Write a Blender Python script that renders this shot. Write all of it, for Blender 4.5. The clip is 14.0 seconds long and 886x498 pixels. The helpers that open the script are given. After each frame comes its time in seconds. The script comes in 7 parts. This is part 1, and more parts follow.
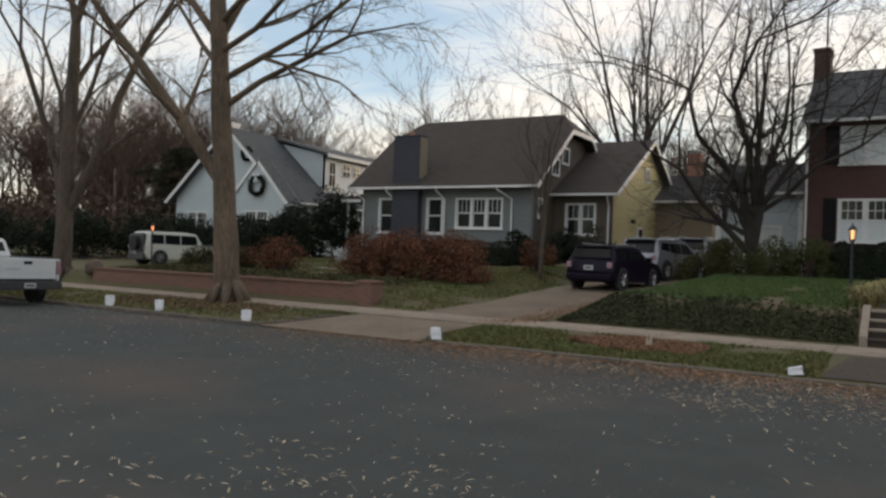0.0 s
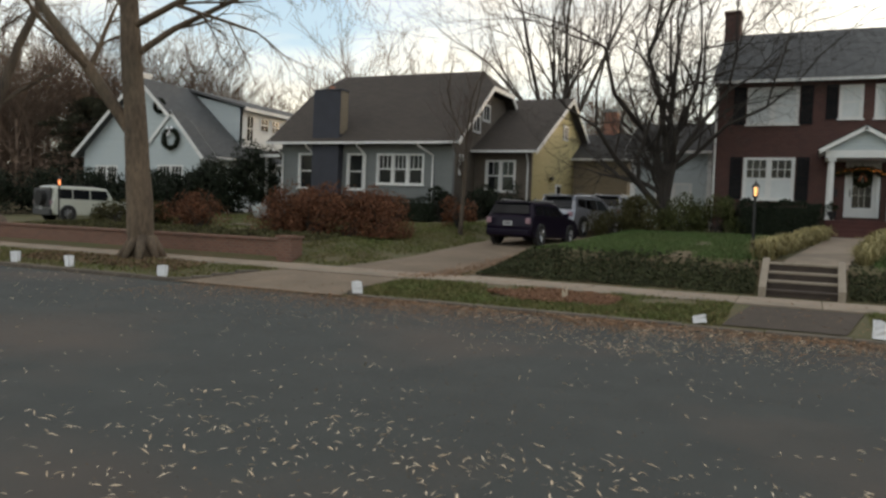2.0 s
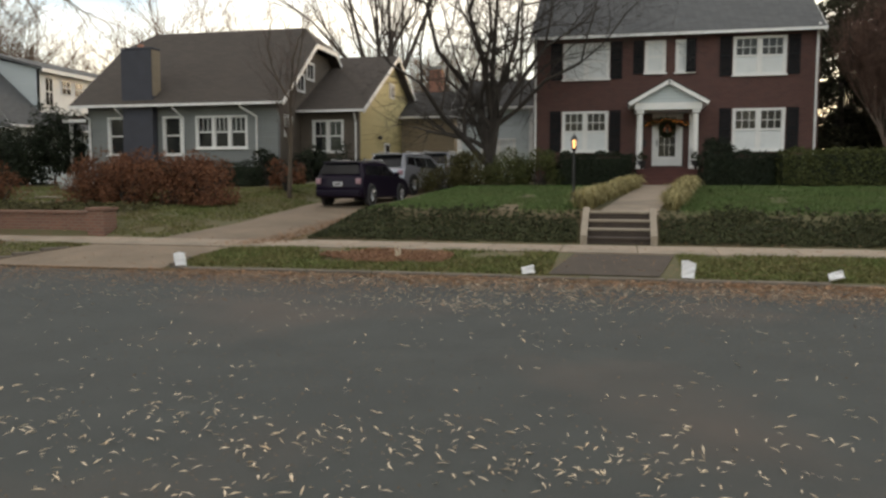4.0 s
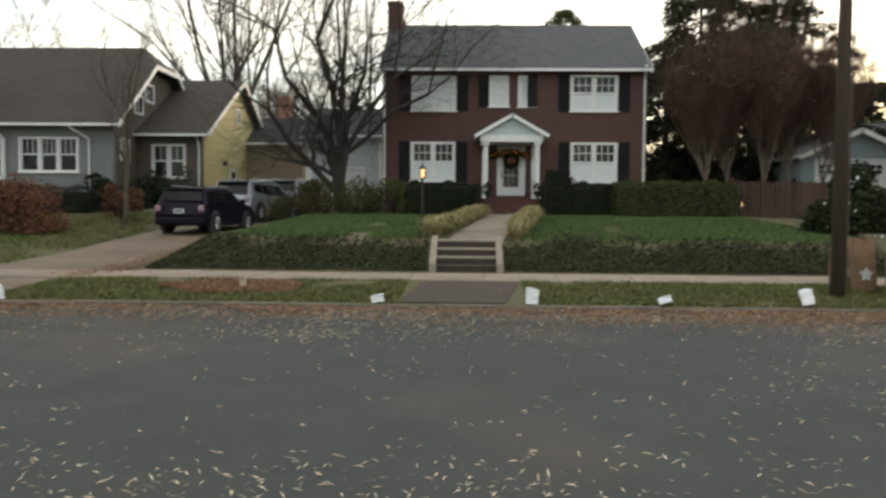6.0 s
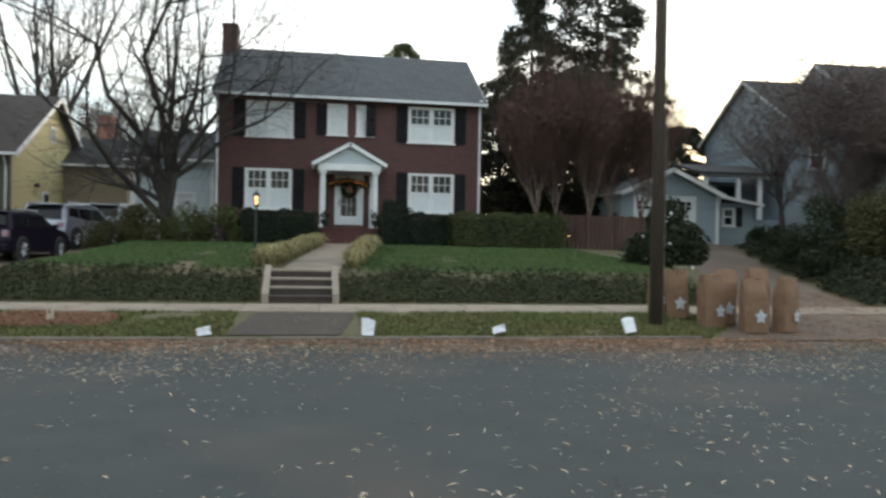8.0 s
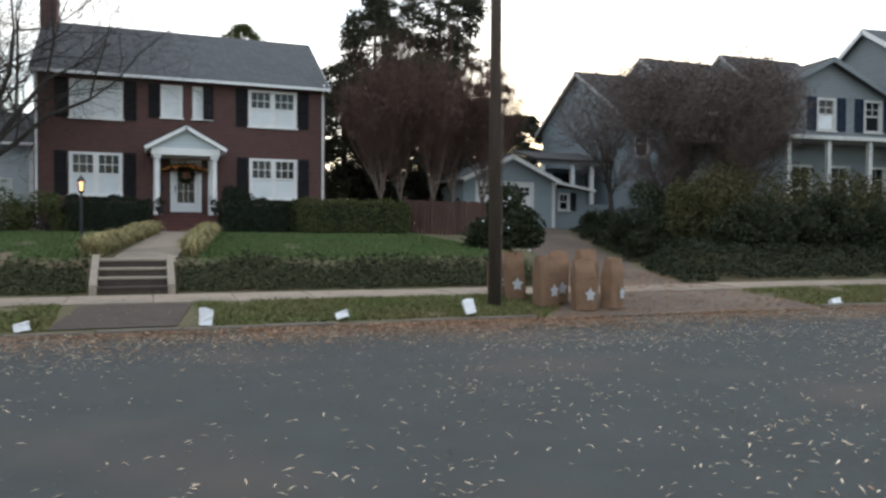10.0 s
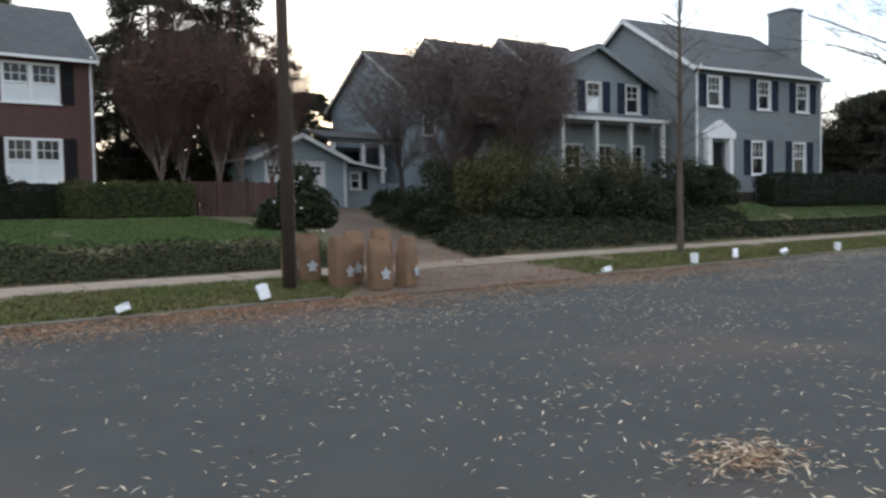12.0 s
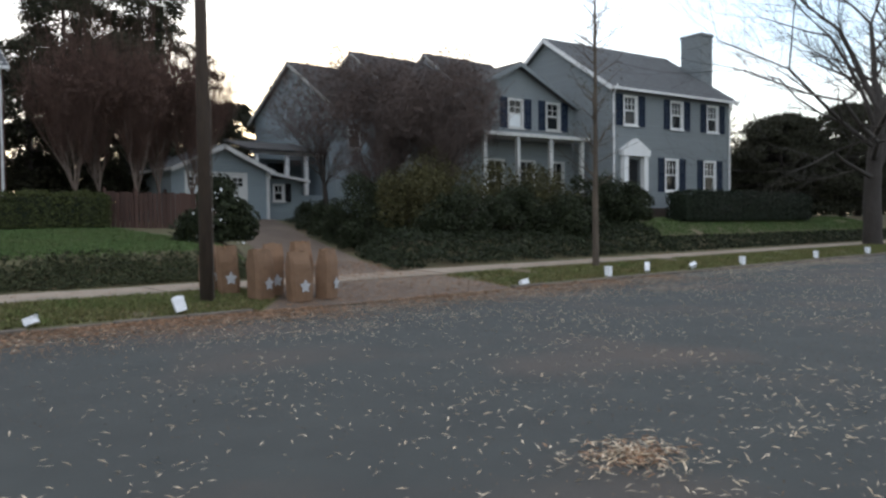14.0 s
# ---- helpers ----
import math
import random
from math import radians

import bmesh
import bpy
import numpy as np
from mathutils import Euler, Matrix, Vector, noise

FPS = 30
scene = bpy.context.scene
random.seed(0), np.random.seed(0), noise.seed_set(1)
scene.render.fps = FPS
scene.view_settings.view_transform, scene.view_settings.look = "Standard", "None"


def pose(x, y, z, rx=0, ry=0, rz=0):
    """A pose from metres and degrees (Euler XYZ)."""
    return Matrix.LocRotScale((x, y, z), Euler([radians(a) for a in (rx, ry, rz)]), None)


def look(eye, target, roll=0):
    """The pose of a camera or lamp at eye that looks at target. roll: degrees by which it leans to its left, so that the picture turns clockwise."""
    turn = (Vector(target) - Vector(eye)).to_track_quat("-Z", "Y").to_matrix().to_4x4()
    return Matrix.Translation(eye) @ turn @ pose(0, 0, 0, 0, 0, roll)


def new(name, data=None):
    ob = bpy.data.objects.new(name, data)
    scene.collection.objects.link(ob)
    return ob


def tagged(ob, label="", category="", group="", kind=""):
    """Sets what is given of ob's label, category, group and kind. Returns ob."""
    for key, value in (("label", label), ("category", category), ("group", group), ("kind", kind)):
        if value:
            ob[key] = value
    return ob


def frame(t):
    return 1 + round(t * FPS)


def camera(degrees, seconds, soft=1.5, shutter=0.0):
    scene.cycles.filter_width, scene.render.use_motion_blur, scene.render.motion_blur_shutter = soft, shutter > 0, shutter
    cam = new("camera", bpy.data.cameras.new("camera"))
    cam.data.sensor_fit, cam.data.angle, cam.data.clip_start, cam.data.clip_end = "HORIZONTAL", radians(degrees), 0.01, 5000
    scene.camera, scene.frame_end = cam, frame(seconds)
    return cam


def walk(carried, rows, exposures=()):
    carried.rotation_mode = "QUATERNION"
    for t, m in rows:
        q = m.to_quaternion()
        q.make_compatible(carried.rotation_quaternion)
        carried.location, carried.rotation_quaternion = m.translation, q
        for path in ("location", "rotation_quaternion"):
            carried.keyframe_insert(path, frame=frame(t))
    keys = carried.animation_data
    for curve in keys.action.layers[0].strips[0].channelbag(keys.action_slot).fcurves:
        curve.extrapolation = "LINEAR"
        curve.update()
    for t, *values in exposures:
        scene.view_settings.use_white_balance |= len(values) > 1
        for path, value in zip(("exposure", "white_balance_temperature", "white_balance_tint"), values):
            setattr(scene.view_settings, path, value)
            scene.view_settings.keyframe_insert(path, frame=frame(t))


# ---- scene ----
cam = camera(59.11, 14.0, soft=2.6, shutter=0.5)
PATH = [
    (0, look((-0.125, -0.185, 1.655), (-5.254, 8.399, 1.796), 2.33)),
    (0.5, look((-0.025, -0.262, 1.612), (-5.019, 8.400, 1.755), 3.00)),
    (1, look((-0.053, -0.249, 1.626), (-4.718, 8.597, 1.571), 3.18)),
    (1.5, look((-0.044, -0.278, 1.611), (-4.487, 8.681, 1.505), 2.84)),
    (2, look((-0.060, -0.286, 1.592), (-4.280, 8.773, 1.231), 2.41)),
    (2.5, look((0.031, -0.343, 1.568), (-3.995, 8.796, 1.048), 0.95)),
    (3, look((-0.103, -0.118, 1.600), (-3.351, 9.310, 0.856), -0.07)),
    (5.5, look((-0.056, -0.020, 1.598), (-1.173, 9.891, 0.875), 0.42)),
    (6, look((-0.077, 0.012, 1.597), (-0.400, 9.996, 1.143), 0.45)),
    (6.5, look((-0.052, -0.080, 1.580), (0.192, 9.915, 1.375), 0.81)),
    (7, look((-0.043, 0.104, 1.596), (0.678, 10.078, 1.545), 0.98)),
    (7.5, look((-0.022, 0.138, 1.592), (1.110, 10.074, 1.632), 1.01)),
    (8, look((-0.014, 0.264, 1.589), (1.705, 10.115, 1.543), 1.06)),
    (8.5, look((-0.007, 0.250, 1.586), (2.421, 9.950, 1.443), 0.87)),
    (9, look((0.019, 0.187, 1.563), (2.883, 9.766, 1.373), 0.13)),
    (11.5, look((0.099, 0.261, 1.597), (5.315, 8.785, 1.245), -0.09)),
    (12, look((0.097, 0.326, 1.608), (5.986, 8.394, 1.118), -1.07)),
    (12.5, look((0.123, 0.226, 1.614), (6.297, 8.082, 1.213), -0.25)),
    (13, look((0.129, 0.157, 1.618), (6.380, 7.957, 1.320), -0.88)),
    (13.5, look((0.033, 0.041, 1.595), (6.461, 7.698, 1.359), -0.88)),
    (14, look((0.064, 0.046, 1.608), (6.686, 7.532, 1.273), -0.62)),
]
walk(cam, PATH, [(0.0, -0.17, 7600, 14), (1.0, -0.22, 7600, 14), (1.5, -0.25, 7550, 13), (2.0, 0.06, 7950, 11), (2.5, 0.12, 8300, 12), (3.0, 0.38, 8400, 13), (5.5, 0.47, 8450, 12),
                (6.5, 0.53, 7400, 5), (9.0, 0.62, 6900, 8), (11.5, 0.57, 6800, 13), (12.5, 0.54, 6800, 13), (13.5, 0.64, 6800, 13), (14.0, 0.39, 6800, 13)])



# ---- sky, sun ----
SUN_ELEV, SUN_AZ = radians(8.0), radians(33.0)   # azimuth from +y towards +x
world = bpy.data.worlds.new("world")
scene.world = world
world.use_nodes = True
wt = world.node_tree
wt.nodes.clear()
w_out = wt.nodes.new("ShaderNodeOutputWorld")
w_bg = wt.nodes.new("ShaderNodeBackground")
w_sky = wt.nodes.new("ShaderNodeTexSky")
w_sky.sky_type = "NISHITA"
w_sky.sun_disc = False
w_sky.sun_elevation = SUN_ELEV
w_sky.sun_rotation = SUN_AZ
w_sky.altitude = 200
w_sky.dust_density = 0.8
w_sky.ozone_density = 1.5
w_co = wt.nodes.new("ShaderNodeTexCoord")
w_map = wt.nodes.new("ShaderNodeMapping")
w_map.inputs["Scale"].default_value = (1.6, 1.6, 5.0)
w_map.inputs["Location"].default_value = (0.35, 0.2, 0.1)
w_n = wt.nodes.new("ShaderNodeTexNoise")
w_n.inputs["Scale"].default_value = 1.3
w_n.inputs["Detail"].default_value = 6
w_n.inputs["Roughness"].default_value = 0.55
w_ramp = wt.nodes.new("ShaderNodeValToRGB")
w_ramp.color_ramp.elements[0].position = 0.40
w_ramp.color_ramp.elements[1].position = 0.62
w_gain = wt.nodes.new("ShaderNodeVectorMath")
w_gain.operation = "SCALE"
w_gain.inputs["Scale"].default_value = 0.13
w_cl = wt.nodes.new("ShaderNodeMix")
w_cl.data_type = "RGBA"
w_add = wt.nodes.new("ShaderNodeMix")
w_add.data_type = "RGBA"
w_add.blend_type = "ADD"
w_add.inputs[0].default_value = 1.0
wt.links.new(w_co.outputs["Generated"], w_map.inputs[0])
wt.links.new(w_map.outputs[0], w_n.inputs["Vector"])
wt.links.new(w_n.outputs[0], w_ramp.inputs[0])
wt.links.new(w_sky.outputs[0], w_gain.inputs[0])
w_cl.inputs[6].default_value = (0.32, 0.47, 0.66, 1)
w_cl.inputs[7].default_value = (1.0, 0.95, 0.91, 1)
wt.links.new(w_ramp.outputs[0], w_cl.inputs[0])
wt.links.new(w_cl.outputs[2], w_add.inputs[6])
wt.links.new(w_gain.outputs[0], w_add.inputs[7])
wt.links.new(w_add.outputs[2], w_bg.inputs[0])
w_bg.inputs[1].default_value = 1.0
wt.links.new(w_bg.outputs[0], w_out.inputs[0])

sun_data = bpy.data.lights.new("sun", "SUN")
sun_data.energy = 0.5
sun_data.angle = radians(12)
sun_data.color = (1.0, 0.86, 0.7)
sun = new("sun", sun_data)
sun.matrix_world = look((math.sin(SUN_AZ) * 80, math.cos(SUN_AZ) * 80, 80 * math.tan(radians(6))), (0, 0, 0))
scene.view_settings.exposure = 0.0


# ---- materials ----
def material(name, a, b=None, rough=0.8, scale=6.0, fine=60.0, bump=0.2, metal=0.0, island=0.0, objrand=0.0, coat=0.0,
             stain=None, stain_amt=0.35, stretch=(1, 1, 1), spec=0.5):
    """Two colours mixed by coarse and fine noise, with stains, bump and variation from piece to piece."""
    m = bpy.data.materials.new(name)
    m.use_nodes = True
    t = m.node_tree
    bs = t.nodes["Principled BSDF"]
    b = b or tuple(c * 0.7 for c in a)
    co = t.nodes.new("ShaderNodeTexCoord")
    mp = t.nodes.new("ShaderNodeMapping")
    mp.inputs["Scale"].default_value = stretch
    t.links.new(co.outputs["Object"], mp.inputs[0])
    n1, n2 = t.nodes.new("ShaderNodeTexNoise"), t.nodes.new("ShaderNodeTexNoise")
    for n, s in ((n1, scale), (n2, fine)):
        n.inputs["Scale"].default_value = s
        n.inputs["Detail"].default_value = 5
        n.inputs["Roughness"].default_value = 0.6
        t.links.new(mp.outputs[0], n.inputs["Vector"])
    add = t.nodes.new("ShaderNodeMath")
    add.operation = "ADD"
    t.links.new(n1.outputs[0], add.inputs[0])
    t.links.new(n2.outputs[0], add.inputs[1])
    rp = t.nodes.new("ShaderNodeMapRange")
    rp.inputs["From Min"].default_value = 0.72
    rp.inputs["From Max"].default_value = 1.28
    t.links.new(add.outputs[0], rp.inputs["Value"])
    mix = t.nodes.new("ShaderNodeMix")
    mix.data_type = "RGBA"
    mix.inputs[6].default_value = (*a, 1)
    mix.inputs[7].default_value = (*b, 1)
    t.links.new(rp.outputs[0], mix.inputs[0])
    col = mix.outputs[2]
    if stain:
        n3 = t.nodes.new("ShaderNodeTexNoise")
        n3.inputs["Scale"].default_value = scale * 0.23
        n3.inputs["Detail"].default_value = 8
        t.links.new(co.outputs["Object"], n3.inputs["Vector"])
        r3 = t.nodes.new("ShaderNodeMapRange")
        r3.inputs["From Min"].default_value, r3.inputs["From Max"].default_value = 0.5, 0.68
        r3.inputs["To Max"].default_value = stain_amt
        t.links.new(n3.outputs[0], r3.inputs["Value"])
        m3 = t.nodes.new("ShaderNodeMix")
        m3.data_type = "RGBA"
        t.links.new(r3.outputs[0], m3.inputs[0])
        t.links.new(col, m3.inputs[6])
        m3.inputs[7].default_value = (*stain, 1)
        col = m3.outputs[2]
    for amount, node, sock in ((island, "ShaderNodeNewGeometry", "Random Per Island"), (objrand, "ShaderNodeObjectInfo", "Random")):
        if amount:
            g_ = t.nodes.new(node)
            r_ = t.nodes.new("ShaderNodeMapRange")
            r_.inputs["To Min"].default_value, r_.inputs["To Max"].default_value = 1 - amount, 1 + amount
            t.links.new(g_.outputs[sock], r_.inputs["Value"])
            h_ = t.nodes.new("ShaderNodeVectorMath")
            h_.operation = "SCALE"
            t.links.new(col, h_.inputs[0])
            t.links.new(r_.outputs[0], h_.inputs["Scale"])
            col = h_.outputs[0]
    t.links.new(col, bs.inputs["Base Color"])
    bs.inputs["Roughness"].default_value = rough
    bs.inputs["Metallic"].default_value = metal
    bs.inputs["Specular IOR Level"].default_value = spec
    bs.inputs["Coat Weight"].default_value = coat
    bs.inputs["Coat Roughness"].default_value = 0.08
    if bump:
        bp = t.nodes.new("ShaderNodeBump")
        bp.inputs["Strength"].default_value = bump
        bp.inputs["Distance"].default_value = 0.02
        t.links.new(add.outputs[0], bp.inputs["Height"])
        t.links.new(bp.outputs[0], bs.inputs["Normal"])
    return m


def courses(m, a, b, joint, width, height, gap=0.012, offset=0.5, flat=False, bump=0.5):
    """Lays courses (brick, shingle, siding) into a material, over both wall directions."""
    t = m.node_tree
    bs = t.nodes["Principled BSDF"]
    co = t.nodes.new("ShaderNodeTexCoord")
    sp = t.nodes.new("ShaderNodeSeparateXYZ")
    t.links.new(co.outputs["Object"], sp.inputs[0])
    sm = t.nodes.new("ShaderNodeMath")
    sm.operation = "ADD"
    t.links.new(sp.outputs[0], sm.inputs[0])
    t.links.new(sp.outputs[1], sm.inputs[1])
    cb = t.nodes.new("ShaderNodeCombineXYZ")
    t.links.new(sm.outputs[0], cb.inputs[0])
    t.links.new(sp.outputs[2], cb.inputs[1])
    br = t.nodes.new("ShaderNodeTexBrick")
    br.offset = offset
    br.inputs["Scale"].default_value = 1.0
    br.inputs["Brick Width"].default_value = width
    br.inputs["Row Height"].default_value = height
    br.inputs["Mortar Size"].default_value = gap
    br.inputs["Color1"].default_value = (*a, 1)
    br.inputs["Color2"].default_value = (*b, 1)
    br.inputs["Mortar"].default_value = (*joint, 1)
    t.links.new(cb.outputs[0], br.inputs["Vector"])
    old = bs.inputs["Base Color"].links[0].from_socket
    mx = t.nodes.new("ShaderNodeMix")
    mx.data_type = "RGBA"
    mx.inputs[0].default_value = 0.62
    t.links.new(old, mx.inputs[6])
    t.links.new(br.outputs[0], mx.inputs[7])
    t.links.new(mx.outputs[2], bs.inputs["Base Color"])
    bp = t.nodes.new("ShaderNodeBump")
    bp.invert = True
    bp.inputs["Strength"].default_value = bump
    bp.inputs["Distance"].default_value = 0.01
    t.links.new(br.outputs[1], bp.inputs["Height"])
    t.links.new(bp.outputs[0], bs.inputs["Normal"])
    return m


def glass_material(name, tint, rough=0.06, spec=0.6):
    m = bpy.data.materials.new(name)
    m.use_nodes = True
    bs = m.node_tree.nodes["Principled BSDF"]
    bs.inputs["Base Color"].default_value = (*tint, 1)
    bs.inputs["Roughness"].default_value = rough
    bs.inputs["Specular IOR Level"].default_value = spec
    return m


def glow_material(name, colour, strength):
    m = bpy.data.materials.new(name)
    m.use_nodes = True
    bs = m.node_tree.nodes["Principled BSDF"]
    bs.inputs["Base Color"].default_value = (*colour, 1)
    bs.inputs["Emission Color"].default_value = (*colour, 1)
    bs.inputs["Emission Strength"].default_value = strength
    return m


M_ASPHALT = material("asphalt", (0.055, 0.061, 0.057), (0.037, 0.041, 0.039), 0.88, 1.2, 90, 0.35, stain=(0.092, 0.070, 0.057), stain_amt=0.75, spec=0.42)
M_GROUND = material("soil_and_thatch", (0.085, 0.092, 0.038), (0.125, 0.098, 0.052), 0.95, 1.5, 30, 0.6, stain=(0.15, 0.10, 0.062), stain_amt=0.7)
M_CONCRETE = material("concrete", (0.35, 0.28, 0.21), (0.26, 0.205, 0.16), 0.9, 2.5, 70, 0.25, objrand=0.10, stain=(0.13, 0.11, 0.085), stain_amt=0.6)
M_DRIVE = material("worn_drive_concrete", (0.225, 0.168, 0.118), (0.15, 0.112, 0.08), 0.9, 1.6, 60, 0.3, objrand=0.08, stain=(0.11, 0.08, 0.055), stain_amt=0.7)
M_DIRT_DRIVE = material("leaf_stained_concrete", (0.16, 0.115, 0.085), (0.10, 0.075, 0.058), 0.95, 1.2, 50, 0.4, stain=(0.20, 0.15, 0.11), stain_amt=0.6)
M_DARKSTONE = material("dark_flagstone", (0.078, 0.058, 0.043), (0.048, 0.036, 0.027), 0.9, 2.0, 40, 0.3)
M_KERB = material("kerb_granite", (0.17, 0.14, 0.112), (0.10, 0.083, 0.068), 0.9, 4, 60, 0.4, objrand=0.15)
M_BRICK = courses(material("red_brick", (0.112, 0.046, 0.040), (0.068, 0.031, 0.030), 0.9, 1.5, 40, 0.2), (0.120, 0.049, 0.041), (0.076, 0.033, 0.031), (0.12, 0.085, 0.075), 0.21, 0.075)
M_BRICK_WALL = courses(material("old_garden_brick", (0.22, 0.10, 0.07), (0.15, 0.07, 0.055), 0.95, 2.0, 40, 0.3), (0.24, 0.11, 0.075), (0.15, 0.075, 0.055), (0.2, 0.17, 0.14), 0.21, 0.075)
M_BRICK_ORANGE = courses(material("chimney_brick", (0.36, 0.14, 0.09), (0.27, 0.10, 0.07), 0.9, 2.0, 40, 0.3), (0.38, 0.15, 0.095), (0.27, 0.105, 0.07), (0.3, 0.25, 0.2), 0.21, 0.075)
M_STEP_BRICK = material("porch_brick", (0.10, 0.036, 0.03), (0.065, 0.026, 0.024), 0.9, 5, 40, 0.3)
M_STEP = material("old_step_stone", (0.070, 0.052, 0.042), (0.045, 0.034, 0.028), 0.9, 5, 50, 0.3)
M_STEP_EDGE = material("pale_step_nosing", (0.32, 0.27, 0.21), (0.23, 0.19, 0.15), 0.9, 5, 50, 0.3)
M_SHINGLE = courses(material("grey_roof_shingles", (0.100, 0.106, 0.110), (0.070, 0.074, 0.078), 0.92, 0.8, 30, 0.3), (0.11, 0.115, 0.12), (0.07, 0.073, 0.077), (0.04, 0.04, 0.04), 0.3, 0.1)
M_SHINGLE_BROWN = courses(material("brown_roof_shingles", (0.064, 0.050, 0.042), (0.043, 0.035, 0.030), 0.92, 0.8, 30, 0.3, stain=(0.10, 0.075, 0.06), stain_amt=0.5), (0.07, 0.056, 0.047), (0.044, 0.036, 0.031), (0.035, 0.03, 0.026), 0.3, 0.1)
M_SHINGLE_DARK = courses(material("dark_roof_shingles", (0.06, 0.058, 0.058), (0.042, 0.04, 0.04), 0.92, 0.8, 30, 0.3), (0.062, 0.06, 0.06), (0.04, 0.038, 0.038), (0.025, 0.025, 0.025), 0.3, 0.1)
M_WHITE = material("white_paint", (0.78, 0.78, 0.78), (0.68, 0.68, 0.67), 0.55, 3, 40, 0.05)
M_BLIND = material("white_blinds", (0.70, 0.73, 0.74), (0.60, 0.63, 0.64), 0.6, 3, 30, 0.05)
M_SHUTTER = material("black_shutter_paint", (0.022, 0.022, 0.024), (0.014, 0.014, 0.016), 0.8, 4, 40, 0.08, spec=0.15)
M_SHUTTER_BLUE = material("blue_shutter_paint", (0.022, 0.036, 0.06), (0.016, 0.025, 0.045), 0.8, 4, 40, 0.08, spec=0.15)
M_GLASS = glass_material("window_glass", (0.012, 0.014, 0.016), 0.06, 0.3)
M_GREY_SIDING = courses(material("grey_siding", (0.20, 0.215, 0.215), (0.15, 0.16, 0.165), 0.75, 1.2, 40, 0.1), (0.205, 0.22, 0.22), (0.18, 0.195, 0.195), (0.09, 0.095, 0.1), 8.0, 0.12, 0.008)
M_DARK_SIDING = courses(material("slate_siding", (0.25, 0.265, 0.28), (0.2, 0.21, 0.225), 0.75, 1.2, 40, 0.1), (0.255, 0.27, 0.285), (0.23, 0.245, 0.26), (0.13, 0.135, 0.14), 8.0, 0.13, 0.008)
M_CHIM_GREY = material("grey_painted_brick", (0.054, 0.058, 0.076), (0.040, 0.043, 0.056), 0.85, 2, 50, 0.3)
M_BROWN_SIDING = courses(material("taupe_shingle_siding", (0.13, 0.105, 0.085), (0.095, 0.078, 0.065), 0.85, 1.2, 40, 0.1), (0.135, 0.11, 0.09), (0.11, 0.09, 0.075), (0.06, 0.05, 0.042), 0.25, 0.14, 0.008)
M_YELLOW = courses(material("cream_yellow_siding", (0.56, 0.47, 0.24), (0.48, 0.40, 0.20), 0.75, 1.2, 40, 0.1), (0.57, 0.48, 0.245), (0.52, 0.44, 0.22), (0.32, 0.27, 0.15), 8.0, 0.12, 0.008)
M_WHITE_SIDING = courses(material("white_siding", (0.52, 0.58, 0.60), (0.44, 0.50, 0.52), 0.75, 1.2, 40, 0.1), (0.53, 0.59, 0.61), (0.48, 0.54, 0.56), (0.28, 0.31, 0.33), 8.0, 0.12, 0.008)
M_BLUE_SIDING = courses(material("blue_grey_siding", (0.30, 0.36, 0.39), (0.24, 0.29, 0.32), 0.75, 1.2, 40, 0.1), (0.305, 0.365, 0.395), (0.27, 0.33, 0.36), (0.14, 0.17, 0.19), 8.0, 0.12, 0.008)
M_STUCCO = material("pale_grey_stucco", (0.3, 0.325, 0.315), (0.24, 0.26, 0.255), 0.9, 1.5, 50, 0.25, stain=(0.24, 0.26, 0.25), stain_amt=0.5)
M_COLONIAL = courses(material("blue_grey_clapboard", (0.20, 0.225, 0.235), (0.16, 0.18, 0.19), 0.8, 1.2, 40, 0.1), (0.205, 0.23, 0.24), (0.18, 0.20, 0.21), (0.09, 0.10, 0.105), 8.0, 0.13, 0.008)
M_TAN = courses(material("tan_siding", (0.27, 0.215, 0.15), (0.21, 0.17, 0.12), 0.85, 1.2, 40, 0.1), (0.275, 0.22, 0.155), (0.24, 0.19, 0.135), (0.13, 0.105, 0.075), 8.0, 0.13, 0.008)
# dimmer copy of the white: trim faint in sun glare, put into the paint
M_SCALLOP = material("dimmed_white_paint", (0.62, 0.62, 0.60), (0.42, 0.41, 0.39), 0.7, 5, 40, 0.1)
M_TRIM_DARK = material("dark_trim", (0.05, 0.05, 0.055), None, 0.6, 4, 40, 0.05)
M_BARK = material("grey_brown_bark", (0.13, 0.1, 0.074), (0.05, 0.038, 0.03), 0.95, 3.0, 18, 0.9, stretch=(1, 1, 0.25))
M_BARK_PALE = material("pale_patchy_bark", (0.19, 0.135, 0.092), (0.065, 0.047, 0.034), 0.95, 2.0, 14, 0.8, stretch=(1, 1, 0.3), stain=(0.10, 0.085, 0.06), stain_amt=0.6)
M_BARK_DARK = material("dark_bark", (0.055, 0.046, 0.040), (0.034, 0.028, 0.025), 0.95, 3.0, 18, 0.8, stretch=(1, 1, 0.25))
M_POLE = material("weathered_pole_timber", (0.085, 0.060, 0.045), (0.05, 0.036, 0.028), 0.9, 3, 30, 0.5, stretch=(1, 1, 0.08))
M_LEAF = material("dark_evergreen_leaves", (0.031, 0.039, 0.018), (0.020, 0.026, 0.013), 0.6, 3, 30, 0.0, spec=0.15, island=0.45)
M_IVY = material("ivy_leaves", (0.056, 0.062, 0.029), (0.036, 0.041, 0.020), 0.75, 3, 30, 0.0, spec=0.15, island=0.5)
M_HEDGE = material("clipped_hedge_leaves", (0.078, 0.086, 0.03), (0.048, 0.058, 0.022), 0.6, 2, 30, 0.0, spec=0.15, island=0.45)
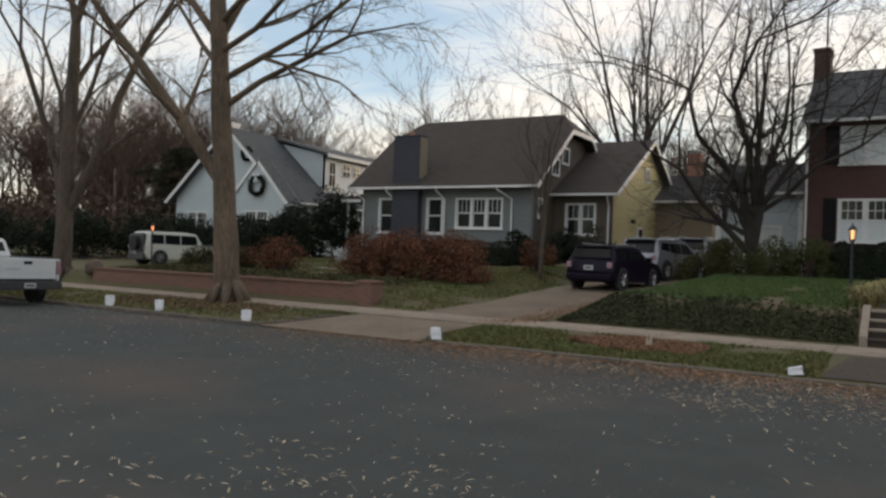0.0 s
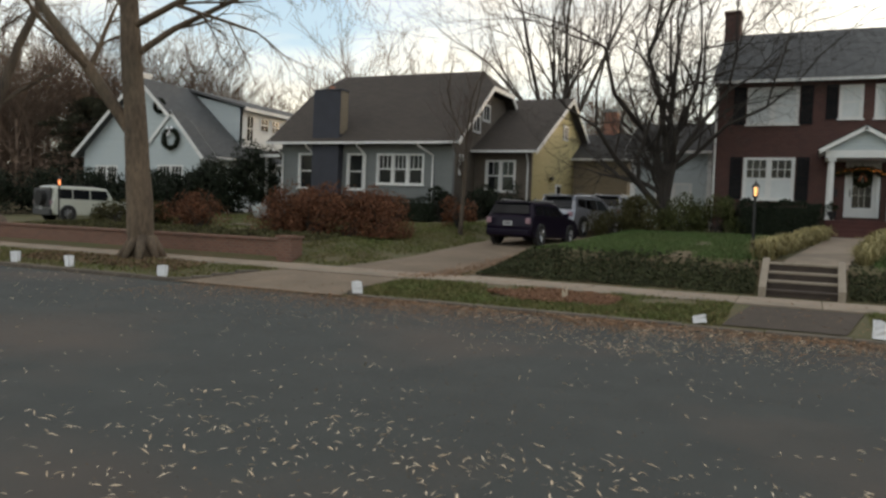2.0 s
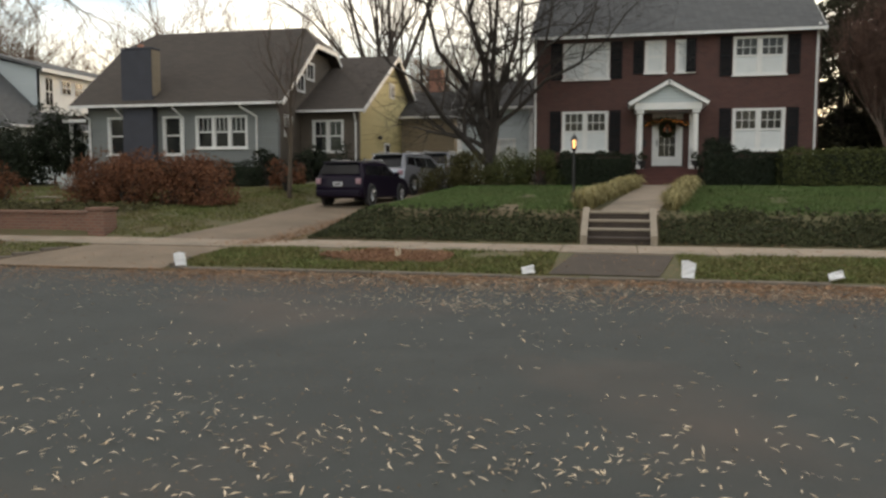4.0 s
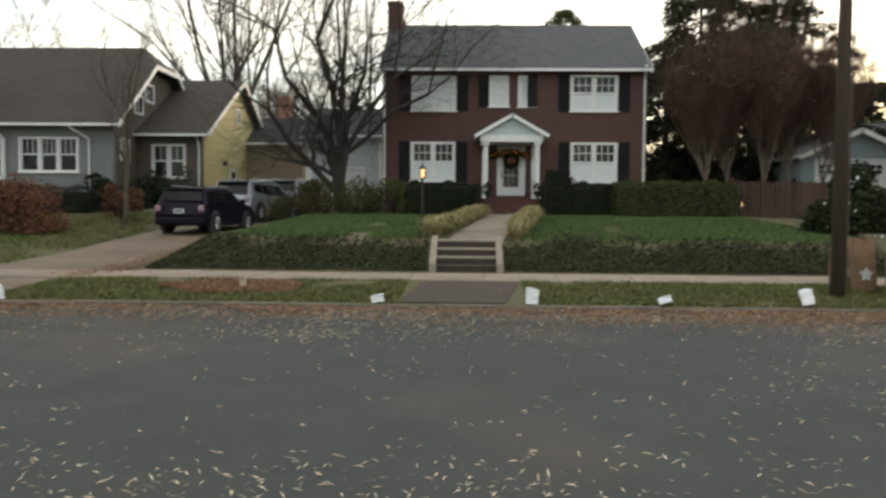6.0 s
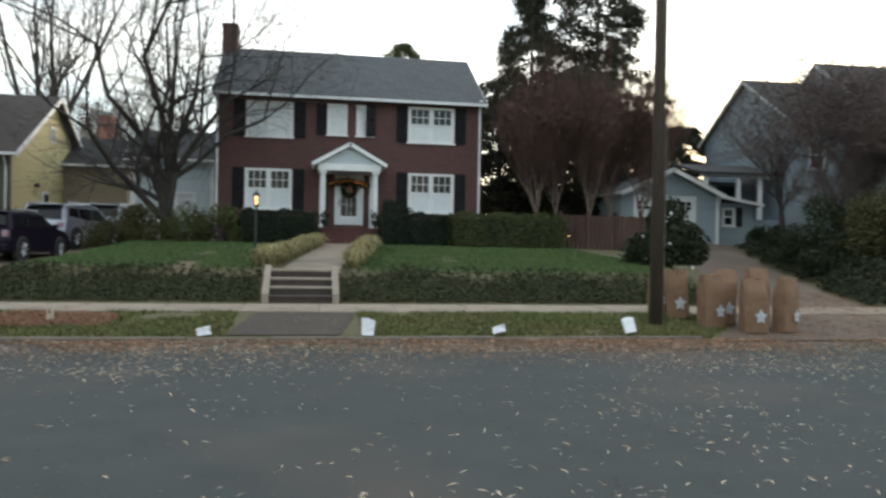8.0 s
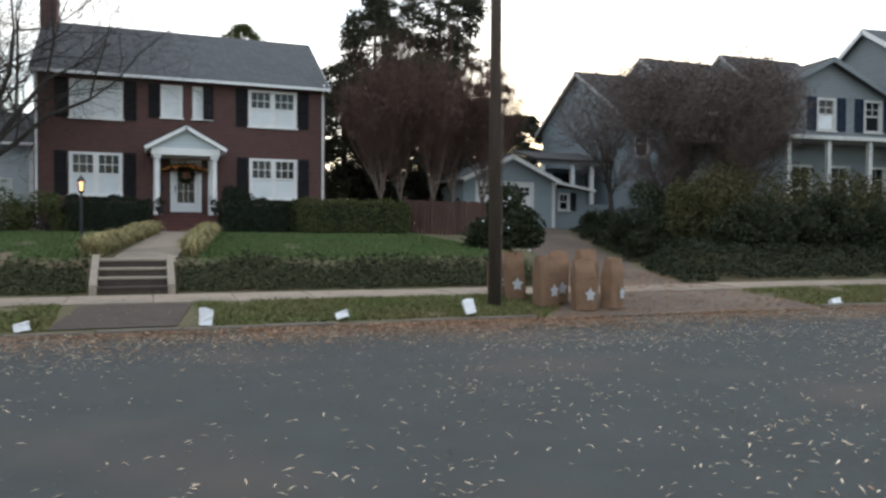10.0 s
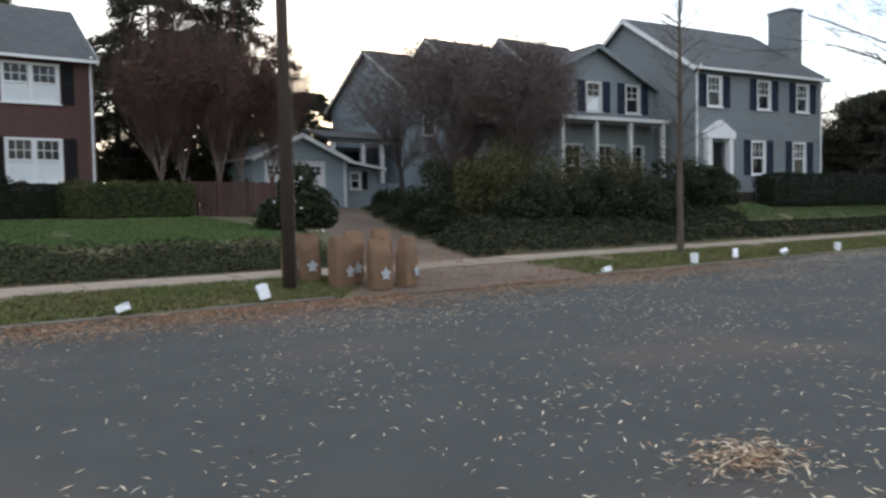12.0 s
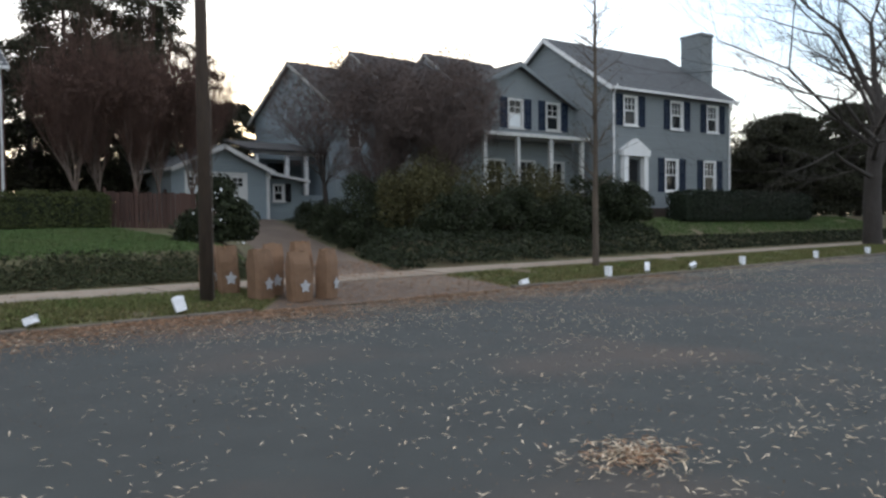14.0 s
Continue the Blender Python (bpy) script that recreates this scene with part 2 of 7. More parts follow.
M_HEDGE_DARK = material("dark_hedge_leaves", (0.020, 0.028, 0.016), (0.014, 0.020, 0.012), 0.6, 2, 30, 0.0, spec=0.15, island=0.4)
M_RUSSET = material("russet_dry_leaves", (0.19, 0.082, 0.045), (0.11, 0.05, 0.032), 0.8, 2, 30, 0.0, spec=0.15, island=0.45)
M_OLIVE = material("olive_leaves", (0.078, 0.069, 0.028), (0.050, 0.049, 0.021), 0.7, 2, 30, 0.0, spec=0.15, island=0.45)
M_STRAW = material("straw_grass", (0.33, 0.28, 0.14), (0.23, 0.20, 0.095), 0.8, 2, 30, 0.0, spec=0.15, island=0.35)
M_GRASS = material("winter_lawn_grass", (0.074, 0.132, 0.044), (0.100, 0.127, 0.051), 0.8, 0.6, 12, 0.0, spec=0.15, island=0.4)
M_GRASS_DRY = material("dry_verge_grass", (0.108, 0.144, 0.048), (0.170, 0.140, 0.066), 0.85, 0.8, 12, 0.0, spec=0.15, island=0.45)
M_NEEDLE = material("conifer_needles", (0.044, 0.043, 0.026), (0.028, 0.030, 0.019), 0.7, 2, 30, 0.0, spec=0.15, island=0.4)
M_TWIGGY = material("purple_brown_twigs", (0.138, 0.103, 0.092), (0.09, 0.068, 0.062), 0.9, 2, 30, 0.0, spec=0.15, island=0.35)
M_FARTWIG = material("far_brown_twigs", (0.17, 0.118, 0.09), (0.11, 0.078, 0.062), 0.9, 2, 30, 0.0, spec=0.15, island=0.35)
M_SEEDHEAD = material("rusty_seed_heads", (0.135, 0.082, 0.066), (0.085, 0.052, 0.044), 0.9, 2, 30, 0.0, spec=0.15, island=0.4)
M_BARK_CRAPE = material("smooth_crape_bark", (0.17, 0.125, 0.10), (0.09, 0.066, 0.054), 0.85, 3, 18, 0.3, stretch=(1, 1, 0.25))
M_DRYLEAF = material("fallen_willow_oak_leaves", (0.76, 0.65, 0.49), (0.54, 0.40, 0.26), 0.75, 4, 40, 0.0, island=0.4)
M_DRYLEAF_BROWN = material("brown_leaf_litter", (0.40, 0.23, 0.13), (0.24, 0.135, 0.08), 0.8, 4, 40, 0.0, island=0.45)
M_LITTER_DULL = material("dull_leaf_litter", (0.20, 0.13, 0.08), (0.12, 0.085, 0.055), 0.9, 4, 40, 0.0, spec=0.15, island=0.45)
M_MULCH = material("wood_chip_mulch", (0.29, 0.15, 0.088), (0.18, 0.098, 0.06), 0.95, 8, 40, 0.6, island=0.4)
M_PAPER = material("white_paper", (0.88, 0.89, 0.91), (0.80, 0.81, 0.84), 0.8, 8, 60, 0.15)
M_KRAFT = material("brown_kraft_paper", (0.235, 0.135, 0.078), (0.165, 0.095, 0.056), 0.85, 5, 40, 0.25, objrand=0.15)
M_BLACK = material("black_metal", (0.02, 0.02, 0.022), (0.014, 0.014, 0.015), 0.45, 5, 40, 0.05)
M_RUBBER = material("tyre_rubber", (0.018, 0.018, 0.018), (0.012, 0.012, 0.012), 0.85, 5, 40, 0.1)
M_ALLOY = material("alloy_rim", (0.55, 0.55, 0.57), (0.45, 0.45, 0.47), 0.3, 5, 40, 0.0, metal=0.9)
M_CAR_DARK = material("dark_plum_car_paint", (0.009, 0.005, 0.016), (0.007, 0.004, 0.012), 0.4, 2, 30, 0.0, coat=0.12, spec=0.12)
M_CAR_SILVER = material("silver_car_paint", (0.36, 0.38, 0.43), (0.33, 0.35, 0.40), 0.3, 2, 30, 0.0, metal=0.5, coat=0.8)
M_CAR_WHITE = material("off_white_car_paint", (0.58, 0.59, 0.52), (0.52, 0.53, 0.47), 0.35, 2, 30, 0.0, coat=0.8)
M_CAR_TRUCK = material("white_truck_paint", (0.66, 0.68, 0.69), (0.58, 0.60, 0.61), 0.4, 2, 30, 0.0, coat=0.6)
M_CAR_GLASS = glass_material("car_glass", (0.010, 0.011, 0.013), 0.08, 0.25)
M_TAIL = material("red_lamp_lens", (0.36, 0.22, 0.26), (0.28, 0.16, 0.19), 0.2, 5, 40, 0.0, coat=1.0)
M_PLATE = material("number_plate", (0.55, 0.56, 0.58), None, 0.5, 5, 40, 0.0)
M_FENCE = material("red_brown_fence_wood", (0.075, 0.037, 0.028), (0.048, 0.026, 0.02), 0.9, 3, 40, 0.3, objrand=0.2, stretch=(1, 1, 0.15))
M_LAMP = glow_material("lamp_flame_glass", (1.0, 0.54, 0.22), 1.6)
M_PORCH_GLOW = glow_material("warm_fairy_light", (1.0, 0.36, 0.10), 0.9)
M_RED_LAMP = glow_material("orange_lantern_glass", (1.0, 0.35, 0.15), 1.8)
M_RIBBON = material("red_brown_ribbon", (0.32, 0.10, 0.04), None, 0.7, 6, 40, 0.1)


# ---- builders ----
def thing(name, place, label, category, group="", turn=0.0, kind=""):
    ob = new(name)
    ob.empty_display_size = 0.2
    ob.matrix_basis = pose(*place, 0, 0, turn)
    return tagged(ob, label, category, group, kind)


def link_mesh(name, bm, mat, parent=None, label="", smooth=False):
    me = bpy.data.meshes.new(name)
    bm.to_mesh(me)
    bm.free()
    me.materials.append(mat)
    if smooth:
        me.shade_smooth()
    ob = new(name, me)
    if parent:
        ob.parent = parent
    if label:
        ob["label"] = label
    return ob


def part(name, bm, mat, parent, label="", smooth=False):
    return link_mesh(name, bm, mat, parent, label, smooth)


def mesh_from(name, verts, faces, mat, parent=None, label="", smooth=False):
    me = bpy.data.meshes.new(name)
    me.from_pydata(verts, [], faces)
    me.materials.append(mat)
    if smooth:
        me.shade_smooth()
    ob = new(name, me)
    if parent:
        ob.parent = parent
    if label:
        ob["label"] = label
    return ob


def same_mesh(name, me, parent, place, turn=(0, 0, 0)):
    """Another piece on a mesh that is already there."""
    ob = new(name, me)
    ob.parent = parent
    ob.matrix_basis = pose(*place, *turn)
    return ob


def box(bm, x0, y0, z0, x1, y1, z1, bevel=0.0):
    r = bmesh.ops.create_cube(bm, size=1.0, matrix=Matrix.Translation(((x0 + x1) / 2, (y0 + y1) / 2, (z0 + z1) / 2)) @ Matrix.Diagonal((abs(x1 - x0), abs(y1 - y0), abs(z1 - z0), 1)))
    if bevel:
        es = list({e for v in r["verts"] for e in v.link_edges})
        bmesh.ops.bevel(bm, geom=es, offset=bevel, segments=2, affect="EDGES", profile=0.6)
    return bm


def B(*a, bevel=0.0):
    return box(bmesh.new(), *a, bevel=bevel)


def tube(bm, p0, p1, r0, r1, seg=10):
    p0, p1 = Vector(p0), Vector(p1)
    d = p1 - p0
    m = Matrix.Translation((p0 + p1) / 2) @ d.to_track_quat("Z", "Y").to_matrix().to_4x4()
    bmesh.ops.create_cone(bm, cap_ends=True, segments=seg, radius1=r0, radius2=r1, depth=d.length, matrix=m)
    return bm


def prism(bm, pts, axis, a, b):
    """A polygon in two coordinates, drawn out along the third axis from a to b."""
    def at(p, v):
        return {"x": (v, p[0], p[1]), "y": (p[0], v, p[1]), "z": (p[0], p[1], v)}[axis]
    lo, hi = [bm.verts.new(at(p, a)) for p in pts], [bm.verts.new(at(p, b)) for p in pts]
    n = len(pts)
    bm.faces.new(lo[::-1])
    bm.faces.new(hi)
    for i in range(n):
        bm.faces.new((lo[i], lo[(i + 1) % n], hi[(i + 1) % n], hi[i]))
    bmesh.ops.recalc_face_normals(bm, faces=bm.faces)
    return bm


def slab(bm, quad, thick):
    """A sheet with thickness under four corners."""
    q = [Vector(p) for p in quad]
    n = (q[1] - q[0]).cross(q[2] - q[0]).normalized()
    if n.z < 0:
        n = -n
    up, dn = [bm.verts.new(p) for p in q], [bm.verts.new(p - n * thick) for p in q]
    k = len(q)
    bm.faces.new(up)
    bm.faces.new(dn[::-1])
    for i in range(k):
        bm.faces.new((up[i], dn[i], dn[(i + 1) % k], up[(i + 1) % k]))
    bmesh.ops.recalc_face_normals(bm, faces=bm.faces)
    return bm


def wall_x(bm, x0, x1, z0, z1, y0, y1, holes=()):
    """A wall along x between depths y0 and y1, in one skin, with rectangular holes (xa, xb, za, zb)."""
    xs = sorted({x0, x1, *[v for h in holes for v in h[:2]]})
    zs = sorted({z0, z1, *[v for h in holes for v in h[2:]]})
    seen = {}

    def V(i, k, y):
        key = (i, k, y)
        if key not in seen:
            seen[key] = bm.verts.new((xs[i], y, zs[k]))
        return seen[key]

    def solid(i, k):
        if not (0 <= i < len(xs) - 1 and 0 <= k < len(zs) - 1):
            return False
        cx, cz = (xs[i] + xs[i + 1]) / 2, (zs[k] + zs[k + 1]) / 2
        return not any(h[0] < cx < h[1] and h[2] < cz < h[3] for h in holes)

    for i in range(len(xs) - 1):
        for k in range(len(zs) - 1):
            if not solid(i, k):
                continue
            bm.faces.new((V(i, k, y0), V(i + 1, k, y0), V(i + 1, k + 1, y0), V(i, k + 1, y0)))
            bm.faces.new((V(i, k + 1, y1), V(i + 1, k + 1, y1), V(i + 1, k, y1), V(i, k, y1)))
            for di, dk, a, b in ((-1, 0, (i, k), (i, k + 1)), (1, 0, (i + 1, k + 1), (i + 1, k)), (0, -1, (i + 1, k), (i, k)), (0, 1, (i, k + 1), (i + 1, k + 1))):
                if not solid(i + di, k + dk):
                    bm.faces.new((V(*a, y0), V(*b, y0), V(*b, y1), V(*a, y1)))
    bmesh.ops.recalc_face_normals(bm, faces=bm.faces)
    return bm


def wall_y(bm, y0, y1, z0, z1, x0, x1, t):
    """A rectangular frame standing along y, of width t."""
    box(bm, x0, y0, z0, x1, y0 + t, z1)
    box(bm, x0, y1 - t, z0, x1, y1, z1)
    box(bm, x0, y0 + t, z0, x1, y1 - t, z0 + t)
    box(bm, x0, y0 + t, z1 - t, x1, y1 - t, z1)
    return bm


def sash_window(parent, x, z, w, h, y, units=1, grid=(3, 2), blind=0.55, frame_mat=None, full_blind=False, out=-1):
    """A window of one or more sashes in a wall facing -y: frame, sill, panes, bars, blinds behind the glass."""
    win = new("window")
    win.parent = parent
    win.location = (x, y, z)
    fm = frame_mat or M_WHITE
    t = 0.09
    bm = bmesh.new()
    for a in (0, w - t):
        box(bm, a, -0.07, 0, a + t, 0.08, h)
    box(bm, t, -0.07, h - t, w - t, 0.08, h)
    box(bm, t, -0.07, 0, w - t, 0.08, t * 0.8)
    uw = (w - 2 * t) / units
    for u in range(1, units):
        box(bm, t + u * uw - 0.06, -0.065, t * 0.8, t + u * uw + 0.06, 0.075, h - t)
    part("frame", bm, fm, win)
    part("sill", B(-0.05, -0.13, -0.06, w + 0.05, 0.05, -0.002, bevel=0.008), fm, win)
    for u in range(units):
        xa, xb = t + u * uw + (0.06 if u else 0), t + (u + 1) * uw - (0.06 if u < units - 1 else 0)
        bm = bmesh.new()
        mid = h * 0.5
        box(bm, xa, -0.03, mid - 0.03, xb, 0.03, mid + 0.03)
        for za, zb in ((t * 0.8, mid - 0.03), (mid + 0.03, h - t)):
            box(bm, xa, -0.02, za, xa + 0.04, 0.03, zb)
            box(bm, xb - 0.04, -0.02, za, xb, 0.03, zb)
        nx, nz = grid
        for i in range(1, nx):
            gx = xa + (xb - xa) * i / nx
            box(bm, gx - 0.012, -0.015, mid + 0.03, gx + 0.012, 0.02, h - t)
        for j in range(1, nz):
            gz = mid + (h - t - mid) * j / nz
            box(bm, xa + 0.04, -0.014, gz - 0.012, xb - 0.04, 0.021, gz + 0.012)
        part("sash", bm, fm, win)
        for za, zb, up in ((t * 0.8, mid - 0.03, False), (mid + 0.03, h - t, True)):
            white = full_blind or (not up and blind > 0)
            if white:
                n = max(3, int((zb - za) / 0.055))
                zig = [(0.014, za)] + [q for k in range(n) for q in ((0.0, za + (zb - za) * k / n), (0.01, za + (zb - za) * (k + 0.92) / n))] + [(0.014, zb)]
                bm = prism(bmesh.new(), zig, "x", xa + 0.04, xb - 0.04)
                part("blind", bm, M_BLIND, win)
            part("pane", B(xa + 0.04, 0.03, za, xb - 0.04, 0.036, zb), M_GLASS, win)
    return win


def shutter(parent, x, z, w, h, y, mat):
    s = new("shutter")
    s.parent = parent
    s.location = (x, y, z)
    bm = bmesh.new()
    for a, b, c, d in ((0, 0, 0.06, h), (w - 0.06, 0, w, h), (0.06, 0, w - 0.06, 0.08), (0.06, h - 0.08, w - 0.06, h), (0.06, h * 0.48, w - 0.06, h * 0.54)):
        box(bm, a, -0.045, b, c, 0, d)
    part("stile_frame", bm, mat, s)
    bm = bmesh.new()
    n = int(h / 0.06)
    for k in range(n):
        zz = 0.07 + (h - 0.15) * k / n
        slab(bm, ((0.06, -0.012, zz + 0.045), (w - 0.06, -0.012, zz + 0.045), (w - 0.06, -0.036, zz), (0.06, -0.036, zz)), 0.008)
    part("louvre_panel", bm, mat, s)
    return s


def rows_of_leaves(name, centres, normals, size, mat, parent=None, label="", aspect=0.5, jitter=0.9, seed=1):
    """Many small leaf blades, each a bent four-cornered leaf."""
    rng = np.random.default_rng(seed)
    n = len(centres)
    nn = normals + rng.normal(0, jitter, (n, 3))
    nn /= np.linalg.norm(nn, axis=1, keepdims=True) + 1e-9
    ref = rng.normal(0, 1, (n, 3))
    u = np.cross(nn, ref)
    u /= np.linalg.norm(u, axis=1, keepdims=True) + 1e-9
    v = np.cross(nn, u)
    s = (size * rng.uniform(0.6, 1.35, (n, 1)))
    verts = np.stack([centres - u * s, centres + v * s * aspect + nn * s * 0.15, centres + u * s, centres - v * s * aspect + nn * s * 0.15], 1).reshape(-1, 3)
    ob = mesh_from(name, verts.tolist(), np.arange(4 * n).reshape(-1, 4).tolist(), mat, parent, label)
    if parent:
        ob["kind"] = "stuff"
    return ob


def lumps(c, r, count, seed, lump=0.5):
    """Points on the skin of a cluster of lumps that fill an ellipsoid: places and outward normals."""
    rng = np.random.default_rng(seed)
    k = max(6, int(10 + 6 * r[0] * r[1]))
    d = rng.normal(0, 1, (k, 3))
    d[:, 2] = np.abs(d[:, 2]) * 0.9 - 0.15
    d /= np.linalg.norm(d, axis=1, keepdims=True)
    cc = d * np.array(r) * rng.uniform(0.55, 0.85, (k, 1))
    rr = lump * min(r) * rng.uniform(0.55, 1.1, k)
    i = rng.integers(0, k, count)
    e = rng.normal(0, 1, (count, 3))
    e /= np.linalg.norm(e, axis=1, keepdims=True)
    p = cc[i] + e * rr[i][:, None] * rng.uniform(0.6, 1.08, (count, 1))
    p[:, 2] = np.maximum(p[:, 2], -r[2] * 0.25 + 0.02)
    return p + np.array(c), e


def shrub(name, place, r, mat, label, category="shrub", count=2500, size=0.06, seed=1, group="", stem=M_BARK_DARK, lump=0.5):
    ob = thing(name, place, label, category, group)
    p, e = lumps((0, 0, r[2] * 0.28), r, count, seed, lump)
    rows_of_leaves("foliage", p, e, size, mat, ob, seed=seed)
    rng = random.Random(seed)
    bm = bmesh.new()
    for k in range(14):
        a, q = rng.uniform(0, 6.28), rng.uniform(0.35, 0.75)
        tube(bm, (rng.uniform(-0.2, 0.2) * r[0], rng.uniform(-0.2, 0.2) * r[1], -0.05), (math.cos(a) * r[0] * q, math.sin(a) * r[1] * q, r[2] * rng.uniform(0.5, 1.0)), 0.025, 0.008, 5)
    part("stem_frame", bm, stem, ob)
    return ob


def hedge(name, place, size, mat, label, count=4000, leaf=0.045, seed=1, group="", turn=0.0):
    """A clipped hedge: leaves over a rounded block with a wavy skin, its inner shade a dark core."""
    ob = thing(name, place, label, "hedge", group, turn)
    L, D, Hh = size
    rng = np.random.default_rng(seed)
    p = rng.uniform(-1, 1, (count, 3))
    face = rng.choice(4, count, p=[0.42, 0.13, 0.33, 0.12])
    nrm = np.zeros((count, 3))
    for f_, ax, sg in ((0, 1, -1), (1, 1, 1), (2, 2, 1), (3, 0, 0)):
        k = face == f_
        s = np.where(rng.random(k.sum()) > 0.5, 1, -1) if f_ == 3 else sg
        p[k, ax] = s
        nrm[k, ax] = s
    p = p / np.maximum(1, (np.abs(p) ** 8).sum(1, keepdims=True) ** (1 / 8) * 0.97)
    w = 0.05 * np.sin(p[:, :1] * L * 2.1 + seed) + 0.04 * np.sin(p[:, :1] * L * 5.3) + rng.normal(0, 0.035, (count, 1))
    q = p * [L / 2, D / 2, Hh / 2] + [0, 0, Hh / 2] + nrm * w
    q[:, 2] = np.maximum(q[:, 2], 0.02)
    rows_of_leaves("foliage", q, nrm, leaf, mat, ob, seed=seed)
    bm = bmesh.new()
    # solid dark block standing in for the shade between the leaves
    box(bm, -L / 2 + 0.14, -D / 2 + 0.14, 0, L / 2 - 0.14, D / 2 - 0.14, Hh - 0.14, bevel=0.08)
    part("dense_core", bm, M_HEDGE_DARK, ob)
    return ob


def grow(seed, height, radius, lean=(0, 0), levels=5, spread=0.6, first=0.35, kids=(2, 3), shrink=0.72, up=0.25, forks=None, droop=0.0, wiggle=0.12, limbs=None, sway=0.018):
    """The segments of a bare tree: (start, end, r0, r1, level)."""
    rng = random.Random(seed)
    segs = []

    def shoot(p, d, length, r, lev):
        steps = 12 if lev == 0 else 3
        q = Vector(p)
        dd = Vector(d).normalized()
        rr = r
        for s in range(steps):
            dd = (dd + Vector((rng.gauss(0, wiggle if lev else sway), rng.gauss(0, wiggle if lev else sway), rng.gauss(0, wiggle * 0.6 if lev else 0) + (up if lev else 0.05) * 0.22 - droop * 0.1 * lev))).normalized()
            e = q + dd * length / steps
            r2 = max(0.004, r * (1 - (s + 1) / steps * (0.42 if lev == 0 else 0.5)) * (1 + (rng.gauss(0, 0.025) if lev == 0 else 0)))
            segs.append((q.copy(), e.copy(), rr, r2, lev))
            if lev < levels and (lev > 0 or ((s + 1) / steps > first and s % 3 == 2)):
                for k in range(rng.randint(*kids) if s < steps - 1 else 0):
                    branch(e, dd, length, r2, lev, 0.55 + 0.3 * rng.random())
            q, rr = e, r2
        if lev < levels:
            for k in range(2 if lev else (forks or 3)):
                branch(q, dd, length, rr, lev, 0.8 + 0.25 * rng.random())

    def branch(p, d, length, r, lev, k):
        side = Vector((rng.gauss(0, 1), rng.gauss(0, 1), rng.gauss(0, 0.5)))
        side = (side - side.dot(d) * d).normalized()
        ang = spread * rng.uniform(0.6, 1.25)
        nd = (d * math.cos(ang) + side * math.sin(ang) + Vector((0, 0, up * 0.4))).normalized()
        shoot(p, nd, length * shrink * k, r * (0.72 if k > 0.78 else 0.5), lev + 1)

    shoot((0, 0, -0.1), (lean[0], lean[1], 1), height, radius, 0)
    for (lp, ld, ll, lr) in limbs or ():
        shoot(lp, ld, ll, lr, 1)
    return segs


def segs_mesh(name, segs, mat, parent, keep, sides, label=""):
    verts, faces = [], []
    for a, b, r0, r1, lev in segs:
        if not keep(lev):
            continue
        d = (b - a).normalized()
        u = d.orthogonal().normalized()
        w = d.cross(u)
        n = sides(lev)
        i0 = len(verts)
        for p, r in ((a - d * r0 * 0.15, r0), (b + d * r1 * 0.15, r1)):
            for k in range(n):
                t = 2 * math.pi * k / n
                o = (u * math.cos(t) + w * math.sin(t)) * r
                if lev == 0:
                    o *= 1 + 0.16 * noise.noise((p + o) * (1.1 / max(r, 0.1)) * 0.6)
                verts.append(p + o)
        for k in range(n):
            faces.append((i0 + k, i0 + (k + 1) % n, i0 + n + (k + 1) % n, i0 + n + k))
    ob = mesh_from(name, verts, faces, mat, parent, label, smooth=True)
    if parent and name == "twigwork":
        ob["kind"] = "stuff"
    return ob


def bare_tree(name, place, label, segs, bark, group="", flare=0.0, twig_mat=None):
    ob = thing(name, place, label, "tree", group)
    segs_mesh("trunk", segs, bark, ob, lambda l: l == 0, lambda l: 14)
    segs_mesh("branchwork", segs, bark, ob, lambda l: 1 <= l <= 2, lambda l: 7)
    segs_mesh("twigwork", segs, twig_mat or bark, ob, lambda l: l > 2, lambda l: 3)
    return ob


# ---- the lie of the land ----
KERB = 13.05
WALK0, WALK1 = 15.3, 16.8


def bend(pts, v):
    for (a, za), (b, zb) in zip(pts, pts[1:]):
        if v <= b:
            return za + (zb - za) * max(0.0, (v - a) / (b - a))
    return pts[-1][1]


LAWN = [(13.05, 0.06), (15.3, 0.27), (16.8, 0.30), (17.1, 0.36), (18.5, 1.0), (29, 1.58), (33, 1.75), (60, 2.4), (400, 4.0)]
YARD = [(13.05, 0.06), (15.3, 0.27), (16.8, 0.30), (18.0, 0.55), (20, 0.8), (26, 1.35), (31, 1.8), (60, 2.4), (400, 4.0)]
WALLED = [(13.05, 0.06), (15.3, 0.27), (16.8, 0.30), (17.3, 0.80), (22, 1.0), (31, 1.6), (60, 2.4), (400, 4.0)]
HIGH = [(13.05, 0.06), (15.3, 0.27), (16.8, 0.30), (17.1, 0.38), (17.9, 1.05), (19.3, 1.42), (20.6, 1.72), (30, 1.9), (60, 2.4), (400, 4.0)]
DIP = [(13.05, 0.06), (15.3, 0.27), (16.8, 0.30), (22, 0.52), (28, 0.85), (34, 1.45), (60, 2.4), (400, 4.0)]
DRIVE = [(13.05, 0.0), (15.3, 0.24), (16.8, 0.28), (20, 0.55), (24, 0.88), (30, 1.2), (36, 1.5), (60, 2.2), (400, 4.0)]
DRIVE_R = [(13.05, 0.0), (15.3, 0.24), (16.8, 0.28), (20, 0.45), (26, 1.0), (33, 1.85), (60, 2.3), (400, 4.0)]
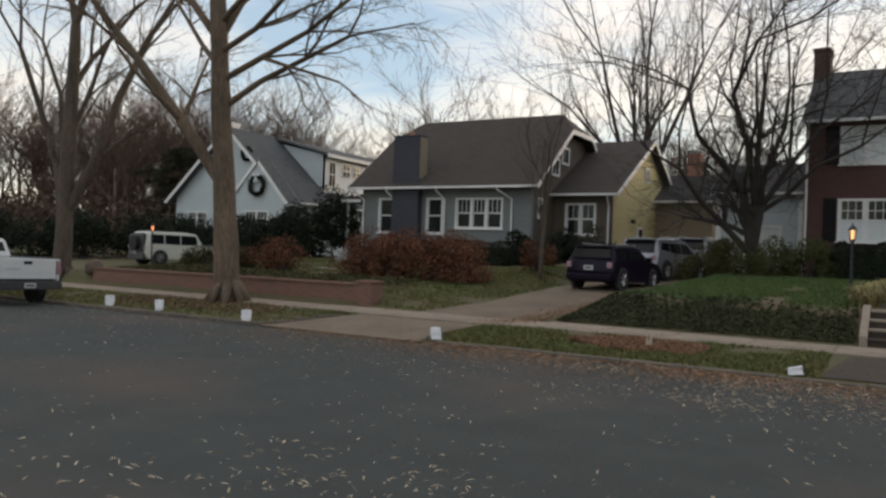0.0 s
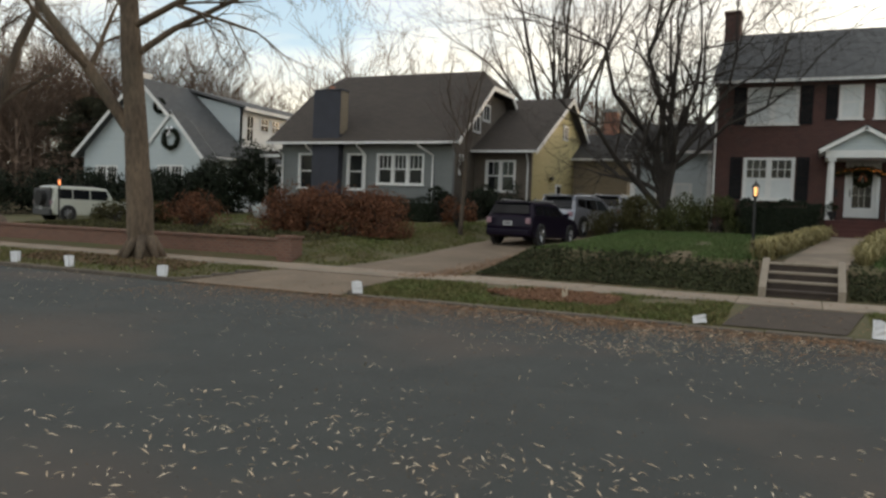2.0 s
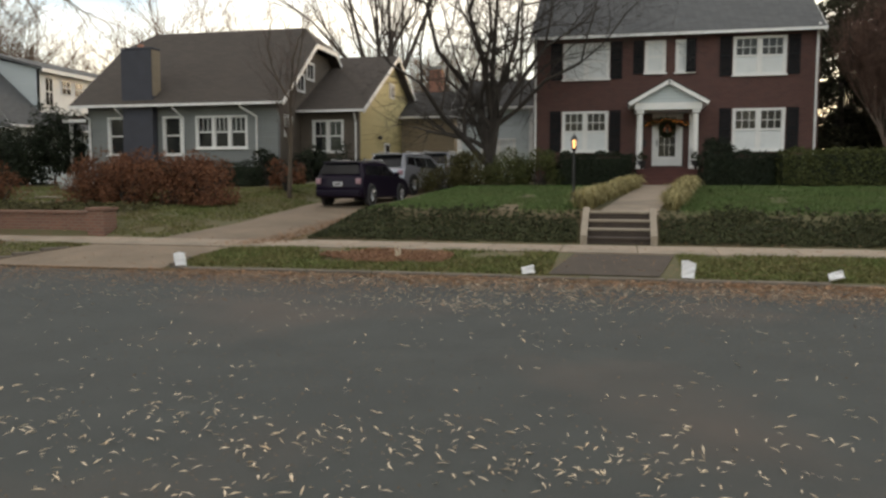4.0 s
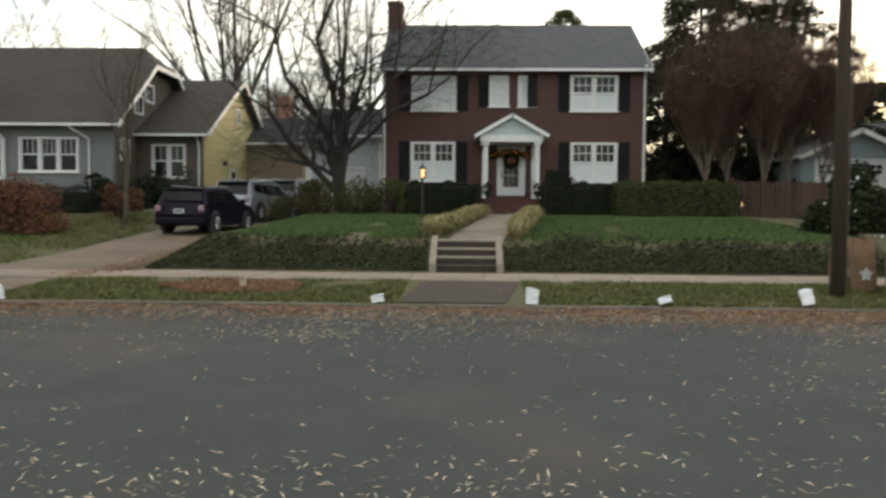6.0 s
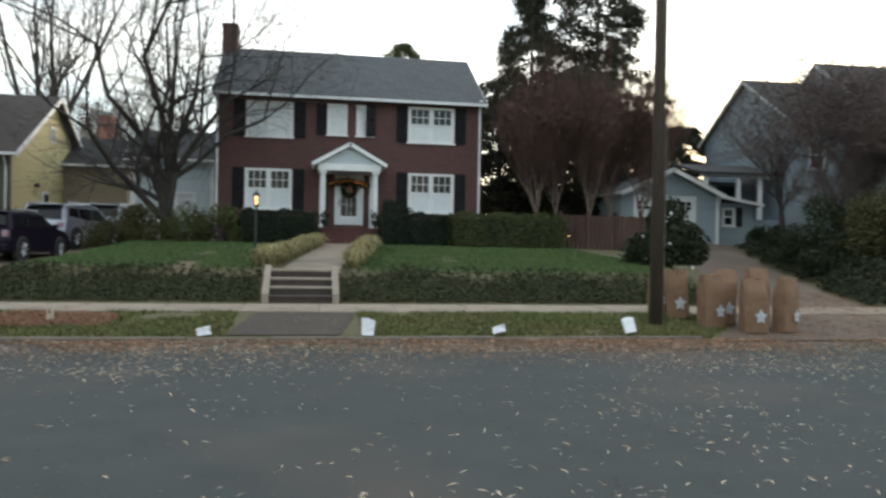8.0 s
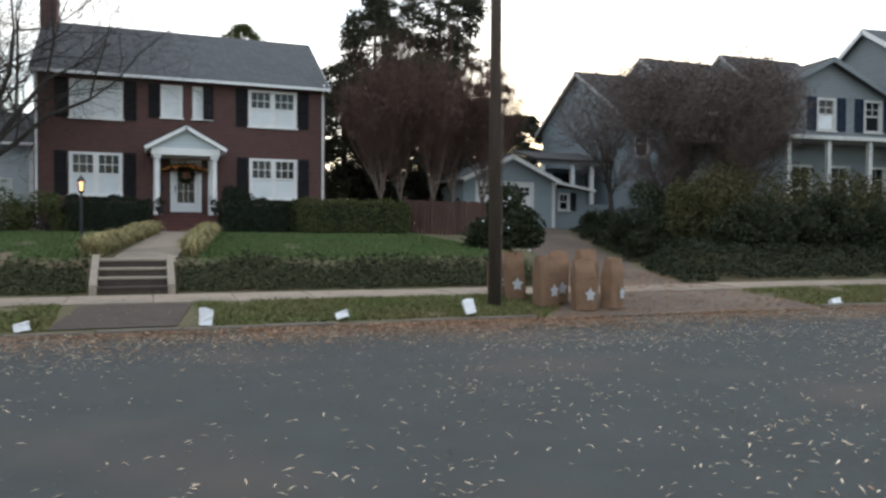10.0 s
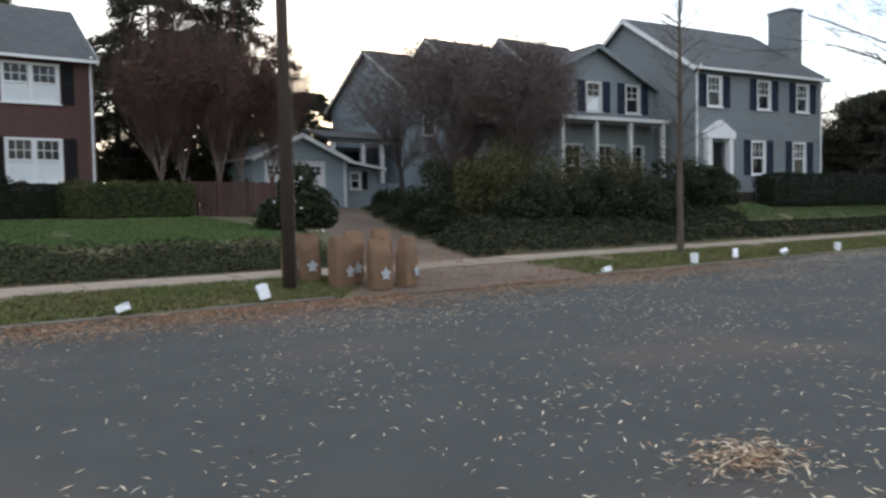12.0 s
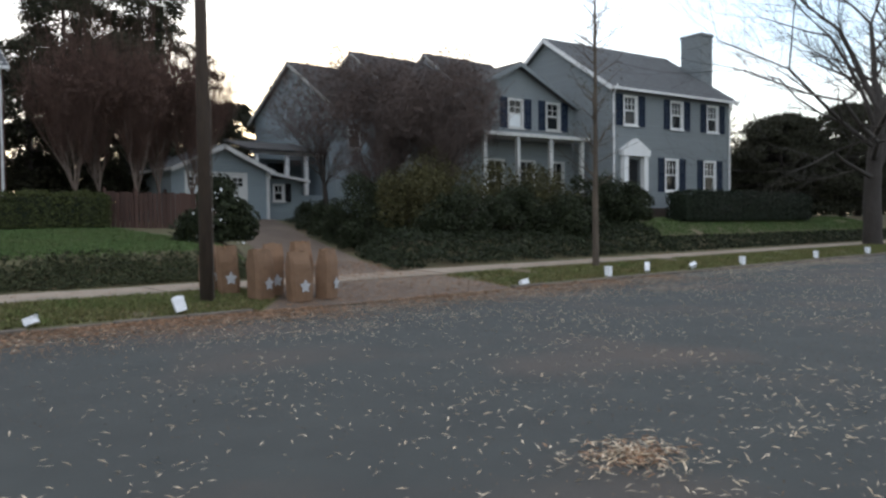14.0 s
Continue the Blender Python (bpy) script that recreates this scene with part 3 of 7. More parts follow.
LEFT_DRIVE = [(12.9, -13.2, -8.5), (14.0, -12.4, -8.6), (15.3, -11.6, -8.3), (17.0, -10.9, -7.7), (20, -10.3, -7.3), (28, -10.2, -7.0), (44, -10.0, -6.4)]
RIGHT_DRIVE = [(12.9, 7.0, 13.8), (14.0, 8.0, 13.8), (15.3, 8.8, 13.3), (17.0, 9.8, 13.2), (22, 12.0, 15.0), (28, 14.2, 17.0), (33, 15.2, 18.6), (34.5, 15.2, 18.6)]


def edges_at(table, y):
    return bend([(a, b) for a, b, c in table], y), bend([(a, c) for a, b, c in table], y)


def ease(v):
    v = min(1.0, max(0.0, v))
    return v * v * (3 - 2 * v)


def ground_z(x, y):
    if y < KERB:
        return -0.06
    base = WALLED if x < -13.0 else YARD
    z = bend(base, y) if x < -7 else bend(LAWN, y)
    if -13.4 < x < -12.2:
        z = bend(WALLED, y) * (1 - ease((x + 13.4) / 1.2)) + bend(YARD, y) * ease((x + 13.4) / 1.2)
    if x < -26.0:
        k = ease((-26.0 - x) / 3.5)
        z = z * (1 - k) + bend(DIP, y) * k
    if x > 23.5:
        k = ease((x - 23.5) / 4)
        z = z * (1 - k) + bend(HIGH, y) * k
    for table, prof, lo, hi, soft in ((LEFT_DRIVE, DRIVE, 13.0, 44, (1.6, 1.3)), (RIGHT_DRIVE, DRIVE_R, 13.0, 40, (1.6, 1.6))):
        a, b = edges_at(table, y)
        if lo <= y:
            k = ease((x - (a - soft[0])) / (soft[0] - 0.15)) * (1 - ease((x - (b + 0.15)) / (soft[1] - 0.15)))
            k *= 1 - ease((y - hi) / 6)
            z = z * (1 - k) + bend(prof, y) * k
    rough = 0.02 * noise.noise((x * 0.5, y * 0.5, 3.1)) + (0.012 * noise.noise((x * 2.1, y * 2.1, 7.7)) if y < 30 else 0)
    return z + rough * ease((y - 17.0) / 1.0)


def ground_sheet():
    xs = np.unique(np.r_[np.linspace(-400, -60, 14), np.arange(-60, -30, 1.5), np.arange(-30, 30, 0.4), np.arange(30, 62, 1.5), np.linspace(62, 400, 14)])
    ys = np.unique(np.r_[np.linspace(-200, 12, 9), [12.6, 13.0, 13.049, 13.06], np.arange(13.3, 17.0, 0.25), np.arange(17.0, 20, 0.25), np.arange(20, 45, 0.8), np.linspace(45, 120, 12), np.linspace(130, 600, 8)])
    verts = [(x, y, ground_z(x, y)) for y in ys for x in xs]
    n = len(xs)
    faces = [(j * n + i, j * n + i + 1, (j + 1) * n + i + 1, (j + 1) * n + i) for j in range(len(ys) - 1) for i in range(n - 1)]
    ob = mesh_from("ground", verts, faces, M_GROUND, smooth=True)
    tagged(ob, "sloping front gardens with thin winter turf and soil", "ground", kind="structure")


ground_sheet()

road_verts, road_faces = [], []
road_xs, road_ys = np.r_[-300, -120, np.arange(-60, 61, 2.0), 120, 300], np.r_[np.arange(-9, 13.4, 1.5), KERB + 0.02]
for yy in road_ys:
    for xx in road_xs:
        road_verts.append((xx, yy, 0.012 * noise.noise((xx * 0.3, yy * 0.3, 0)) + 0.04 * (1 - ((yy - 4) / 10) ** 2) - 0.03))
rn = len(road_xs)
for j in range(len(road_ys) - 1):
    for i in range(rn - 1):
        road_faces.append((j * rn + i, j * rn + i + 1, (j + 1) * rn + i + 1, (j + 1) * rn + i))
tagged(mesh_from("road", road_verts, road_faces, M_ASPHALT, smooth=True), "worn dark grey asphalt street strewn with leaves", "road", kind="structure")


def ribbon_sheet(name, table, y0, y1, lift, mat, label, category, step=0.5, cols=8, follow=True):
    verts, faces = [], []
    ys = np.arange(y0, y1 + step / 2, step)
    for y in ys:
        a, b = edges_at(table, y)
        for k in range(cols + 1):
            x = a + (b - a) * k / cols
            verts.append((x, y, (max(ground_z(x, y), -0.005) if follow else 0) + lift))
    n = cols + 1
    faces = [(j * n + i, j * n + i + 1, (j + 1) * n + i + 1, (j + 1) * n + i) for j in range(len(ys) - 1) for i in range(cols)]
    return tagged(mesh_from(name, verts, faces, mat, smooth=True), label, category, kind="structure")


ribbon_sheet("driveway_1", LEFT_DRIVE, 12.98, 43, 0.015, M_DRIVE, "worn tan concrete driveway running up between two houses", "driveway")
ribbon_sheet("driveway_2", RIGHT_DRIVE, 12.98, 33.5, 0.015, M_DIRT_DRIVE, "leaf-strewn concrete driveway rising to a garage", "driveway")
ribbon_sheet("carriage_walk", [(13.1, -1.3, 0.55), (15.4, -0.9, 0.95)], 13.18, 15.25, 0.02, M_DARKSTONE, "dark worn flagstone strip from kerb to pavement", "path", 0.25)
ribbon_sheet("garden_path", [(18.2, -0.55, 0.75), (28.6, 0.62, 1.95)], 18.25, 28.6, 0.03, M_CONCRETE, "pale concrete garden path up to the porch", "path", 0.4)

# kerb stones, each a piece
kerb = thing("kerb", (0, 0, 0), "weathered low granite kerb along the street", "kerb", kind="structure")
kerb_mesh = None
for x0, x1 in ((-40, -12.8), (-8.1, 6.9), (13.8, 62)):
    n = round((x1 - x0) / 1.2)
    for k in range(n):
        L = (x1 - x0) / n
        if kerb_mesh is None:
            o = part("kerbstone", B(-0.59, -0.07, -0.15, 0.59, 0.09, 0.068, bevel=0.025), M_KERB, kerb)
            kerb_mesh = o.data
        else:
            o = same_mesh("kerbstone", kerb_mesh, kerb, (0, 0, 0))
        o.matrix_basis = pose(x0 + (k + 0.5) * L, KERB + random.uniform(-0.012, 0.012), random.uniform(-0.012, 0.008), 0, 0, random.uniform(-0.6, 0.6)) @ Matrix.Diagonal((L / 1.2, 1, 1, 1))

for pts in (((-12.86, 13.05), (-12.62, 13.3), (-12.42, 13.75), (-12.2, 14.3), (-11.92, 14.85)), ((-8.04, 13.06), (-8.36, 13.22), (-8.5, 13.6), (-8.5, 14.1))):
    for (xa, ya), (xb, yb) in zip(pts, pts[1:]):
        o = same_mesh("kerbstone", kerb_mesh, kerb, (0, 0, 0))
        xm, ym = (xa + xb) / 2, (ya + yb) / 2
        o.matrix_basis = pose(xm, ym, bend(DRIVE, ym) + 0.0, 0, 0, math.degrees(math.atan2(yb - ya, xb - xa))) @ Matrix.Diagonal((math.hypot(xb - xa, yb - ya) / 1.2, 0.8, 1, 1))

# pavement slabs, each a piece
pavement = thing("pavement", (0, 0, 0), "tan concrete pavement in jointed slabs along the gardens", "pavement", kind="structure")
slab_mesh = None
for k in range(70):
    x = -44 + k * 1.5
    if slab_mesh is None:
        o = part("paving_slab", B(-0.742, -(WALK1 - WALK0) / 2, -0.1, 0.742, (WALK1 - WALK0) / 2, 0.0, bevel=0.012), M_CONCRETE, pavement)
        slab_mesh = o.data
    else:
        o = same_mesh("paving_slab", slab_mesh, pavement, (0, 0, 0))
    in_drive = -12.2 < x < -7.6 or 8.0 < x < 13.8
    o.matrix_basis = pose(x, (WALK0 + WALK1) / 2, (0.29 if in_drive else 0.305) + random.uniform(-0.006, 0.006), 1.0 + random.uniform(-0.2, 0.2), random.uniform(-0.3, 0.3), 0)


# ---- roofs ----
def gable_roof(parent, x0, x1, y0, y1, ze, zr, mat, over=0.45, axis="x", trim=M_WHITE, clip=0.0, thick=0.14, verge=0.35, name="roof"):
    """A pitched roof with its ridge along axis; clip: the cut-off at the gable peaks."""
    roof = new(name)
    roof.parent = parent
    if axis == "x":
        a0, a1, b0, b1 = x0 - verge, x1 + verge, y0, y1
    else:
        a0, a1, b0, b1 = y0 - verge, y1 + verge, x0, x1
    mid = (b0 + b1) / 2
    slope = (zr - ze) / (mid - b0)

    def P(a, b, z):
        return (a, b, z) if axis == "x" else (b, a, z)

    for b, sg in ((b0, -1), (b1, 1)):
        be, zz = b + sg * over, ze - over * slope
        if clip:
            h = clip
            bc, zc = mid + sg * h / slope, zr - h
            poly = [P(a0, be, zz), P(a1, be, zz), P(a1, bc, zc), P(a1 - h * 1.1, mid, zr), P(a0 + h * 1.1, mid, zr), P(a0, bc, zc)]
        else:
            poly = [P(a0, be, zz), P(a1, be, zz), P(a1, mid, zr), P(a0, mid, zr)]
        bm = bmesh.new()
        slab(bm, poly, thick)
        part("shingle_slope", bm, mat, roof)
        bm = bmesh.new()
        lo, hi = (a0, a1)
        pa, pb = P(lo, be + sg * 0.0, zz - 0.125), P(hi, be + sg * 0.06, zz - 0.02)
        box(bm, min(pa[0], pb[0]), min(pa[1], pb[1]), pa[2], max(pa[0], pb[0]), max(pa[1], pb[1]), pb[2])
        part("gutter", bm, trim, roof)
        for a, s2 in ((a0, -1), (a1, 1)):
            bm = bmesh.new()
            top = (mid + sg * clip / slope, zr - clip) if clip else (mid, zr)
            q = [P(a + s2 * 0.03, be, zz - 0.02), P(a + s2 * 0.03, top[0], top[1] - 0.02), P(a - s2 * 0.03, top[0], top[1] - 0.02), P(a - s2 * 0.03, be, zz - 0.02)]
            slab(bm, q, 0.19)
            part("bargeboard", bm, trim, roof)
    if clip:
        h = clip
        for a, s2 in ((a0, 1), (a1, -1)):
            bm = bmesh.new()
            slab(bm, [P(a, mid - h / slope, zr - h), P(a, mid + h / slope, zr - h), P(a + s2 * h * 1.1, mid, zr)], thick)
            part("hip_slope", bm, mat, roof)
            bm = bmesh.new()
            slab(bm, [P(a - s2 * 0.05, mid - h / slope, zr - h - 0.02), P(a - s2 * 0.05, mid + h / slope, zr - h - 0.02), P(a + s2 * 0.05, mid + h / slope, zr - h - 0.02), P(a + s2 * 0.05, mid - h / slope, zr - h - 0.02)], 0.2)
            part("hip_board", bm, trim, roof)
    return roof


def gable_walls(parent, x0, x1, y0, y1, z0, ze, zr, mat, axis="x", t=0.25, front_holes=(), right_mat=None, clip=0.0, front=True):
    """Four walls under a pitched roof."""
    if axis == "x":
        if front:
            part("front_wall", wall_x(bmesh.new(), x0, x1, z0, ze, y0, y0 + t, front_holes), mat, parent)
        part("back_wall", B(x0, y1 - t, z0, x1, y1, ze), mat, parent)
        mid = (y0 + y1) / 2
        sl = (zr - ze) / (mid - y0)
        if clip:
            poly = [(y0 + t, z0), (y1 - t, z0), (y1 - t, ze), (mid + clip / sl, zr - clip - 0.15), (mid - clip / sl, zr - clip - 0.15), (y0 + t, ze)]
        else:
            poly = [(y0 + t, z0), (y1 - t, z0), (y1 - t, ze), (mid, zr - 0.15), (y0 + t, ze)]
        part("gable_wall", prism(bmesh.new(), poly, "x", x0, x0 + t), mat, parent)
        part("gable_wall", prism(bmesh.new(), poly, "x", x1 - t, x1), right_mat or mat, parent)
    else:
        mid = (x0 + x1) / 2
        if front:
            part("front_wall", wall_x(bmesh.new(), x0, x1, z0, ze, y0, y0 + t, front_holes), mat, parent)
        part("front_gable", prism(bmesh.new(), [(x0 + 0.02, ze), (x1 - 0.02, ze), (mid, zr - 0.15)], "y", y0, y0 + t), mat, parent)
        part("back_gable", prism(bmesh.new(), [(x0, z0), (x1, z0), (x1, ze), (mid, zr - 0.15), (x0, ze)], "y", y1 - t, y1), mat, parent)
        for a, b in ((x0, x0 + t), (x1 - t, x1)):
            part("side_wall", B(a, y0 + t, z0, b, y1 - t, ze), mat, parent)


def downspout(parent, x, y, z0, z1):
    bm = bmesh.new()
    tube(bm, (x, y, z0), (x, y, z1 - 0.35), 0.045, 0.045, 8)
    tube(bm, (x, y, z1 - 0.37), (x, y - 0.25, z1), 0.045, 0.045, 8)
    part("downspout", bm, M_WHITE, parent)


def wreath(parent, place, r, mat, seed, bow=None, turn=0.0):
    w = new("wreath")
    w.parent = parent
    w.location = place
    rng = np.random.default_rng(seed)
    n = 1500
    a = rng.uniform(0, 6.283, n)
    e = rng.normal(0, 1, (n, 3))
    e /= np.linalg.norm(e, axis=1, keepdims=True)
    c = np.stack([np.cos(a) * r, np.zeros(n), np.sin(a) * r], 1) + e * r * 0.28 * rng.uniform(0.5, 1, (n, 1))
    rows_of_leaves("fir_foliage", c, e, 0.06, mat, w, seed=seed)
    if bow:
        bm = bmesh.new()
        for s in (-1, 1):
            tube(bm, (0, -0.1, r), (s * 0.2, -0.12, r + 0.1), 0.02, 0.09, 8)
            tube(bm, (0, -0.1, r), (s * 0.12, -0.1, r - 0.35), 0.02, 0.05, 6)
        part("bow", bm, bow, w)
    return w


# ---- the brick house ----
def brick_house():
    h = thing("brick_house", (1.7, 31.4, 1.6), "two-storey red brick house with white windows and black shutters", "house")
    x0, x1, d = -5.25, 5.25, 7.8
    z0, ze, zr = -0.3, 5.95, 8.4
    wins = [(-4.12, 1.3, 1.79, 1.56), (2.25, 1.3, 1.86, 1.56), (-4.10, 4.1, 1.79, 1.38), (2.21, 4.1, 1.88, 1.42), (-1.0, 4.27, 0.78, 1.22), (0.14, 4.27, 0.70, 1.22)]
    holes = [(a, a + w, b, b + hh) for a, b, w, hh in wins] + [(-0.62, 0.5, 0.72, 2.82)]
    part("front_wall", wall_x(bmesh.new(), x0, x1, z0, ze, 0, 0.3, holes), M_BRICK, h)
    part("back_wall", B(x0, d - 0.3, z0, x1, d, ze), M_BRICK, h)
    poly = [(0.3, z0), (d - 0.3, z0), (d - 0.3, ze), (d / 2, zr - 0.15), (0.3, ze)]
    for a in (x0, x1 - 0.3):
        part("gable_wall", prism(bmesh.new(), poly, "x", a, a + 0.3), M_BRICK, h)
    part("floor_slab", B(x0 + 0.3, 0.35, 3.4, x1 - 0.3, d - 0.3, 3.6), M_TRIM_DARK, h)
    gable_roof(h, x0, x1, 0, d, ze + 0.02, zr, M_SHINGLE, over=0.4, verge=0.1)
    part("cornice", B(x0 - 0.05, -0.3, ze - 0.27, x1 + 0.05, -0.003, ze - 0.16, bevel=0.02), M_WHITE, h)
    for i, (a, b, w, hh) in enumerate(wins):
        upper = b > 3
        units = 2 if w > 1 else 1
        sash_window(h, a, b, w, hh, 0.05, units, (3, 2), full_blind=upper and i != 3)
        if w > 1:
            for sx in (a - 0.47, a + w + 0.05):
                shutter(h, sx, b - 0.02, 0.42, hh + 0.04, -0.003, M_SHUTTER)
    shutter(h, -1.42, 4.25, 0.38, 1.26, -0.003, M_SHUTTER)
    shutter(h, 0.52, 4.25, 0.36, 1.26, -0.07, M_SHUTTER)
    # chimney
    ch = new("chimney")
    ch.parent = h
    bm = bmesh.new()
    box(bm, x0 - 0.15, 3.3, 6.0, x0 + 0.45, 4.5, 9.15)
    part("shaft", bm, M_BRICK, ch)
    part("cap", B(x0 - 0.2, 3.25, 9.15, x0 + 0.5, 4.55, 9.3, bevel=0.03), M_BRICK, ch)
    downspout(h, x0 + 0.08, -0.07, z0 + 0.2, ze - 0.1)
    downspout(h, x1 - 0.12, -0.07, z0 + 0.2, ze - 0.1)
    # portico
    p = new("portico")
    p.parent = h
    p.location = (-0.17, 0, 0)
    part("porch_floor", B(-1.35, -1.75, -0.3, 1.35, -0.003, 0.58, bevel=0.02), M_STEP_BRICK, p)
    for k in range(3):
        part("porch_step", B(-0.9, -1.75 - 0.3 * (k + 1), -0.3, 0.9, -1.752 - 0.3 * k, 0.43 - 0.15 * k, bevel=0.015), M_STEP_BRICK, p)
    for sx in (-0.98, 0.98):
        col = new("column")
        col.parent = p
        bm = bmesh.new()
        tube(bm, (sx, -1.5, 0.7), (sx, -1.5, 2.6), 0.105, 0.088, 16)
        part("shaft", bm, M_WHITE, col, smooth=False)
        part("base", B(sx - 0.15, -1.65, 0.58, sx + 0.15, -1.35, 0.71, bevel=0.02), M_WHITE, col)
        part("capital", B(sx - 0.14, -1.64, 2.6, sx + 0.14, -1.36, 2.72, bevel=0.02), M_WHITE, col)
        part("pilaster", B(sx - 0.11, -0.12, 0.58, sx + 0.11, -0.003, 2.7), M_WHITE, p)
        bm = bmesh.new()
        box(bm, sx - 0.03, -1.38, 1.3, sx + 0.03, -0.13, 1.36)
        box(bm, sx - 0.03, -1.38, 0.68, sx + 0.03, -0.13, 0.73)
        for k in range(8):
            box(bm, sx - 0.012, -1.3 + k * 0.15, 0.73, sx + 0.012, -1.276 + k * 0.15, 1.3)
        part("railing", bm, M_BLACK, p)
    part("entablature", B(-1.18, -1.68, 2.72, 1.18, -0.003, 2.98, bevel=0.015), M_WHITE, p)
    part("pediment", prism(bmesh.new(), [(-1.15, 2.98), (1.15, 2.98), (0, 3.62)], "y", -1.62, -0.003), M_WHITE_SIDING, p, "pale blue-white panelled pediment")
    for sg in (-1, 1):
        bm = bmesh.new()
        slab(bm, [(sg * 1.42, -1.86, 2.98), (0, -1.86, 3.78), (0, -0.003, 3.78), (sg * 1.42, -0.003, 2.98)], 0.13)
        part("rake_cornice", bm, M_WHITE, p)
        bm = bmesh.new()
        slab(bm, [(sg * 1.44, -1.84, 3.02), (0, -1.84, 3.83), (0, -0.003, 3.83), (sg * 1.44, -0.003, 3.02)], 0.03)
        part("porch_shingles", bm, M_SHINGLE_DARK, p)
    # door
    dr = new("front_door")
    dr.parent = p
    dr.location = (0.07, 0.08, 0.58)
    bm = bmesh.new()
    box(bm, -0.56, -0.14, 0.14, -0.46, 0.1, 2.24)
    box(bm, 0.46, -0.14, 0.14, 0.56, 0.1, 2.24)
    box(bm, -0.46, -0.14, 2.13, 0.46, 0.1, 2.24)
    part("door_frame", bm, M_WHITE, dr)
    bm = wall_x(bmesh.new(), -0.455, 0.455, 0.15, 2.12, -0.02, 0.03, [(-0.31, 0.31, 0.5, 2.0)])
    part("leaf", bm, M_WHITE, dr)
    part("glazing", B(-0.31, 0.0, 0.5, 0.31, 0.008, 2.0), M_GLASS, dr)
    bm = bmesh.new()
    for k in (-0.09, 0.09):
        box(bm, k - 0.006, -0.012, 0.5, k + 0.006, 0.0, 2.0)
    for k in (0.95, 1.28, 1.62):
        box(bm, -0.31, -0.011, k - 0.006, 0.31, -0.001, k + 0.006)
    part("lead_lattice", bm, M_WHITE, dr)
    bm = bmesh.new()
    tube(bm, (-0.38, -0.02, 1.0), (-0.38, -0.08, 1.0), 0.02, 0.03, 8)
    box(bm, -0.4, -0.03, 0.88, -0.36, -0.02, 1.15)
    part("handle", bm, M_BLACK, dr)
    wreath(dr, (0, -0.12, 1.55), 0.24, M_LEAF, 5, M_RIBBON)
    # lit garland over the door
    rng = np.random.default_rng(9)
    n = 900
    u = rng.uniform(-1, 1, n)
    c = np.stack([u * 0.85, -0.28 + rng.normal(0, 0.05, n), 2.42 - 0.16 * u * u + rng.normal(0, 0.06, n)], 1)
    gl = new("garland")
    gl.parent = p
    rows_of_leaves("fir_foliage", c, rng.normal(0, 1, (n, 3)), 0.05, M_LEAF, gl, seed=9)
    bm = bmesh.new()
    for k in range(34):
        v = -1 + 2 * (k + 0.5) / 34
        bmesh.ops.create_icosphere(bm, subdivisions=1, radius=0.011, matrix=Matrix.Translation((v * 0.85, -0.34, 2.42 - 0.16 * v * v + random.uniform(-0.06, 0.06))))
    part("light_string", bm, M_PORCH_GLOW, gl, "small warm fairy lights")
    bm = bmesh.new()
    box(bm, -0.82, -0.12, 1.45, -0.72, 0.0, 1.72, bevel=0.02)
    part("letterbox", bm, M_BLACK, p)
    for sx in (-0.72, 0.8):
        pot = thing("porch_planter", (1.7 - 0.17 + sx * 1.25, 31.4 - 1.55, 2.18), "dark pot with a small clipped evergreen beside the porch column", "planter", "pots on the porch")
        bm = bmesh.new()
        tube(bm, (0, 0, 0.003), (0, 0, 0.3), 0.11, 0.16, 12)
        part("pot", bm, M_BLACK, pot)
        pp, ee = lumps((0, 0, 0.42), (0.16, 0.16, 0.26), 500, 3)
        rows_of_leaves("foliage", pp, ee, 0.035, M_LEAF, pot, seed=3)
    return h


brick_house()


def side_wing():
    h = thing("side_annexe", (-5.9, 35.6, 1.7), "low pale grey clapboard annexe with a hipped dark roof", "annexe")
    gable_walls(h, -1.5, 1.95, 0, 5, -0.3, 3.55, 4.85, M_WHITE_SIDING, front_holes=[(-0.5, 1.1, 0.5, 2.0)])
    gable_roof(h, -1.5, 1.95, 0, 5, 3.6, 4.95, M_SHINGLE_DARK, over=0.35)
    sash_window(h, -0.5, 0.5, 1.6, 1.5, 0.05, 2, (2, 1), full_blind=True)
    for x in (-1.6, 1.7):
        part("corner_board", B(x, -0.06, -0.2, x + 0.22, -0.003, 3.35), M_WHITE, h)
    return h


side_wing()


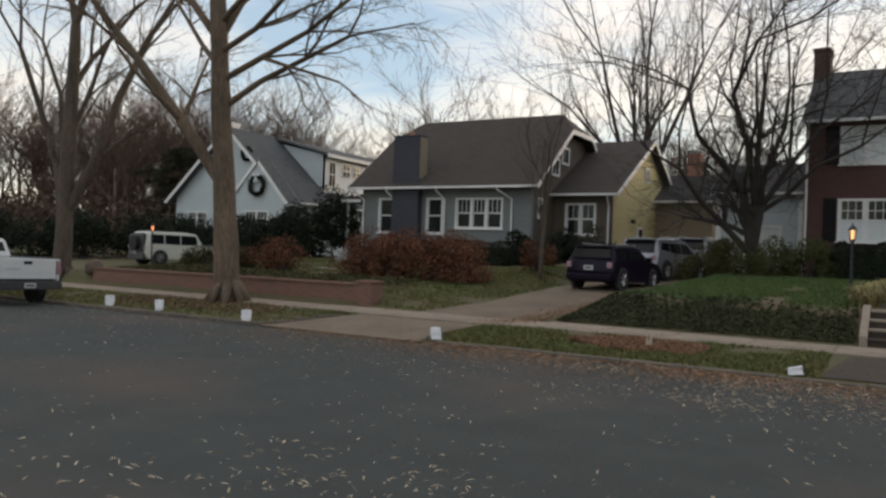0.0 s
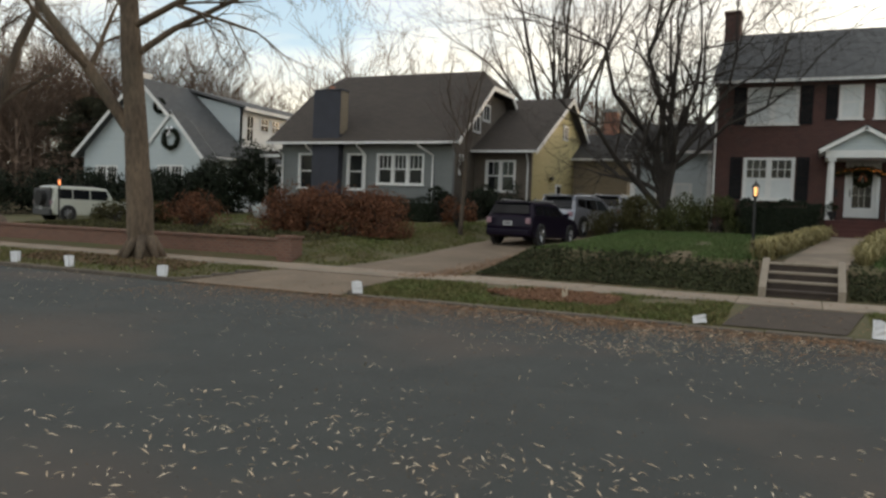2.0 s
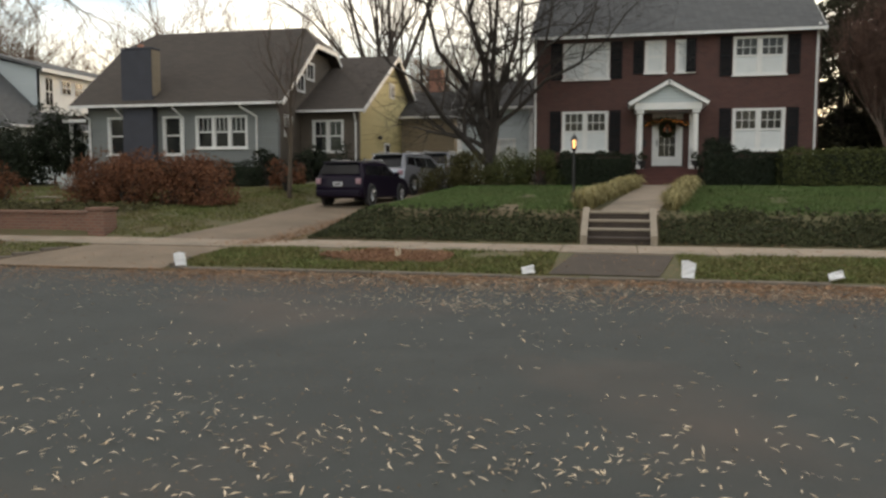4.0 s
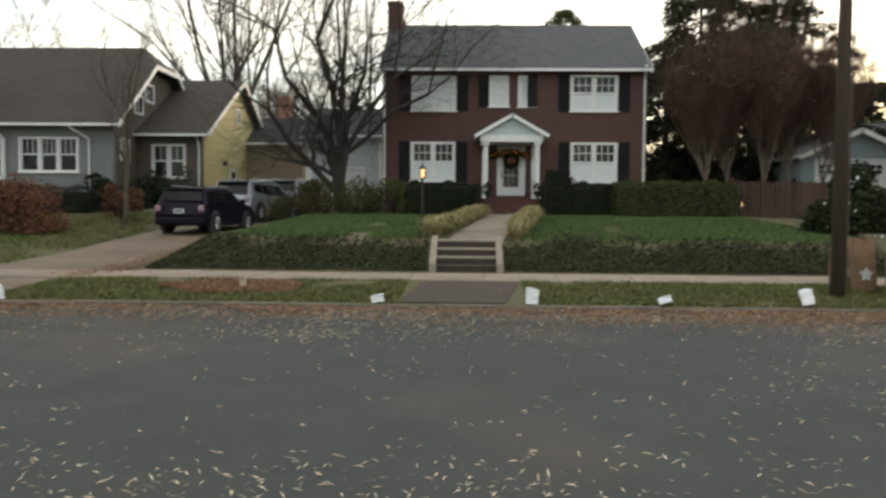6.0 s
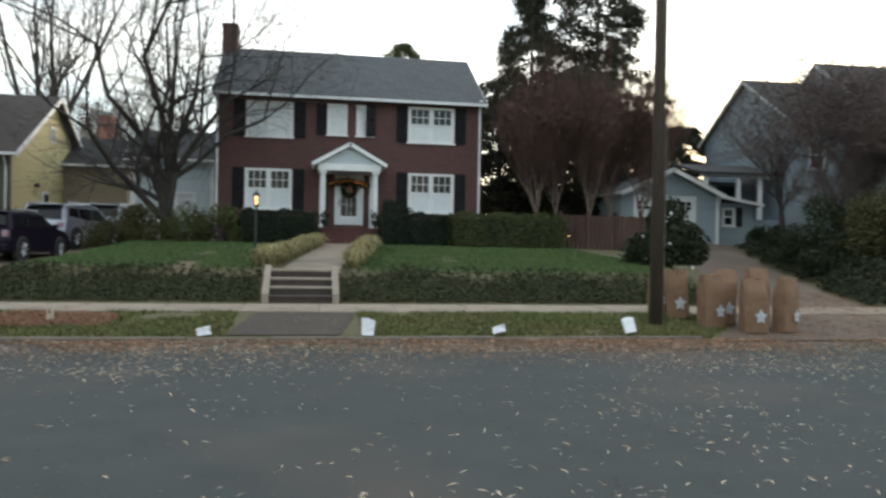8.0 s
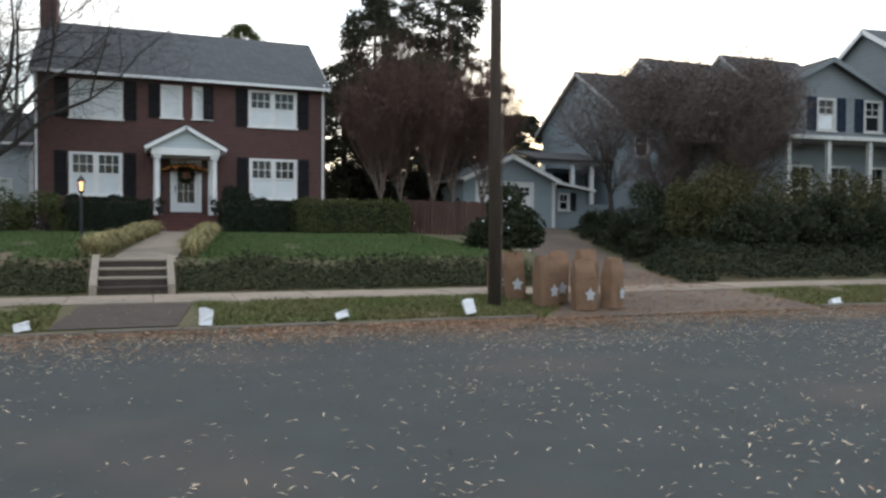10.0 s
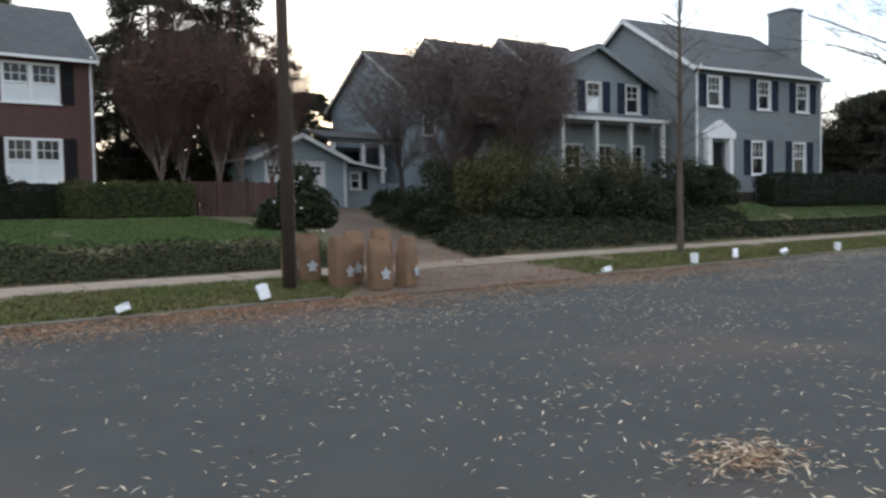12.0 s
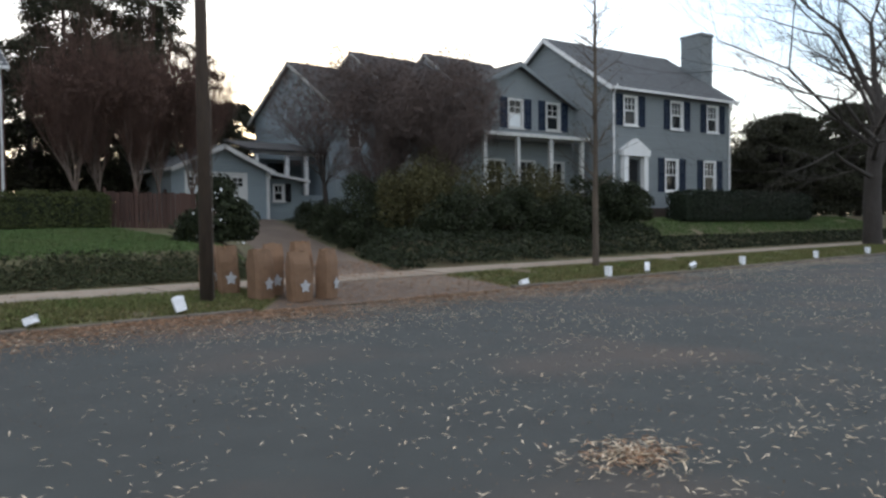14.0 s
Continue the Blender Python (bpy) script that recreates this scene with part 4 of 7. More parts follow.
# ---- the grey bungalow ----
def grey_bungalow():
    h = thing("grey_bungalow", (-18.9, 31.0, 1.75), "slate-grey bungalow with a brown clipped-gable roof and white trim", "house")
    x0, x1, d = -4.6, 4.55, 9.2
    ze, zr = 3.65, 7.2
    wins = [(-3.62, 1.13, 0.95, 1.68), (-0.88, 1.13, 0.95, 1.68), (0.72, 1.4, 2.45, 1.4)]
    holes = [(a, a + w, b, b + hh) for a, b, w, hh in wins]
    gable_walls(h, x0, x1, 0, d, -0.4, ze, zr, M_GREY_SIDING, front_holes=holes, clip=1.0, right_mat=M_BROWN_SIDING)
    gable_roof(h, x0, x1, 0, d, ze + 0.12, zr + 0.1, M_SHINGLE_BROWN, over=0.6, clip=1.0, verge=0.5)
    sash_window(h, *wins[0][:2], *wins[0][2:], 0.05, 1, (1, 1), blind=0)
    sash_window(h, *wins[1][:2], *wins[1][2:], 0.05, 1, (1, 1), blind=0)
    sash_window(h, *wins[2][:2], *wins[2][2:], 0.05, 3, (3, 1), blind=0)
    # big chimney on the front
    ch = new("chimney")
    ch.parent = h
    part("shaft", B(-2.6, -0.38, -0.4, -1.12, 0.3, 5.68, bevel=0.02), M_CHIM_GREY, ch)
    part("cap", B(-2.63, -0.41, 5.682, -1.09, 0.33, 5.76, bevel=0.02), M_CHIM_GREY, ch)
    # thin tan sheet over the shaft's right face, lighter than the grey
    part("side_face", B(-1.117, -0.34, 3.7, -1.1, 0.28, 5.66), M_TAN, ch, "tan face on the chimney side")
    bm = bmesh.new()
    tube(bm, (-1.8, -0.05, 5.765), (-1.8, -0.05, 5.93), 0.16, 0.13, 10)
    part("chimney_pot", bm, M_BRICK_ORANGE, ch)
    # gutters' downspouts: an elbow from the gutter back to the wall, then straight down
    for gx, wx in ((3.1, 3.62), (-0.05, 0.16), (-2.85, -2.66), (-4.75, -4.5)):
        bm = bmesh.new()
        tube(bm, (gx, -0.55, 3.26), (gx, -0.55, 3.1), 0.045, 0.045, 8)
        tube(bm, (gx, -0.55, 3.11), (wx, -0.06, 2.72), 0.045, 0.045, 8)
        tube(bm, (wx, -0.06, 2.74), (wx, -0.06, 0.1), 0.045, 0.045, 8)
        part("downspout", bm, M_WHITE, h)
    # windows on the gable side: two stepped under the verge, one below
    for ya, yb, za, zb in ((2.0, 2.9, 4.0, 4.85), (3.15, 4.05, 4.65, 5.5), (0.65, 1.45, 1.9, 2.85)):
        g_ = new("gable_window")
        g_.parent = h
        part("frame", wall_y(bmesh.new(), ya, yb, za, zb, x1 - 0.02, x1 + 0.07, 0.1), M_WHITE, g_)
        part("pane", B(x1 + 0.01, ya + 0.1, za + 0.1, x1 + 0.018, yb - 0.1, zb - 0.1), M_GLASS, g_)
        part("bar", B(x1 + 0.02, (ya + yb) / 2 - 0.02, za + 0.1, x1 + 0.045, (ya + yb) / 2 + 0.02, zb - 0.1), M_WHITE, g_)
    # low porch roof on the far side
    lp = new("side_porch")
    lp.parent = h
    bm = bmesh.new()
    slab(bm, [(-5.75, -0.1, 2.72), (-4.63, -0.1, 3.0), (-4.63, 4.0, 3.0), (-5.75, 4.0, 2.72)], 0.1)
    part("porch_roof", bm, M_SHINGLE_BROWN, lp)
    part("porch_gutter", B(-5.78, -0.2, 2.6, -4.63, -0.11, 2.74), M_WHITE, lp)
    part("post", B(-5.6, 0.0, -0.3, -5.48, 0.12, 2.6), M_WHITE, lp)
    # wing with the yellow gable
    w = new("side_wing")
    w.parent = h
    w.location = (0, 0, 0)
    wx0, wx1, wy0, wy1 = 4.55, 7.3, 2.5, 12.9
    gable_walls(w, wx0, wx1, wy0, wy1, -0.4, 3.4, 6.3, M_BROWN_SIDING, front_holes=[(5.1, 6.6, 1.3, 2.75)], right_mat=M_YELLOW)
    gable_roof(w, wx0 - 0.2, wx1, wy0, wy1, 3.45, 6.35, M_SHINGLE_BROWN, over=0.5, verge=0.4, name="wing_roof")
    sash_window(w, 5.1, 1.3, 1.5, 1.45, wy0 + 0.05, 2, (2, 1), blind=0)
    downspout(w, wx1 - 0.1, wy0 - 0.08, 0, 3.0)
    gw = new("side_window")
    gw.parent = w
    part("frame", B(wx1 - 0.02, 6.4, 0.6, wx1 + 0.06, 7.2, 1.9), M_WHITE, gw)
    part("pane", B(wx1 + 0.062, 6.5, 0.7, wx1 + 0.07, 7.1, 1.8), M_GLASS, gw)
    gv = new("gable_vent")
    gv.parent = w
    part("frame", B(wx1 - 0.02, 7.3, 4.2, wx1 + 0.06, 8.1, 4.95), M_WHITE, gv)
    bm = bmesh.new()
    for k in range(6):
        box(bm, wx1 + 0.062, 7.38, 4.27 + k * 0.1, wx1 + 0.075, 8.02, 4.33 + k * 0.1)
    part("louvre", bm, M_TRIM_DARK, gv)
    bm = bmesh.new()
    tube(bm, (wx1 + 0.03, 5.4, 2.1), (wx1 + 0.2, 5.4, 2.1), 0.08, 0.1, 10)
    part("wall_lamp", bm, M_BLACK, w)
    # rear brick stack
    rc = new("rear_chimney")
    rc.parent = h
    part("shaft", B(8.15, 12.4, -0.3, 8.85, 13.1, 6.3), M_BRICK_ORANGE, rc)
    part("cap", B(8.1, 12.35, 6.302, 8.9, 13.15, 6.48, bevel=0.03), M_STUCCO, rc)
    rw = new("rear_wing")
    rw.parent = h
    gable_walls(rw, 7.32, 10.2, 9.5, 14.5, -0.3, 3.6, 4.9, M_TAN, axis="x")
    gable_roof(rw, 7.32, 10.2, 9.5, 14.5, 3.65, 5.0, M_SHINGLE_DARK, over=0.4)
    return h


grey_bungalow()


# ---- the white house with the wreaths ----
def white_house():
    h = thing("white_house", (-36.0, 34.0, 1.6), "white gabled house with a grey roof, dormer and wreaths", "house")
    x0, x1, d = -4.6, 4.8, 16
    ze, zr = 3.55, 7.6
    gable_walls(h, x0, x1, 0, d, -0.4, ze, zr, M_WHITE_SIDING, axis="y", front_holes=[(-3.6, -1.8, 1.0, 2.5)])
    gable_roof(h, x0, x1, 0, d, ze, zr + 0.05, M_SHINGLE, over=0.5, axis="y", verge=0.5)
    sash_window(h, -3.6, 1.0, 1.8, 1.5, 0.05, 2, (3, 2), blind=0)
    # projecting front gable
    p = new("front_bay")
    p.parent = h
    gable_walls(p, 1.0, 5.3, -0.8, -0.003, -0.4, 3.3, 5.5, M_WHITE_SIDING, axis="y", front_holes=[(2.2, 4.1, 1.0, 2.5)])
    gable_roof(p, 1.0, 5.3, -0.8, 0.2, 3.3, 5.55, M_SHINGLE, over=0.4, axis="y", verge=0.08, name="bay_roof")
    sash_window(p, 2.2, 1.0, 1.9, 1.5, -0.75, 2, (3, 2), blind=0)
    wreath(p, (3.25, -0.95, 3.95), 0.52, M_HEDGE_DARK, 11, M_PAPER)
    wreath(h, (1.55, -0.15, 5.95), 0.36, M_HEDGE_DARK, 12)
    # dormer
    dm = new("dormer")
    dm.parent = h
    dx, dy0, dy1 = 4.3, 3.9, 15.6
    dw = [(4.2, 0.75), (5.55, 0.9), (6.65, 0.85), (8.7, 0.75)]
    part("cheek", prism(bmesh.new(), [(0.5, 7.2), (dx, 3.85), (dx, 6.35)], "y", dy0, dy0 + 0.2), M_WHITE_SIDING, dm, "blue-grey sided dormer cheek")
    part("cheek", prism(bmesh.new(), [(0.5, 7.2), (dx, 3.85), (dx, 6.35)], "y", dy1 - 0.2, dy1), M_WHITE_SIDING, dm)
    part("dormer_face", B(dx - 0.2, dy0, 3.9, dx + 0.003, dy1, 6.35), M_WHITE, dm)
    for y, w in dw:
        wn = new("window")
        wn.parent = h
        lo = 4.35 if y < 5 else 5.1
        part("frame", B(dx + 0.004, y, lo, dx + 0.05, y + w, 6.05), M_WHITE, wn)
        for u in range(2):
            for v in range(2):
                part("pane", B(dx + 0.052, y + 0.08 + u * (w - 0.14) / 2, lo + 0.08 + v * (6.05 - lo - 0.14) / 2, dx + 0.058, y + 0.02 + (u + 1) * (w - 0.14) / 2, lo + 0.02 + (v + 1) * (6.05 - lo - 0.14) / 2), M_GLASS, wn)
    bm = bmesh.new()
    slab(bm, [(0.2, dy0 - 0.3, 7.62), (0.2, dy1 + 0.3, 7.62), (dx + 0.45, dy1 + 0.3, 6.42), (dx + 0.45, dy0 - 0.3, 6.42)], 0.14)
    part("dormer_roof", bm, M_SHINGLE, dm)
    part("dormer_fascia", B(dx + 0.42, dy0 - 0.32, 6.17, dx + 0.48, dy1 + 0.32, 6.38), M_WHITE, dm)
    ch = new("chimney")
    ch.parent = h
    part("shaft", B(-1.5, 0.8, 3.0, -0.8, 1.5, 8.0), M_WHITE, ch)
    part("cap", B(-1.56, 0.74, 8.0, -0.74, 1.56, 8.15, bevel=0.03), M_WHITE, ch)
    return h


white_house()


# ---- the garage and the house behind it ----
def garage():
    h = thing("garage", (16.0, 33.0, 1.85), "pale blue-grey clapboard garage with a white panelled door", "garage")
    x0, x1 = -2.35, 2.3
    part("front_wall", wall_x(bmesh.new(), x0, x1, -0.3, 2.35, 0, 0.2, [(-1.75, 1.25, -0.3, 2.15)]), M_BLUE_SIDING, h)
    gable_walls(h, x0, x1, 0, 6.5, -0.3, 2.35, 3.35, M_BLUE_SIDING, axis="y", t=0.2, front=False)
    gable_roof(h, x0, x1, 0, 6.5, 2.35, 3.4, M_SHINGLE, over=0.18, axis="y", verge=0.35)
    dr = new("garage_door")
    dr.parent = h
    bm = bmesh.new()
    box(bm, -1.75, 0.02, -0.25, -1.63, 0.12, 2.15)
    box(bm, 1.13, 0.02, -0.25, 1.25, 0.12, 2.15)
    box(bm, -1.63, 0.02, 2.05, 1.13, 0.12, 2.15)
    part("frame", bm, M_WHITE, dr)
    for k in range(4):
        xa = -1.62 + k * 0.687
        leaf = new("door_panel")
        leaf.parent = dr
        part("board", wall_x(bmesh.new(), xa, xa + 0.68, -0.25, 2.04, 0.06, 0.1, [(xa + 0.09, xa + 0.59, 1.52, 1.9)]), M_WHITE if k % 2 else M_BLIND, leaf)
        part("glazing", B(xa + 0.09, 0.08, 1.52, xa + 0.59, 0.086, 1.9), M_GLASS, leaf)
        bm = bmesh.new()
        box(bm, xa + 0.325, 0.062, 1.52, xa + 0.355, 0.078, 1.9)
        box(bm, xa + 0.09, 0.064, 1.695, xa + 0.59, 0.077, 1.725)
        part("glazing_bar", bm, M_WHITE, leaf)
    part("corner_board", B(x1 - 0.1, -0.02, -0.2, x1 + 0.02, -0.003, 2.2), M_WHITE, h)
    sw = new("side_room")
    sw.parent = h
    part("room_wall", wall_x(bmesh.new(), x1 + 0.003, x1 + 2.5, -0.3, 2.0, 1.2, 1.4, [(x1 + 0.9, x1 + 1.55, 0.9, 1.75)]), M_BLUE_SIDING, sw)
    part("room_side", B(x1 + 2.3, 1.4, -0.3, x1 + 2.5, 5, 1.95), M_BLUE_SIDING, sw)
    sash_window(sw, x1 + 0.9, 0.9, 0.65, 0.85, 1.22, 1, (2, 1), blind=0)
    shutter(sw, x1 + 1.6, 0.88, 0.3, 0.89, 1.197, M_SHUTTER)
    bm = bmesh.new()
    slab(bm, [(x1 + 0.1, 0.8, 2.4), (x1 + 2.8, 0.8, 1.95), (x1 + 2.8, 5.4, 1.95), (x1 + 0.1, 5.4, 2.4)], 0.12)
    part("lean_to_roof", bm, M_SHINGLE, sw)
    part("fascia", slab(bmesh.new(), [(x1 + 0.1, 0.76, 2.4), (x1 + 2.8, 0.76, 1.95), (x1 + 2.8, 0.798, 1.95), (x1 + 0.1, 0.798, 2.4)], 0.14), M_WHITE, sw)
    downspout(h, x1 - 0.03, -0.1, -0.2, 2.2)
    return h


garage()


def gabled_house():
    h = thing("gabled_house", (27.0, 36.0, 1.9), "large grey house with stepped gable roofs half hidden by trees", "house")
    for k, (a, b, ze, zr) in enumerate(((-2.9, 1.397, 6.4, 9.2), (1.4, 7.397, 7.3, 10.4), (7.4, 13.6, 7.8, 11.1))):
        blk = new("gabled_block")
        blk.parent = h
        ws = [(a + 0.8 + 1.9 * j, 3.9, 0.95, 1.45) for j in range(2 if k == 0 else 3)]
        gable_walls(blk, a, b, 0, 9.0, -0.4, ze, zr, M_BLUE_SIDING if k == 0 else M_DARK_SIDING, front_holes=[(x, x + w, z, z + q) for x, z, w, q in ws])
        gable_roof(blk, a, b, 0, 9.0, ze, zr + 0.06, M_SHINGLE_DARK, over=0.45, verge=0.3 if k == 0 else 0.12, trim=M_SCALLOP)
        for x, z, w, q in ws:
            sash_window(blk, x, z, w, q, 0.05, 1, (2, 2), blind=0)
    p = new("side_porch")
    p.parent = h
    p.location = (1.8, 3.4, 0.7)
    part("porch_beam", B(-9.2, -2.4, 2.72, -4.72, -2.2, 2.95, bevel=0.02), M_WHITE, p)
    bm = bmesh.new()
    slab(bm, [(-9.5, -2.7, 2.97), (-4.72, -2.7, 2.97), (-4.72, 1.2, 3.75), (-9.0, 1.2, 3.75)], 0.12)
    part("porch_roof", bm, M_SHINGLE_DARK, p)
    part("porch_deck", B(-9.0, -2.2, -2.6, -4.72, 0.9, 0.6), M_BLUE_SIDING, p)
    part("porch_wall", wall_x(bmesh.new(), -9.0, -4.72, 0.602, 2.72, 0.2, 0.4, [(-8.6, -7.4, 1.2, 2.5), (-6.9, -5.8, 1.2, 2.5)]), M_BLUE_SIDING, p)
    for xa, xb in ((-8.6, -7.4), (-6.9, -5.8)):
        part("porch_glazing", B(xa, 0.28, 1.2, xb, 0.29, 2.5), M_GLASS, p)
    for x in (-8.9, -7.1, -5.9):
        part("post", B(x - 0.1, -2.38, 0.602, x + 0.1, -2.2, 2.718), M_WHITE, p)
    part("balustrade", B(-8.78, -2.3, 1.3, -6.02, -2.25, 1.36), M_WHITE, p)
    return h


gabled_house()


# ---- the grey colonial ----
def colonial():
    h = thing("colonial_house", (31.2, 22.9, 1.8), "grey two-storey colonial house with dark blue shutters", "house", turn=-6.5)
    h.matrix_basis = pose(31.2, 22.9, 1.8, 0, 0, -6.5) @ Matrix.Scale(1.08, 4)
    x0, x1, d = 0, 8.6, 8.4
    ze, zr = 5.95, 8.7
    wins = [(0.75, 4.15, 0.95, 1.35), (4.0, 4.15, 0.95, 1.35), (6.75, 4.15, 0.95, 1.35), (3.6, 1.2, 1.0, 1.55), (6.5, 1.2, 1.0, 1.55)]
    holes = [(a, a + w, b, b + hh) for a, b, w, hh in wins] + [(0.85, 1.85, 0.4, 2.6)]
    gable_walls(h, x0, x1, 0, d, -0.4, ze, zr, M_COLONIAL, front_holes=holes)
    gable_roof(h, x0, x1, 0, d, ze + 0.05, zr + 0.05, M_SHINGLE, over=0.35, verge=0.25)
    for a, b, w, hh in wins:
        sash_window(h, a, b, w, hh, 0.05, 1, (3, 2), blind=0)
        for sx in (a - 0.48, a + w + 0.05):
            shutter(h, sx, b - 0.02, 0.43, hh + 0.04, -0.003, M_SHUTTER_BLUE)
    e = new("entrance")
    e.parent = h
    part("door", B(0.9, 0.1, 0.4, 1.8, 0.16, 2.55), M_SHUTTER, e, "dark front door")
    bm = bmesh.new()
    box(bm, 0.55, -0.25, 0.4, 0.82, -0.003, 2.75)
    box(bm, 1.88, -0.25, 0.4, 2.15, -0.003, 2.75)
    box(bm, 0.45, -0.3, 2.75, 2.25, -0.003, 3.0)
    part("surround", bm, M_WHITE, e)
    part("pediment", prism(bmesh.new(), [(0.4, 3.0), (2.3, 3.0), (1.35, 3.55)], "y", -0.3, -0.003), M_WHITE, e)
    part("doorstep", B(0.3, -1.2, -0.4, 2.4, -0.003, 0.38, bevel=0.02), M_STEP, e)
    downspout(h, 0.06, -0.07, 0, ze - 0.1)
    downspout(h, x1 - 0.08, -0.07, 0, ze - 0.1)
    ch = new("chimney")
    ch.parent = h
    part("shaft", B(x1 + 0.003, 1.7, -0.4, x1 + 0.95, 3.0, 9.5), M_COLONIAL, ch)
    part("cap", B(x1 - 0.03, 1.64, 9.5, x1 + 1.01, 3.06, 9.65, bevel=0.03), M_COLONIAL, ch)
    w = new("west_wing")
    w.parent = h
    wh = [(-4.0, 4.0, 0.9, 1.3), (-1.75, 4.0, 0.9, 1.3), (-5.2, 0.7, 1.0, 1.9), (-3.4, 0.7, 1.0, 1.9), (-1.6, 0.7, 1.0, 1.9)]
    gable_walls(w, -6.9, -0.003, 2.4, 9.0, -0.4, 5.25, 6.85, M_COLONIAL, axis="y", front_holes=[(a, a + b, c, c + e_) for a, c, b, e_ in wh])
    gable_roof(w, -6.9, -0.1, 2.4, 9.0, 5.25, 6.9, M_SHINGLE_DARK, over=0.3, axis="y", name="wing_roof", trim=M_COLONIAL)
    for a, c, b, e_ in wh:
        # the left upper window's white blind stands in for a pale reflection in the glass
        sash_window(w, a, c, b, e_, 2.45, 1, (2, 2), blind=0.5 if c > 2 and a < -3 else 0, frame_mat=M_SCALLOP)
        if c > 2:
            for sx in (a - 0.45, a + b + 0.05):
                shutter(w, sx, c - 0.02, 0.4, e_ + 0.04, 2.397, M_SHUTTER_BLUE)
    wp = new("wing_porch")
    wp.parent = h
    part("porch_roof", B(-6.4, 1.05, 3.45, -0.25, 2.397, 3.6, bevel=0.02), M_SCALLOP, wp)
    part("porch_floor", B(-6.3, 1.15, -0.4, -0.35, 2.397, 0.4), M_STEP, wp)
    for px_ in (-6.2, -4.4, -2.5, -0.6):
        part("post", B(px_ - 0.08, 1.2, 0.402, px_ + 0.08, 1.36, 3.448), M_SCALLOP, wp)
    return h


colonial()


# ---- garden masonry ----
def brick_garden_wall():
    w = thing("garden_wall", (0, 0, 0), "low old brick retaining wall ending in a pillar", "wall")
    part("wall_run", B(-24.5, 16.95, 0.1, -12.98, 17.25, 0.86, bevel=0.01), M_BRICK_WALL, w)
    part("coping", B(-24.5, 16.9, 0.862, -12.98, 17.3, 0.93, bevel=0.015), M_BRICK_WALL, w)
    part("pillar", B(-12.98, 16.86, 0.1, -12.5, 17.36, 0.95, bevel=0.015), M_BRICK_WALL, w)
    part("pillar_cap", B(-13.02, 16.82, 0.952, -12.46, 17.4, 1.02, bevel=0.015), M_BRICK_WALL, w)
    return w


brick_garden_wall()


def garden_steps():
    s = thing("garden_steps", (-0.12, 16.85, 0.3), "worn stone garden steps with pale edges between low cheek walls", "steps")
    for k in range(4):
        st = new("step")
        st.parent = s
        z = 0.175 * (k + 1)
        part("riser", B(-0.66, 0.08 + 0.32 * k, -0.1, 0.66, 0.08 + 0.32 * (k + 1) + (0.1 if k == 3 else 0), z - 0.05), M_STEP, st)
        # tread slabs paler than the risers, all but the lowest
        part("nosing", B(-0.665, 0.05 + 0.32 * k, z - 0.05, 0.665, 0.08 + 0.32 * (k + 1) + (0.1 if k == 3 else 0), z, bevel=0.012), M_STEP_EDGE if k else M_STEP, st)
    for sx in (-0.8, 0.66):
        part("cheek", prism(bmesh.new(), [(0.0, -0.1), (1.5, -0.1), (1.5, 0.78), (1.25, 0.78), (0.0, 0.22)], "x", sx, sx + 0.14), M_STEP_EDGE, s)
    return s


garden_steps()


def lamp_post(place, label, lit, height=1.5):
    p = thing("lamp_post", place, label, "lamp post")
    bm = bmesh.new()
    tube(bm, (0, 0, 0), (0, 0, 0.16), 0.07, 0.05, 12)
    tube(bm, (0, 0, 0.16), (0, 0, height), 0.036, 0.03, 12)
    tube(bm, (0, 0, height), (0, 0, height + 0.05), 0.05, 0.08, 12)
    part("post", bm, M_BLACK, p)
    ln = new("lantern")
    ln.parent = p
    bm = bmesh.new()
    tube(bm, (0, 0, height + 0.05), (0, 0, height + 0.27), 0.042, 0.062, 6)
    part("glass", bm, lit, ln, "glowing lantern glass")
    bm = bmesh.new()
    tube(bm, (0, 0, height + 0.29), (0, 0, height + 0.4), 0.12, 0.03, 6)
    tube(bm, (0, 0, height + 0.4), (0, 0, height + 0.46), 0.02, 0.01, 6)
    for k in range(6):
        a = math.pi / 3 * k
        tube(bm, (0.06 * math.cos(a), 0.06 * math.sin(a), height + 0.05), (0.09 * math.cos(a), 0.09 * math.sin(a), height + 0.3), 0.008, 0.008, 4)
    part("cage", bm, M_BLACK, ln)
    return p


lamp_post((-1.32, 21.0, ground_z(-1.32, 21)), "black garden lamp post with a lit lantern on the lawn", M_LAMP, 1.36)
lamp_post((-30.3, 24.0, ground_z(-30.3, 24.0)), "black garden lamp post with an orange-lit lantern beside a parked car", M_RED_LAMP, 1.78)


